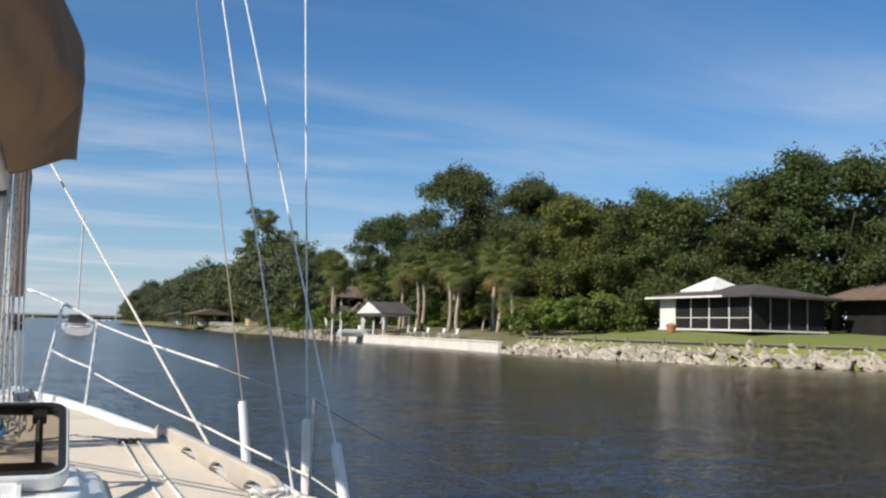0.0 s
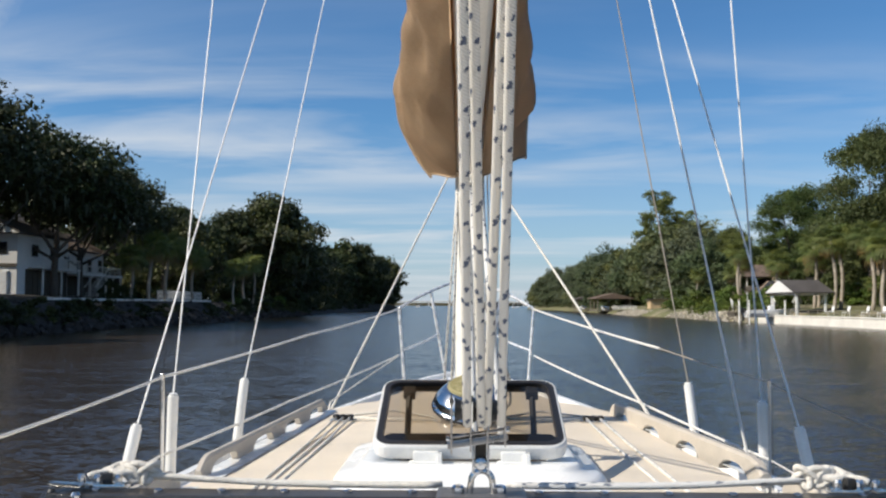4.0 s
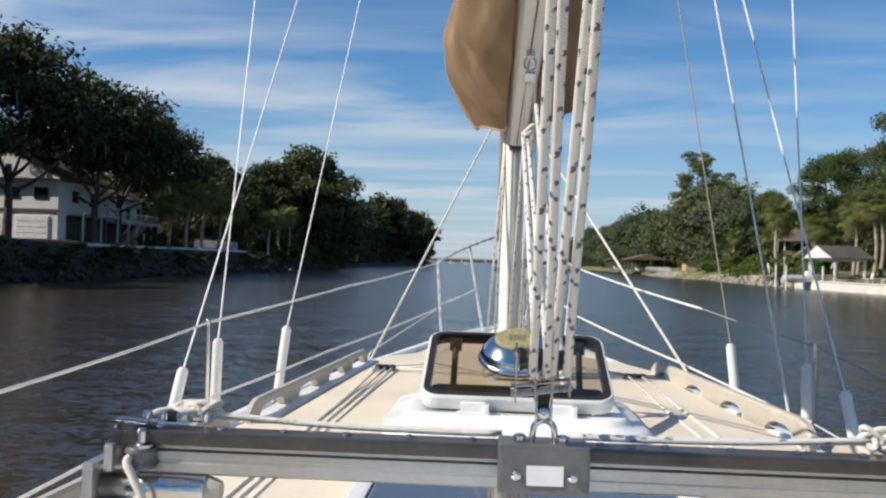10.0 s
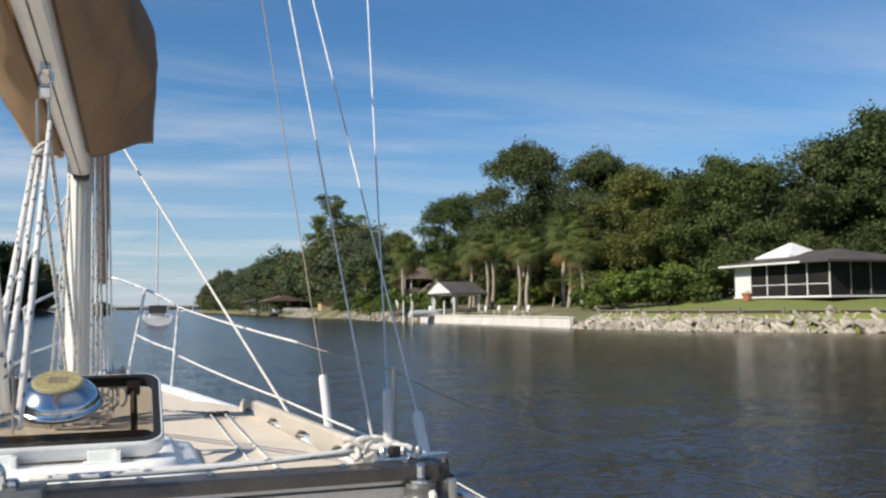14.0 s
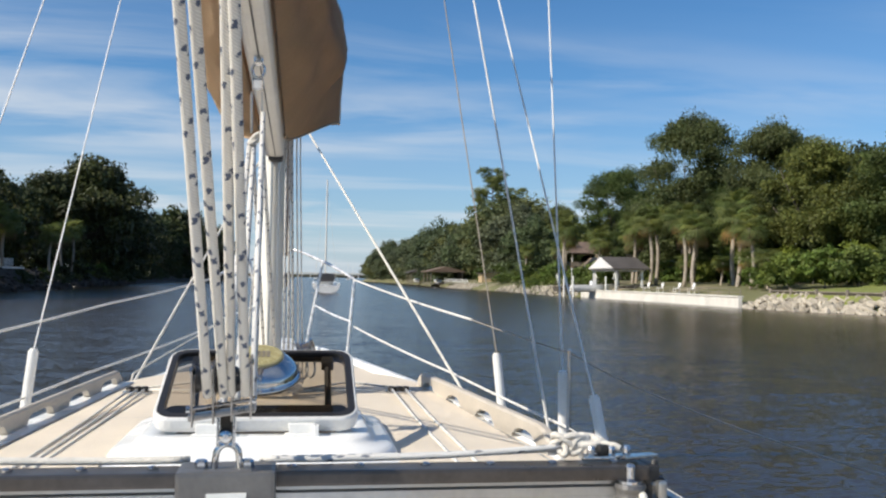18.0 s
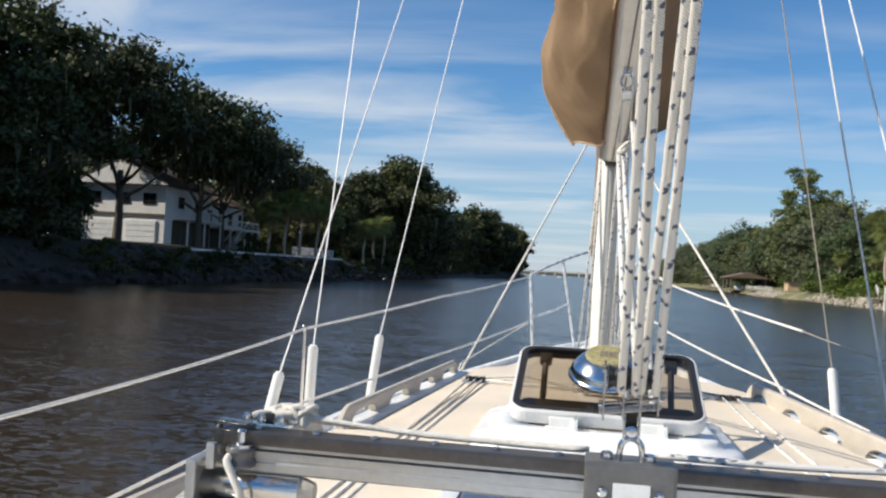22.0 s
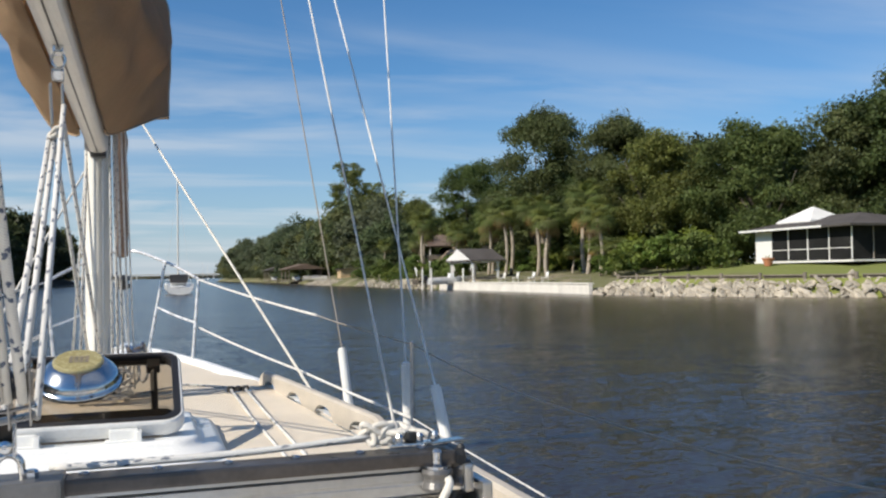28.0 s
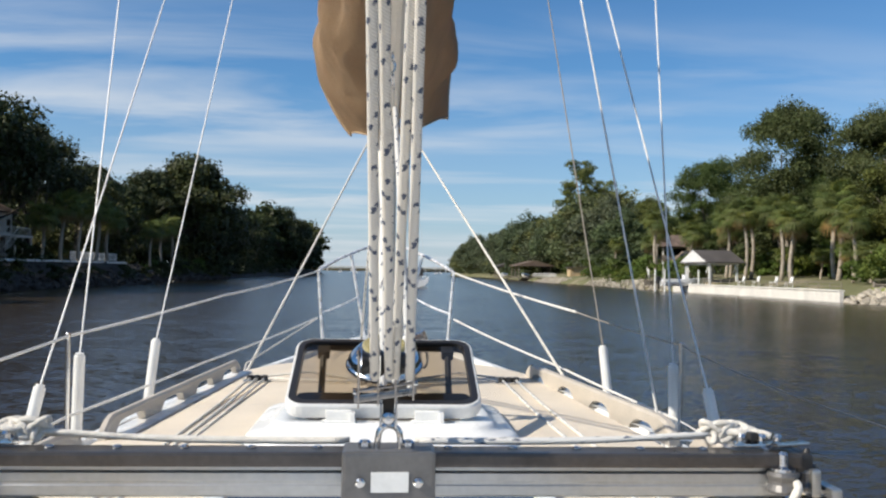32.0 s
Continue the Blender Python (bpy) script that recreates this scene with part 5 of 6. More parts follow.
for x, y, s in ((44, 134, 1.25), (44.2, 100, 1.12), (44.4, 88, 1.08), (48, 85.5, 1.22), (46, 123.5, 1.1), (46.6, 80, 1.0), (45.8, 94, 1.12), (47, 105, 1.2), (49, 98, 1.2), (46.4, 111, 1.12), (50, 90, 1.25), (48.5, 116, 1.15), (51, 104, 1.25), (47, 143, 1.1), (49, 154, 1.05), (47, 170, 0.9)):
    PALM[int(rng.integers(2))].put(x, y, 1.5, rng.uniform(0, 360), s)
for x, y, s in ((46.5, 76.5, 0.75), (48, 83, 0.8), (49.5, 92, 0.7), (47.5, 97, 0.75)):
    PALM[0].put(x, y, 1.2, rng.uniform(0, 360), s, 0.75)
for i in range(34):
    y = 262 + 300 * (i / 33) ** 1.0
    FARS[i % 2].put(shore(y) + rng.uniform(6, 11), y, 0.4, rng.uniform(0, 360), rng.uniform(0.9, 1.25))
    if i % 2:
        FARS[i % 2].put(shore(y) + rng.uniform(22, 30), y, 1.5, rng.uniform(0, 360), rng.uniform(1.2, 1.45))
for i in range(64):
    y = 116 + 146 * i / 63 + rng.uniform(-1.5, 1.5)
    off = rng.uniform(2.6, 11)
    if not (174 < y < 300 and off < 9):
        SHRUB[int(rng.integers(2))].put(shore(y) + off, y, 1.0, rng.uniform(0, 360), rng.uniform(0.5, 1.6))
for i in range(16):
    y = 72 + 42 * i / 15
    SHRUB[int(rng.integers(2))].put(52 + rng.uniform(-2.0, 3.0), y, 1.6, rng.uniform(0, 360), rng.uniform(1.0, 1.8))
for x, y, s in ((45.5, 78, 0.8), (46.5, 73, 1.3), (48.5, 70.5, 1.5), (50.5, 68.5, 1.5), (53, 68.8, 1.2), (46, 75.5, 1.0), (43.5, 128, 0.9), (44, 160, 1.3), (46, 186, 1.6), (48, 192, 1.5), (45, 205, 1.2)):
    SHRUB[int(rng.integers(2))].put(x, y, 1.45, rng.uniform(0, 360), s)

for i in range(7):
    SHRUB[0].put(40.6 + 0.5 * (i % 3), 139 + 1.3 * i, 0.1, 50 * i, 0.62)

# the woods behind, on both banks
y = -45.0
while y < 262:
    SUNNY[int(rng.integers(2))].put(max(80, shore(y) + 42) + rng.uniform(-3, 6), y, 1.6, rng.uniform(0, 360), rng.uniform(0.95, 1.2))
    if y > 70 and not 148 < y < 184:
        SUNNY[int(rng.integers(2))].put(shore(y) + rng.uniform(17, 21), y + 4, 1.2, rng.uniform(0, 360), rng.uniform(0.55, 0.75))
    WOOD[int(rng.integers(2))].put(shore_port(y) - rng.uniform(38, 44), y, 2.0, rng.uniform(0, 360), rng.uniform(0.95, 1.15))
    y += rng.uniform(9.0, 12.0)

# port woods: a continuous wall of oaks in shade-toned leaves, taller up the river
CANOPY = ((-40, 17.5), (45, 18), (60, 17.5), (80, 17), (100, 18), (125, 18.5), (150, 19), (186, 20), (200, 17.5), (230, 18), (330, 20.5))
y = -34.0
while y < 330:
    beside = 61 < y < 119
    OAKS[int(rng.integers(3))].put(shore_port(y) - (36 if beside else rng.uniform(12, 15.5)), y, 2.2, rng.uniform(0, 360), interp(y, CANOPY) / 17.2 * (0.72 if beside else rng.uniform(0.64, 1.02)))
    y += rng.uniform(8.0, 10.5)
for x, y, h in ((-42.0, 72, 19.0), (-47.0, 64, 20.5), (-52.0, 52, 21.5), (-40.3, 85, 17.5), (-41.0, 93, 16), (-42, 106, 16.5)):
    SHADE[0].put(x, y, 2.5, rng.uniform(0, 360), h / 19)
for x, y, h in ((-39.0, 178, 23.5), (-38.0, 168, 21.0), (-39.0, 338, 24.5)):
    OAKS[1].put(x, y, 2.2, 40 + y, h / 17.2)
for i in range(64):
    y = -10 + 300 * i / 63 + rng.uniform(-2, 2)
    behind = not 53 < y < 128
    DARKSHRUB[0].put(shore_port(y) - (rng.uniform(2.0, 7.0) if behind else rng.uniform(1.5, 4.0)), y, 0.4, rng.uniform(0, 360), rng.uniform(0.8, 1.7) if behind else rng.uniform(0.5, 0.8))
for x, y, s in ((-38.0, 50, 1.8), (-37.8, 45, 1.8), (-37.2, 92, 0.9), (-37.4, 99, 1.0), (-39.5, 57, 1.6)):
    DARKSHRUB[0].put(x, y, 2.0, rng.uniform(0, 360), s)
for x, y, s in ((-33.6, 131, 0.8), (-33.2, 147, 0.9), (-33.5, 160, 1.0), (-34, 126, 0.6)):
    SHRUB[int(rng.integers(2))].put(x, y, 0.9, rng.uniform(0, 360), s)
for i in range(30):
    y = 335 + 190 * i / 29
    FAR[i % 3].put(shore_port(y) - rng.uniform(8, 14), y, 1.0, rng.uniform(0, 360), rng.uniform(1.1, 1.6))
PINE[0].put(-47, 420, 2, 10, 1.0)
for x, y, s in ((-35.6, 93, 0.98), (-35.2, 98, 1.05), (-35.0, 103, 1.08), (-34.6, 108, 1.05), (-34.6, 112, 1.1), (-33.4, 128, 1.0), (-33.2, 133, 1.08), (-33.0, 138, 1.02)):
    PALM[int(rng.integers(2))].put(x, y, 1.4, rng.uniform(0, 360), s * 0.97)


# ---- buildings and things on the banks ----
white_paint = material("white_house_paint", (0.78, 0.77, 0.74), 0.55, vary=0.06, scale=0.8, fine=12, bump=0.1, bump_scale=20)
dark_shingle = material("dark_roof_shingles", (0.085, 0.075, 0.070), 0.85, vary=0.2, scale=0.7, fine=9, bump=0.5, bump_scale=8)
brown_shingle = material("brown_roof_shingles", (0.17, 0.12, 0.09), 0.85, vary=0.2, scale=0.7, fine=9, bump=0.5, bump_scale=8)
# near-black of the screens; on the walls behind them it is painted shade
screen_shade_mat = material("screen_and_shade_black", (0.022, 0.022, 0.022), 0.8, spec=0.15, vary=0.3, scale=0.8, bump=0.1)
window_glass = material("dark_window_glass", (0.02, 0.022, 0.025), 0.08, vary=0.2, scale=1.0, bump=0.0)
tan_brick = material("tan_brick", (0.40, 0.30, 0.22), 0.85, vary=0.15, scale=1.2, fine=8, bump=0.5, bump_scale=10)
concrete = material("pale_seawall_concrete", (0.74, 0.71, 0.64), 0.8, vary=0.14, scale=0.5, fine=7, bump=0.4, bump_scale=10)
stone = material("pale_riprap_stone", (0.43, 0.38, 0.30), 0.9, vary=0.18, scale=1.2, fine=10, bump=0.6, bump_scale=7, each=0.28)
stone_joined = material("pale_rubble", (0.38, 0.34, 0.27), 0.9, vary=0.18, scale=1.2, fine=10, bump=0.6, bump_scale=7, island=0.28)
timber = material("grey_timber", (0.22, 0.19, 0.15), 0.85, vary=0.2, scale=2.0, fine=20, bump=0.5, bump_scale=16, each=0.15)
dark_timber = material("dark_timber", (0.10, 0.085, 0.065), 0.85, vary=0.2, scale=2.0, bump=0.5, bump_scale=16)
tan_ply = material("tan_plywood", (0.52, 0.38, 0.22), 0.75, vary=0.12, scale=1.5, bump=0.2)
terracotta = material("terracotta", (0.48, 0.20, 0.10), 0.8, vary=0.15, scale=6, bump=0.2)
tan_roof = material("tan_roof_shingles", (0.34, 0.24, 0.17), 0.85, vary=0.15, scale=0.8, fine=9, bump=0.5, bump_scale=8)
red_door = material("red_door_paint", (0.42, 0.07, 0.03), 0.5, vary=0.1, scale=3, bump=0.05)
grey_wood = material("weathered_shed_boards", (0.30, 0.26, 0.22), 0.85, vary=0.2, scale=1.5, bump=0.4)
cowl_black = material("black_outboard_cowl", (0.02, 0.02, 0.022), 0.25, vary=0.1, bump=0.02)


def prism_roof(bm, x0, x1, y0, y1, z, rise, over=0.5, hip=0.0, along="y", thick=0.16):
    """A gable or hip roof with an eave board's thickness; hip: how far the ridge ends stand in."""
    x0, x1, y0, y1 = x0 - over, x1 + over, y0 - over, y1 + over
    if along == "y":
        r0, r1 = ((x0 + x1) / 2, y0 + hip, z + rise), ((x0 + x1) / 2, y1 - hip, z + rise)
        c = [(x0, y0, z), (x1, y0, z), (x1, y1, z), (x0, y1, z)]
    else:
        r0, r1 = (x0 + hip, (y0 + y1) / 2, z + rise), (x1 - hip, (y0 + y1) / 2, z + rise)
        c = [(x0, y1, z), (x0, y0, z), (x1, y0, z), (x1, y1, z)]
    top = [bm.verts.new(p) for p in c] + [bm.verts.new(r0), bm.verts.new(r1)]
    low = [bm.verts.new((p[0], p[1], p[2] - thick)) for p in c]
    a, b, c2, d, e, f = top
    for fs in ((a, b, e), (b, c2, f, e), (c2, d, f), (d, a, e, f)):
        bm.faces.new(fs)
    for i in range(4):
        bm.faces.new((top[i], top[(i + 1) % 4], low[(i + 1) % 4], low[i]))
    bm.faces.new(low[::-1])
    return bm


def window(parent, c, w, h, face, frame_mat=None):
    """A window set in a wall; face: the way it looks, as a unit step in x or y."""
    fx, fy = face
    t = 0.10
    size = (t, w, h) if fx else (w, t, h)
    inner = (t * 0.6, w - 0.16, h - 0.16) if fx else (w - 0.16, t * 0.6, h - 0.16)
    wn = part("window", B(c, size, bevel=0.02), frame_mat or white_paint, parent, "white window frame")
    cc = (c[0] + fx * 0.03, c[1] + fy * 0.03, c[2])
    part("pane", B(cc, inner), window_glass, wn, "dark pane")
    part("glazing_bar", B((c[0] + fx * 0.065, c[1] + fy * 0.065, c[2]), (0.03, 0.05, h - 0.1) if fx else (0.05, 0.03, h - 0.1)), frame_mat or white_paint, wn)
    part("glazing_bar", B((c[0] + fx * 0.067, c[1] + fy * 0.067, c[2]), (0.03, w - 0.1, 0.05) if fx else (w - 0.1, 0.03, 0.05)), frame_mat or white_paint, wn)
    return wn


# screened garden house on the lawn
G = 2.45
hs = thing("screened_house", (61, 59, G), "low white house with a screened porch under a dark hip roof", "house")
part("porch_floor", B((60.5, 60.3, G + 0.10), (8.3, 12.2, 0.16), bevel=0.02), white_paint, hs, "white porch sill")
part("back_room", B((63.4, 60.3, G + 1.5), (2.2, 11.6, 2.6)), screen_shade_mat, hs, "dark wall standing for the shaded room behind the screens")
part("end_wall", B((56.55, 65.2, G + 1.5), (0.16, 2.2, 2.7)), white_paint, hs, "white boarded wall")
part("end_wall", B((58.6, 66.35, G + 1.5), (3.9, 0.2, 2.7)), white_paint, hs, "white end wall")
roof = part("roof", prism_roof(bmesh.new(), 56.4, 64.6, 54.4, 66.4, G + 2.98, 1.15, 0.9, hip=4.2), dark_shingle, hs, "dark hip roof")
part("fascia", B((55.48, 62.0, G + 2.90), (0.06, 10.6, 0.16)), white_paint, roof, "white fascia board")
part("fascia", B((60.5, 67.33, G + 2.90), (9.9, 0.06, 0.16)), white_paint, roof, "white fascia board")
part("roof_lantern", prism_roof(bmesh.new(), 57.8, 61.6, 60.6, 64.6, G + 3.66, 1.25, 0.2, hip=2.0), white_paint, roof, "white roof lantern")
posts = [54.5, 57.0, 59.5, 61.9, 64.1]
for i, y in enumerate(posts):
    part("porch_post", B((56.5, y, G + 1.55), (0.09, 0.09, 2.7), bevel=0.01), white_paint, hs, "white post")
    if i < 4:
        y2, w = (y + posts[i + 1]) / 2, posts[i + 1] - y - 0.1
        part("screen", B((56.52, y2, G + 2.0), (0.02, w, 1.7)), screen_shade_mat, hs, "dark insect screen")
        part("screen", B((56.52, y2, G + 0.68), (0.02, w, 0.86)), screen_shade_mat, hs, "dark insect screen")
        part("porch_rail", B((56.5, y2, G + 1.13), (0.05, w, 0.06)), white_paint, hs)
# side posts take a grey material to imitate the shade on this side
for i in range(1, 4):
    part("porch_post", B((56.5 + 2.0 * i, 54.4, G + 1.55), (0.09, 0.09, 2.7), bevel=0.01), grey_wood, hs, "porch post, greyed for the shaded side")
part("screen", B((60.3, 54.45, G + 1.55), (7.5, 0.02, 2.6)), screen_shade_mat, hs, "dark insect screen")
part("chair_back", B((57.6, 58.3, G + 0.75), (0.08, 0.6, 0.7), (0, 10, 0), 0.02), white_paint, hs)
wing = thing("rear_house", (70, 50, G), "low house with a grey-brown roof behind the porch", "house")
# black wall colour stands in for the shade behind the porch
part("wall", B((70, 47, G + 1.4), (7.6, 16, 3.0)), screen_shade_mat, wing, "wall coloured dark for the shade behind the porch")
part("roof", prism_roof(bmesh.new(), 65.5, 74.5, 39, 56, G + 3.05, 1.9, 0.8, hip=3.0), brown_shingle, wing, "brown shingle roof")
for y in (42, 46, 50):
    window(wing, (66.2, y, G + 1.9), 1.2, 1.3, (-1, 0))
for x, y, s in ((54.6, 62.2, 0.48), (54.6, 68.2, 0.42)):
    pt = thing("flower_pot", (x, y, 2.25), "orange terracotta pot standing on the lawn", "pot", "pots on the lawn")
    bm = bmesh.new()
    spin(bm, ((0.6 * s, 0), (0.95 * s, 1.2 * s), (1.1 * s, 1.25 * s), (1.1 * s, 1.5 * s), (0.9 * s, 1.5 * s), (0.8 * s, 1.2 * s)), (x, y, 2.22), 16)
    part("pot", bm, terracotta, pt)
    bm = bmesh.new()
    for k in range(10):
        a = k * 2.4
        tube(bm, [(x, y, 2.22 + 1.2 * s), (x + 0.25 * math.cos(a), y + 0.25 * math.sin(a), 2.22 + 1.2 * s + 0.35)], 0.03, 5, taper=0.004)
    part("plant", bm, shrub_leaf, pt, "small green plant")

# boat shelter over the seawall
sh = thing("boat_shelter", (43, 104.5, 1.0), "white timber boat shelter with a gable roof on the seawall", "boat shelter")
for x in (40.2, 43.4):
    for y in (100.4, 108.6):
        p = part("post", B((x, y, 2.1), (0.24, 0.24, 2.7), bevel=0.02), white_paint, sh, "white post")
        sg = 1 if y < 104 else -1
        part("brace", B((x, y + sg * 0.55, 2.95), (0.14, 0.14, 1.5), (sg * 45, 0, 0)), white_paint, p)
for y in (100.4, 108.6):
    part("beam", B((41.8, y, 3.48), (3.8, 0.22, 0.26)), white_paint, sh, "white beam")
for x in (40.2, 43.4):
    part("beam", B((x, 104.5, 3.44), (0.22, 8.4, 0.26)), white_paint, sh, "white beam")
part("roof", prism_roof(bmesh.new(), 40.0, 43.8, 100.2, 108.8, 3.68, 1.45, 0.40, along="x"), dark_shingle, sh, "dark shingle roof")
bm = bmesh.new()
v = [bm.verts.new(p) for p in ((39.56, 99.9, 3.65), (39.56, 109.1, 3.65), (39.56, 104.5, 5.08))]
v2 = [bm.verts.new((q.co.x + 0.08, q.co.y, q.co.z)) for q in v]
bm.faces.new(v); bm.faces.new(v2[::-1])
for k in range(3):
    bm.faces.new((v[k], v2[k], v2[(k + 1) % 3], v[(k + 1) % 3]))
part("gable", bm, white_paint, sh, "white gable end")
for k in range(9):
    y = 100.6 + 0.98 * k
    part("gable_board", B((39.53, y, 3.66 + max(0.05, (1.4 - abs(y - 104.5) * 0.315) / 2)), (0.03, 0.03, max(0.1, 1.33 - abs(y - 104.5) * 0.305))), white_paint, sh)


def hull_mesh(bm, L, W, H, at, n=14, flare=1.0, rake=0.12):
    """A small boat's hull with its bow towards +y."""
    rows = []
    for i in range(n + 1):
        u = i / n
        w = W / 2 * (1 - max(0, (u - 0.45) / 0.55) ** 2.2) * (0.92 + 0.08 * min(1, u * 4))
        w = max(w, 0.02)
        y = -L / 2 + L * u
        h = H * (1 + 0.25 * u * u)
        k = rake * L * u ** 4
        rows.append([(-w * 0.90, y + k, h), (-w, y + k, h), (-w * 0.96, y + k * 0.7, h * 0.55), (-w * 0.72, y, 0.1 * H), (0, y - 0.02, -0.05 * H), (w * 0.72, y, 0.1 * H), (w * 0.96, y + k * 0.7, h * 0.55), (w, y + k, h), (w * 0.90, y + k, h),
                     (w * 0.75, y + k * 0.5, h * 0.7), (0, y, h * 0.62), (-w * 0.75, y + k * 0.5, h * 0.7)])
    rows = [[Vector(p) + Vector(at) for p in r] for r in rows]
    vs = loft(bm, rows, close=True)
    bm.faces.new(vs[0]); bm.faces.new(vs[-1][::-1])
    return bm


skiff = thing("motor_skiff", (41.6, 104.2, 0.7), "small white motor skiff with a black outboard beside the seawall", "boat")
bm = hull_mesh(bmesh.new(), 5.2, 1.9, 0.8, (0, 0, 0))
bmesh.ops.transform(bm, matrix=Matrix.Translation((42.6, 104.2, 0.75)) @ Matrix.Rotation(radians(-90), 4, "Z"), verts=bm.verts[:])
part("hull", bm, gelcoat, skiff, "white hull", smooth=False)
bm = bmesh.new()
box(bm, (39.75, 104.2, 1.55), (0.55, 0.45, 0.60), bevel=0.12)
part("outboard_cowl", bm, cowl_black, skiff, "black outboard motor cowl")
part("outboard_leg", B((39.72, 104.2, 0.85), (0.22, 0.16, 1.1), bevel=0.04), cowl_black, skiff, "black outboard leg")
part("console", B((43.0, 104.2, 1.75), (0.6, 0.8, 0.7), bevel=0.06), gelcoat, skiff, "white console")
for x, y in ((39.9, 102.4), (39.9, 106.2), (44.0, 102.4), (44.0, 106.2)):
    lp = thing("lift_pile", (x, y, 0.9), "white pile of the boat lift beside the skiff", "pile", "lift piles")
    part("post", T([(x, y, -0.6), (x, y, 2.7)], 0.10, 12), white_paint, lp)

for moored in [skiff] + [o for o in scene.objects if o.parent is None and o.name.startswith("lift_pile")]:
    moored.location.x -= 4.4

# seawall, its rail, and timber bulkhead
wall = thing("seawall", (40, 90, 0.5), "pale concrete seawall along the water", "seawall", kind="structure")
for i in range(13):
    y = 70.6 + 3.0 * i
    x = shore(y) - 0.1
    ang = math.degrees(math.atan2(shore(y + 1.5) - shore(y - 1.5), 3.0))
    part("panel", B((x, y, 0.15), (0.35, 3.02, 1.5), (0, 0, -ang), 0.02), concrete, wall)
    part("cap", B((x + 0.02, y, 0.96), (0.55, 3.03, 0.12), (0, 0, -ang), 0.025), concrete, wall)
fence = thing("pipe_rail", (41, 90, 1.0), "low grey rail along the top of the seawall", "rail")
for i in range(15):
    y = 70 + 2.2 * i
    part("rail_post", T([(shore(y) + 0.35, y, 0.95), (shore(y) + 0.35, y, 1.62)], 0.035, 8), timber, fence)
for z in (1.3, 1.6):
    part("rail", T([(shore(70 + 2.2 * i) + 0.35, 70 + 2.2 * i, z) for i in range(15)], 0.028, 8), timber, fence)
for i, y in enumerate((84, 87.5, 92, 96)):
    seat = thing("lawn_seat", (42.2, y, 1.2), "small white garden seat behind the seawall", "seat", "garden seats")
    part("seat", B((42.2, y, 1.45), (0.6, 0.6, 0.06), bevel=0.01), white_paint, seat)
    part("back", B((42.5, y, 1.75), (0.06, 0.6, 0.6), (0, 12, 0), 0.01), white_paint, seat)
    for dx in (-0.26, 0.26):
        for dy in (-0.26, 0.26):
            part("leg", B((42.2 + dx, y + dy, 1.18), (0.05, 0.05, 0.5)), white_paint, seat)
bulk = thing("timber_bulkhead", (44, 40, 1.2), "dark timber bulkhead edging the lawn above the rocks", "bulkhead", kind="structure")
for i in range(25):
    y = 69 - 3.0 * i
    x, x2 = shore(y) + 2.75, shore(y - 3.0) + 2.75
    ang = math.degrees(math.atan2(x - x2, 3.0))
    part("cap_board", B(((x + x2) / 2, y - 1.5, 1.52), (0.35, 3.05, 0.10), (0, 0, -ang), 0.015), timber, bulk)
    part("face_board", B(((x + x2) / 2, y - 1.5, 1.18), (0.12, 3.05, 0.60), (0, 0, -ang), 0.015), dark_timber, bulk)
    part("post", T([(x - 0.16, y, 0.4), (x - 0.16, y, 1.72)], 0.14, 10), timber, bulk)

# riprap: broken slabs heaped below the bulkhead
rrng = np.random.default_rng(77)


def slab(seed, flat=0.45):
    r = np.random.default_rng(seed)
    b = bmesh.new()
    n = 6 + seed % 3
    ring = [(0.95 * math.cos(2 * math.pi * (k + r.uniform(-0.3, 0.3)) / n) * r.uniform(0.7, 1.1), 0.8 * math.sin(2 * math.pi * (k + r.uniform(-0.3, 0.3)) / n) * r.uniform(0.7, 1.1)) for k in range(n)]
    rows = [[(x * k, y * k, z * flat + r.normal(0, 0.05)) for x, y in ring] for k, z in ((0.78, -0.5), (1.0, -0.32), (0.97, 0.30), (0.80, 0.52))]
    vs = loft(b, rows, close=True)
    b.faces.new(vs[0][::-1])
    b.faces.new(vs[-1])
    bmesh.ops.recalc_face_normals(b, faces=b.faces[:])
    me = bpy.data.meshes.new("rock")
    b.to_mesh(me)
    b.free()
    me.materials.append(stone)
    return me


slabs = [slab(i, 0.35 + 0.08 * (i % 4)) for i in range(8)]
rip = thing("riprap", (41, 40, 0.4), "heap of pale broken stone slabs along the water's edge", "rocks", kind="structure")


def rock(y, lift, parent, size):
    u = rrng.uniform(0, 1)
    ob = new("rock", slabs[int(rrng.integers(8))])
    ob.parent = parent
    s = size * rrng.uniform(0.6, 1.35)
    ob.matrix_basis = Matrix.Translation(Vector((shore(y) - 0.3 + 3.1 * u, y, -0.05 + 1.25 * u + lift)) - parent.location) @ Euler((rrng.normal(0, 0.30), -0.40 + rrng.normal(0, 0.30), rrng.uniform(-0.9, 0.9) + 1.57)).to_matrix().to_4x4() @ Matrix.Diagonal((s * 1.15, s * rrng.uniform(0.6, 1.0), s * 0.75, 1))
    return ob


for i in range(300):
    rock(22 + 47.2 * i / 299 + rrng.uniform(-0.5, 0.5), rrng.uniform(-0.16, 0.02), rip, 0.56)


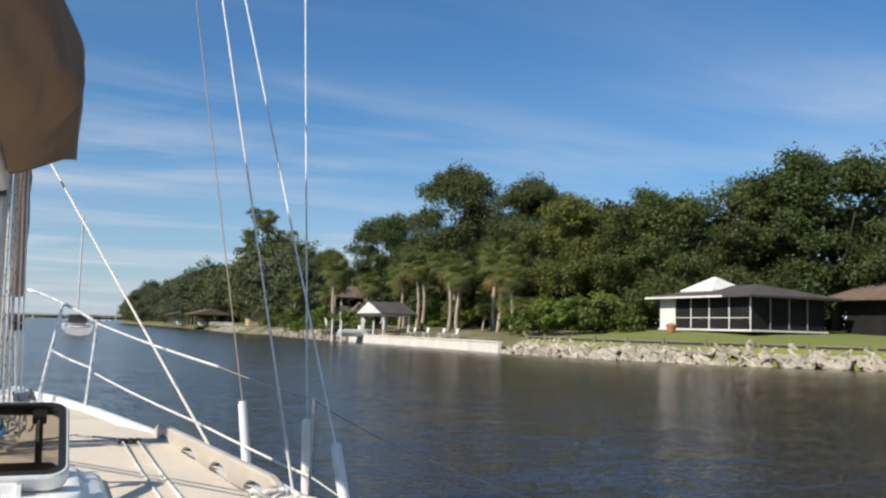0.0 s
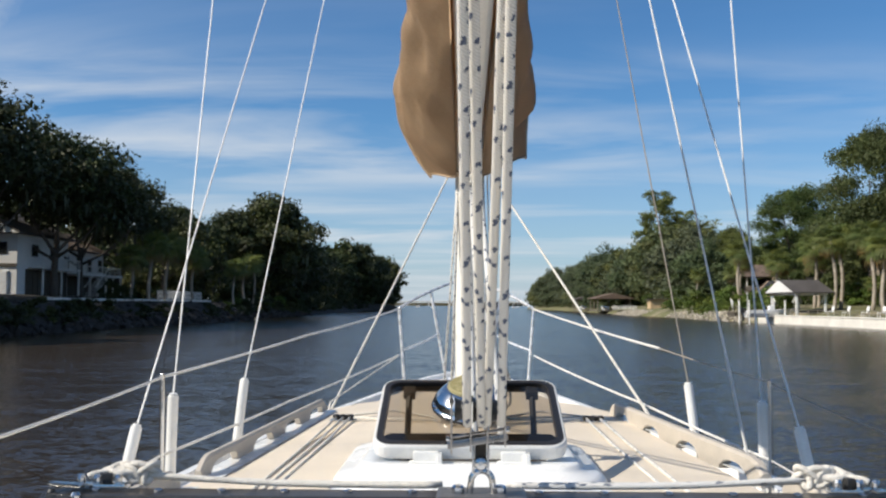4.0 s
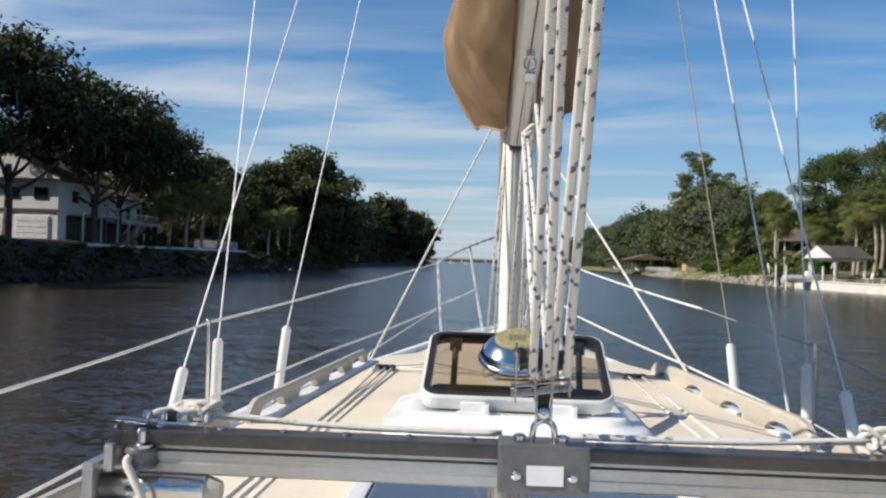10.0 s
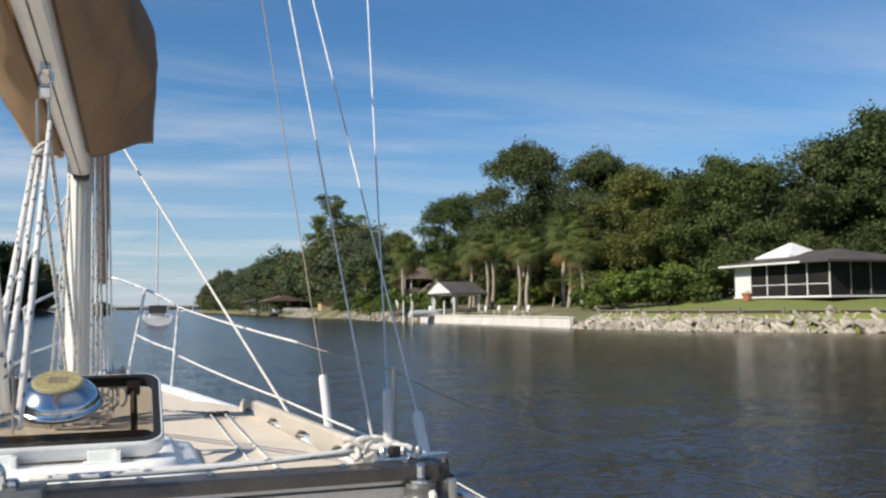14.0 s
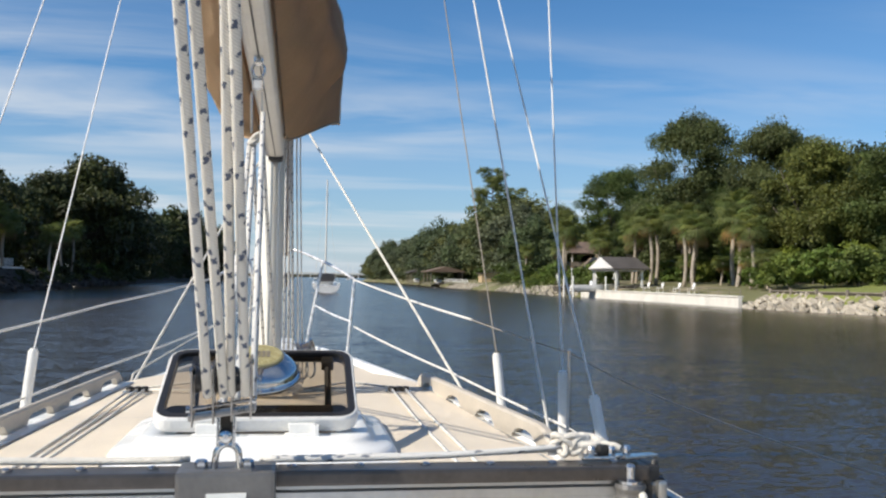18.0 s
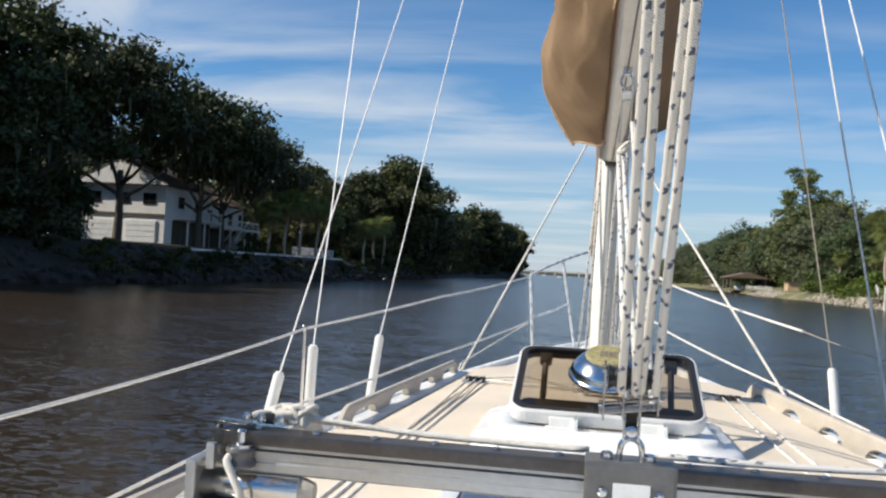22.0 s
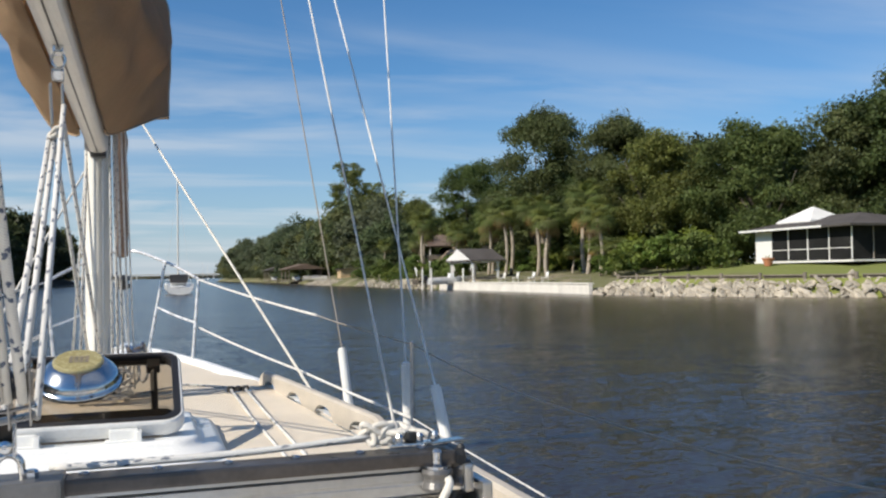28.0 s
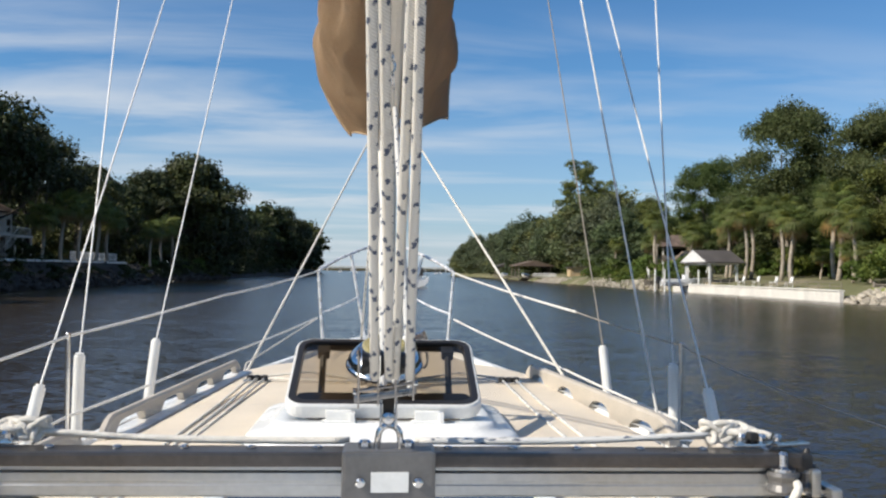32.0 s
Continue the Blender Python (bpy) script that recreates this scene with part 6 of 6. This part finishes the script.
def rubble(name, places, size, label, mat=None):
    """Small stones past counting, joined."""
    vs, fs = [], []
    for p in places:
        me = slabs[int(rrng.integers(8))]
        m = Matrix.Translation(p) @ Euler((rrng.uniform(0, 6), rrng.uniform(0, 6), rrng.uniform(0, 6))).to_matrix().to_4x4() @ Matrix.Scale(size * rrng.uniform(0.5, 1.5), 4)
        q = len(vs)
        vs += [m @ v.co for v in me.vertices]
        fs += [[q + k for k in f.vertices] for f in me.polygons]
    me = bpy.data.meshes.new(name)
    me.from_pydata(vs, [], fs)
    return tagged(link_mesh(name, me, mat or stone_joined), label, "rocks", kind="stuff")


rubble("rubble_shore", [(shore(y) - 0.5 + 2.6 * u, y, -0.1 + 1.0 * u) for y, u in zip(rrng.uniform(-30, 20, 420), rrng.uniform(0, 1, 420))], 0.42, "pale broken stone along the shore")
rubble("rubble_bed", [(shore(y) + 0.1 + 2.7 * u, y, -0.12 + 1.2 * u) for y, u in zip(rrng.uniform(20, 70, 900), rrng.uniform(0, 1, 900))], 0.33, "smaller broken stone packed between the slabs")
rubble("rubble_beach", [(shore(y) - 0.3 + 3.4 * u, y, -0.05 + 1.15 * u) for y, u in zip(np.r_[rrng.uniform(178, 206, 380), rrng.uniform(111, 160, 420)], rrng.uniform(0, 1, 800))], 0.30, "pale stones on the beach below the lawn")
# the rubble again, darkened in colour for the shade under the port trees
shade_toned_stone = material("bank_stone_shade_toned", (0.036, 0.031, 0.026), 0.95, vary=0.2, scale=1.2, fine=10, bump=0.6, bump_scale=7, island=0.4)
rubble("rubble_bank", [(shore_port(y) + 0.2 - 6.2 * u, y, -0.05 + 2.1 * u) for y, u in zip(rrng.uniform(15, 170, 1500), rrng.uniform(0, 1, 1500))], 0.42, "broken stone on the bank, tree shade in its colour", shade_toned_stone)
rubble("rubble_port", [(shore_port(y) - 0.2 - 5 * u, y, 0.0 + 1.7 * u) for y, u in zip(rrng.uniform(120, 134, 120), rrng.uniform(0, 1, 120))], 0.30, "grey stones on the shaded bank")

# two-storey house with a porch, among trees
H0 = 2.1
vh = thing("porch_house", (64, 176, H0), "two-storey tan brick house with a columned porch and white gable", "house")
part("wall_block", B((66.5, 172, H0 + 3.0), (9, 16, 6.2)), tan_brick, vh, "tan brick walls")
part("porch_slab", B((59.8, 178, H0 + 0.3), (5.5, 9, 0.6), bevel=0.03), concrete, vh, "porch slab")
part("balcony", B((59.8, 178, H0 + 3.4), (5.2, 8.6, 0.9)), timber, vh, "timber balcony front")
for y in (174.2, 178, 181.8):
    part("column", B((57.5, y, H0 + 1.7), (0.8, 0.8, 2.6), bevel=0.04), tan_brick, vh, "brick column")
    part("upper_post", B((57.5, y, H0 + 4.7), (0.2, 0.2, 1.8)), white_paint, vh, "white post")
part("porch_back", B((62.1, 178, H0 + 2.7), (0.3, 8.4, 5.2)), screen_shade_mat, vh, "porch wall, its shade put into the colour")
gab = part("porch_roof", prism_roof(bmesh.new(), 57.0, 66, 173.4, 182.6, H0 + 5.7, 2.4, 0.6, along="x"), brown_shingle, vh, "brown gable roof")
bm = bmesh.new()
v = [bm.verts.new(p) for p in ((56.36, 173.0, H0 + 5.72), (56.36, 183.0, H0 + 5.72), (56.36, 178, H0 + 7.95))]
v2 = [bm.verts.new((q.co.x + 0.1, q.co.y, q.co.z)) for q in v]
bm.faces.new(v); bm.faces.new(v2[::-1])
for k in range(3):
    bm.faces.new((v[k], v2[k], v2[(k + 1) % 3], v[(k + 1) % 3]))
part("gable", bm, white_paint, gab, "white gable")
part("main_roof", prism_roof(bmesh.new(), 62, 71, 164, 180, H0 + 6.1, 2.4, 0.6, hip=2.5), brown_shingle, vh, "brown roof")
for y in (166, 169.5):
    window(vh, (62.0, y, H0 + 1.9), 1.1, 1.5, (-1, 0))
    window(vh, (62.0, y, H0 + 4.7), 1.1, 1.4, (-1, 0))
shed = thing("garden_shed", (51, 143, 1.8), "small grey board shed with a tan roof and a red door", "shed")
part("wall_block", B((52.5, 143, 2.9), (3.4, 8, 2.4)), grey_wood, shed, "grey board walls")
part("roof", prism_roof(bmesh.new(), 50.8, 54.2, 139, 147, 4.1, 2.0, 0.5), tan_roof, shed, "tan shingle roof")
part("door", B((50.76, 140.6, 2.75), (0.08, 0.95, 1.9), bevel=0.01), red_door, shed, "red door")
window(shed, (50.77, 144.2, 3.0), 0.9, 0.9, (-1, 0))
ld = thing("landing_stage", (40.4, 122, 0.7), "small dark timber landing at the garden's edge", "dock")
part("hull_shaped_front", hull_mesh(bmesh.new(), 5.0, 2.0, 0.9, (39.6, 121.5, 0.15)), dark_timber, ld, "dark boat-shaped front")
for i in range(8):
    part("plank", B((40.6, 119.6 + 0.6 * i, 1.15), (2.6, 0.56, 0.06), bevel=0.006), timber, ld)
for y in (119.6, 121.8, 124.0):
    part("post", T([(39.5, y, -0.4), (39.5, y, 2.0)], 0.07, 8), dark_timber, ld)
part("rail", T([(39.5, 119.6, 1.95), (39.5, 124.0, 1.95)], 0.04, 8), dark_timber, ld)
lp = thing("lamp_post", (40.8, 120.2, 1.2), "slim white lamp post on the landing", "lamp post")
part("pole", T([(40.8, 120.2, 1.1), (40.8, 120.2, 3.6)], 0.05, 10), white_paint, lp)
part("head", B((40.8, 120.2, 3.72), (0.22, 0.22, 0.26), bevel=0.04), white_paint, lp, "white lantern head")
fl = thing("pennant", (40.5, 123.6, 1.2), "cream pennant on a slanting pole at the landing", "flag")
part("pole", T([(40.4, 122.4, 1.6), (39.8, 124.6, 3.2)], 0.03, 8), timber, fl)
bm = bmesh.new()
loft(bm, [[(39.8 + 0.05 * k, 124.6 - 0.16 * k, 3.2 - 0.10 * k - w * (0.25 + 0.12 * k) * 1.9) for k in range(5)] for w in (0, 0.35, 0.7, 1.0)])
bmesh.ops.solidify(bm, geom=bm.faces[:], thickness=0.02)
part("cloth", bm, paper_white, fl, "cream cloth hanging limp", smooth=True)
hm = thing("hammock", (46, 131, 2.0), "white rope hammock slung between two posts on the grass", "hammock")
for y in (128.6, 133.6):
    part("post", T([(46.2, y, 1.3), (46.2, y, 2.7)], 0.06, 8), timber, hm)
bm = bmesh.new()
loft(bm, [[(46.2 + w * 0.45 * math.sin(math.pi * i / 10), 128.7 + 4.8 * i / 10, 2.6 - 0.75 * math.sin(math.pi * i / 10) + 0.12 * abs(w)) for i in range(11)] for w in (-1, -0.5, 0, 0.5, 1)])
bmesh.ops.solidify(bm, geom=bm.faces[:], thickness=0.02)
part("bed", bm, paper_white, hm, "sagging white bed", smooth=True)
# boathouses further on
for cx, cy, w, l, mat, nm in ((41.5, 240, 9, 14, brown_shingle, "boathouse with a brown roof on timber posts"), (41.5, 284, 8, 12, dark_shingle, "open boathouse with a dark roof on timber posts")):
    bh = thing("boathouse", (cx, cy, 0.5), nm, "boathouse", "boathouses")
    part("roof", prism_roof(bmesh.new(), cx - w / 2, cx + w / 2, cy - l / 2, cy + l / 2, 4.0, 1.3, 0.5), mat, bh, "shingle roof")
    part("back_wall", B((cx + w / 2 - 0.3, cy, 2.3), (0.2, l - 0.5, 3.2)), dark_timber, bh, "dark back wall")
    part("deck", B((cx, cy, 0.75), (w, l, 0.25)), timber, bh, "timber deck")
    for x in (-1, 1):
        for y in (-1, 0, 1):
            part("post", T([(cx + x * (w / 2 - 0.3), cy + y * (l / 2 - 0.3), -0.6), (cx + x * (w / 2 - 0.3), cy + y * (l / 2 - 0.3), 3.95)], 0.14, 8), timber, bh, "timber post")
    bt = thing("moored_skiff", (cx - 1, cy, 0.9), "white skiff under the boathouse roof", "boat", "moored skiffs")
    bm = hull_mesh(bmesh.new(), 5.0, 1.9, 0.9, (cx - 1.5, cy, 0.95))
    part("hull", bm, gelcoat, bt)
dk = thing("timber_dock", (41, 208, 0.8), "timber dock with a white rail at the water", "dock")
for i in range(40):
    part("plank", B((41.0, 192 + 0.8 * i, 1.0), (3.4, 0.76, 0.07), bevel=0.008), timber, dk)
for i in range(11):
    part("rail_post", B((39.4, 192.2 + 3.1 * i, 1.45), (0.12, 0.12, 1.0)), white_paint, dk)
for z in (1.55, 1.95):
    part("rail", B((39.4, 207.8, z), (0.08, 31.4, 0.10)), white_paint, dk, "white rail")
bin_ = thing("plywood_enclosure", (44, 186, 1.3), "tan plywood enclosure beside the dock", "enclosure")
for y in (184.2, 187.8):
    part("side_panel", B((44.7, y, 2.2), (3.4, 0.10, 2.3)), tan_ply, bin_, "tan panel")
part("front_panel", B((43.0, 186.0, 2.2), (0.10, 3.7, 2.3)), tan_ply, bin_, "tan panel")
part("roof", B((44.6, 186, 3.45), (4.2, 4.6, 0.14), (0, -4, 0)), dark_timber, bin_, "dark flat roof")

bin_.location.x -= 2.0

# the whole starboard bank lies a little nearer to the boat
EAST_SHIFT = -2.7
for ob in list(scene.objects):
    if ob.parent is None and ob.type != "CAMERA" and (ob.location.x > 20 or ob.name in ("ground_starboard", "ground_garden", "rubble_shore", "rubble_bed", "rubble_beach")):
        ob.location.x += EAST_SHIFT - (1.4 if ob.name.startswith(("screened_house", "flower_pot")) else 0.0)

# white house on the port bank
W0 = 2.9
ph = thing("white_house", (-44, 76, W0), "white two-storey house with garage, porch and outside stair under oaks", "house")
part("wall_block", B((-47, 70.5, W0 + 3.0), (9, 11, 6.0)), white_paint, ph, "white boarded walls")
part("roof", prism_roof(bmesh.new(), -51.5, -42.5, 65, 76, W0 + 6.0, 2.6, 0.7), dark_shingle, ph, "dark gable roof")
bm = bmesh.new()
v = [bm.verts.new(p) for p in ((-51.9, 64.92, W0 + 5.9), (-42.1, 64.92, W0 + 5.9), (-47, 64.92, W0 + 8.35))]
v2 = [bm.verts.new((q.co.x, q.co.y - 0.62, q.co.z)) for q in v]
bm.faces.new(v[::-1]); bm.faces.new(v2)
for k in range(3):
    bm.faces.new((v[k], v2[k], v2[(k + 1) % 3], v[(k + 1) % 3]))
part("gable", bm, white_paint, ph, "white gable")
part("rear_wing", B((-48, 82, W0 + 2.6), (9, 12, 5.2)), white_paint, ph, "white walls")
part("rear_roof", prism_roof(bmesh.new(), -52.5, -43.5, 76, 88, W0 + 5.2, 2.4, 0.6), brown_shingle, ph, "brown roof")
for x in (-50.2, -47.0, -44.2):
    window(ph, (x, 64.98, W0 + 4.5), 1.4, 1.15, (0, -1), dark_alu)
for x in (-49.3, -45.0):
    gd = part("garage_door", B((x, 64.96, W0 + 1.2), (3.4, 0.12, 2.3), bevel=0.02), gelcoat, ph, "white garage door")
    for k in range(4):
        part("door_panel", B((x, 64.88, W0 + 0.35 + 0.56 * k), (3.2, 0.05, 0.48), bevel=0.015), gelcoat, gd)
part("band", B((-47, 64.93, W0 + 2.85), (9.1, 0.10, 0.30)), dark_timber, ph, "dark band over the garage doors")
for y in (68.5, 72.5):
    window(ph, (-42.5, y, W0 + 4.4), 1.3, 1.2, (1, 0), dark_alu)
for y in (78, 81, 84, 87):
    window(ph, (-43.5, y, W0 + 3.6), 1.0, 1.5, (1, 0), dark_alu)
part("porch_floor", B((-42.3, 82, W0 + 2.35), (2.6, 11.5, 0.22)), white_paint, ph, "white porch floor")
for i in range(6):
    part("porch_post", B((-41.2, 76.6 + 2.2 * i, W0 + 1.2), (0.18, 0.18, 2.4)), white_paint, ph)
part("porch_rail", B((-41.1, 82, W0 + 3.3), (0.08, 11.5, 0.10)), white_paint, ph, "white rail")
for i in range(24):
    part("baluster", B((-41.1, 76.6 + 0.47 * i, W0 + 2.85), (0.05, 0.05, 0.85)), white_paint, ph)
for i in range(13):
    part("step", B((-40.4, 80.6 - 0.30 * i, W0 + 2.25 - 0.18 * i), (1.2, 0.30, 0.06)), white_paint, ph, "white stair tread")
for x in (-40.98, -39.82):
    part("stair_rail", B((x, 78.8, W0 + 2.1), (0.07, 4.6, 0.10), (31, 0, 0)), white_paint, ph, "white stair rail")
# the balcony beside the garage; dark battened sheet for the open carport's shade
part("carport_screen", B((-42.46, 71.2, W0 + 1.25), (0.10, 9.0, 2.5)), dark_timber, ph, "dark sheet standing for the shade in the carport")
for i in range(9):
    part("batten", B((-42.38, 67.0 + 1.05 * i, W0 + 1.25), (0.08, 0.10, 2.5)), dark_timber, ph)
part("balcony_floor", B((-41.7, 71.4, W0 + 2.7), (1.5, 8.6, 0.20)), white_paint, ph, "white balcony floor")
part("balcony_rail", B((-41.0, 71.4, W0 + 3.7), (0.10, 8.6, 0.10)), white_paint, ph, "white balcony rail")
for i in range(21):
    part("balcony_baluster", B((-41.0, 67.2 + 0.42 * i, W0 + 3.22), (0.06, 0.06, 0.86)), white_paint, ph)
for y in (67.3, 71.4, 75.5):
    part("balcony_post", B((-41.05, y, W0 + 1.3), (0.16, 0.16, 2.6)), white_paint, ph)
# dark sheet put in for the shade below the porch floor
part("porch_screen", B((-43.44, 82.2, W0 + 1.15), (0.10, 11.2, 2.2)), dark_timber, ph, "dark sheet standing for the shade under the porch")
ph.location.y += 17.0
# pale blocks put in for the sunlit line along the lawn's edge
lw_ = thing("retaining_wall", (-36.5, 84, 2.3), "low pale blocks standing for the sunlit edge of the lawn", "wall", kind="structure")
for i in range(24):
    y = 74 + 2.0 * i
    part("block_panel", B((shore_port(y) - 6.6, y, 2.50), (0.25, 1.98, 0.24), bevel=0.02), concrete, lw_)
pf = thing("picket_fence", (-39, 112, 2.7), "white picket fence between the palms", "fence")
for i in range(46):
    part("picket", B((-38.5, 110 + 0.42 * i, 3.3), (0.05, 0.14, 1.1)), white_paint, pf)
for z in (3.0, 3.6):
    part("rail", B((-38.56, 119.6, z), (0.06, 19.4, 0.09)), white_paint, pf)


# ---- boats ahead and the far bridge ----
def cruiser(at, L, mast_h, label):
    b = thing("sailing_yacht", at, label, "boat")
    c = Vector(at)
    part("hull", hull_mesh(bmesh.new(), L, L * 0.31, L * 0.105, c + Vector((0, 0, 0.02))), gelcoat, b, "white hull")
    part("cabin", B(tuple(c + Vector((0, 0.05 * L, L * 0.12))), (L * 0.17, L * 0.36, L * 0.06), bevel=0.12), gelcoat, b, "white cabin")
    part("spray_hood", B(tuple(c + Vector((0, -0.18 * L, L * 0.17))), (L * 0.19, L * 0.12, L * 0.09), bevel=0.2), dark_alu, b, "dark spray hood")
    part("mast", T([c + Vector((0, 0.10 * L, L * 0.1)), c + Vector((0, 0.09 * L, mast_h))], 0.10, 8), mast_paint, b, "mast")
    part("boom", T([c + Vector((0, 0.09 * L, L * 0.20)), c + Vector((0, -0.28 * L, L * 0.21))], 0.14, 8), dark_alu, b, "boom with a dark sail cover")
    for s in (-1, 1):
        part("shroud", T([c + Vector((s * L * 0.14, 0.08 * L, L * 0.1)), c + Vector((0, 0.09 * L, mast_h * 0.95))], 0.02, 4), wire_steel, b)
        part("stern_rail", T([c + Vector((s * L * 0.12, -0.47 * L, L * 0.10)), c + Vector((s * L * 0.12, -0.47 * L, L * 0.17)), c + Vector((s * L * 0.12, -0.30 * L, L * 0.17))], 0.035, 6), steel, b)
    part("forestay", T([c + Vector((0, 0.55 * L, L * 0.13)), c + Vector((0, 0.09 * L, mast_h * 0.97))], 0.03, 4), wire_steel, b)
    return b


cruiser((3.7, 118, 0), 11.5, 15.0, "white sailing yacht motoring ahead on the river")
for x, y, L in ((-22, 640, 11), (16, 820, 12), (38, 700, 10), (-46, 900, 12), (58, 980, 11)):
    cruiser((x, y, 0), L, L * 1.35, "distant white sailing yacht at anchor")
br = thing("road_bridge", (0, 2300, 0), "long low concrete road bridge far off", "bridge")
part("deck", B((0, 2300, 11), (2600, 12, 2.2)), concrete, br, "concrete deck")
for i in range(44):
    part("pier", B((-1290 + 60 * i, 2300, 5), (3, 9, 10.5)), concrete, br, "concrete pier")
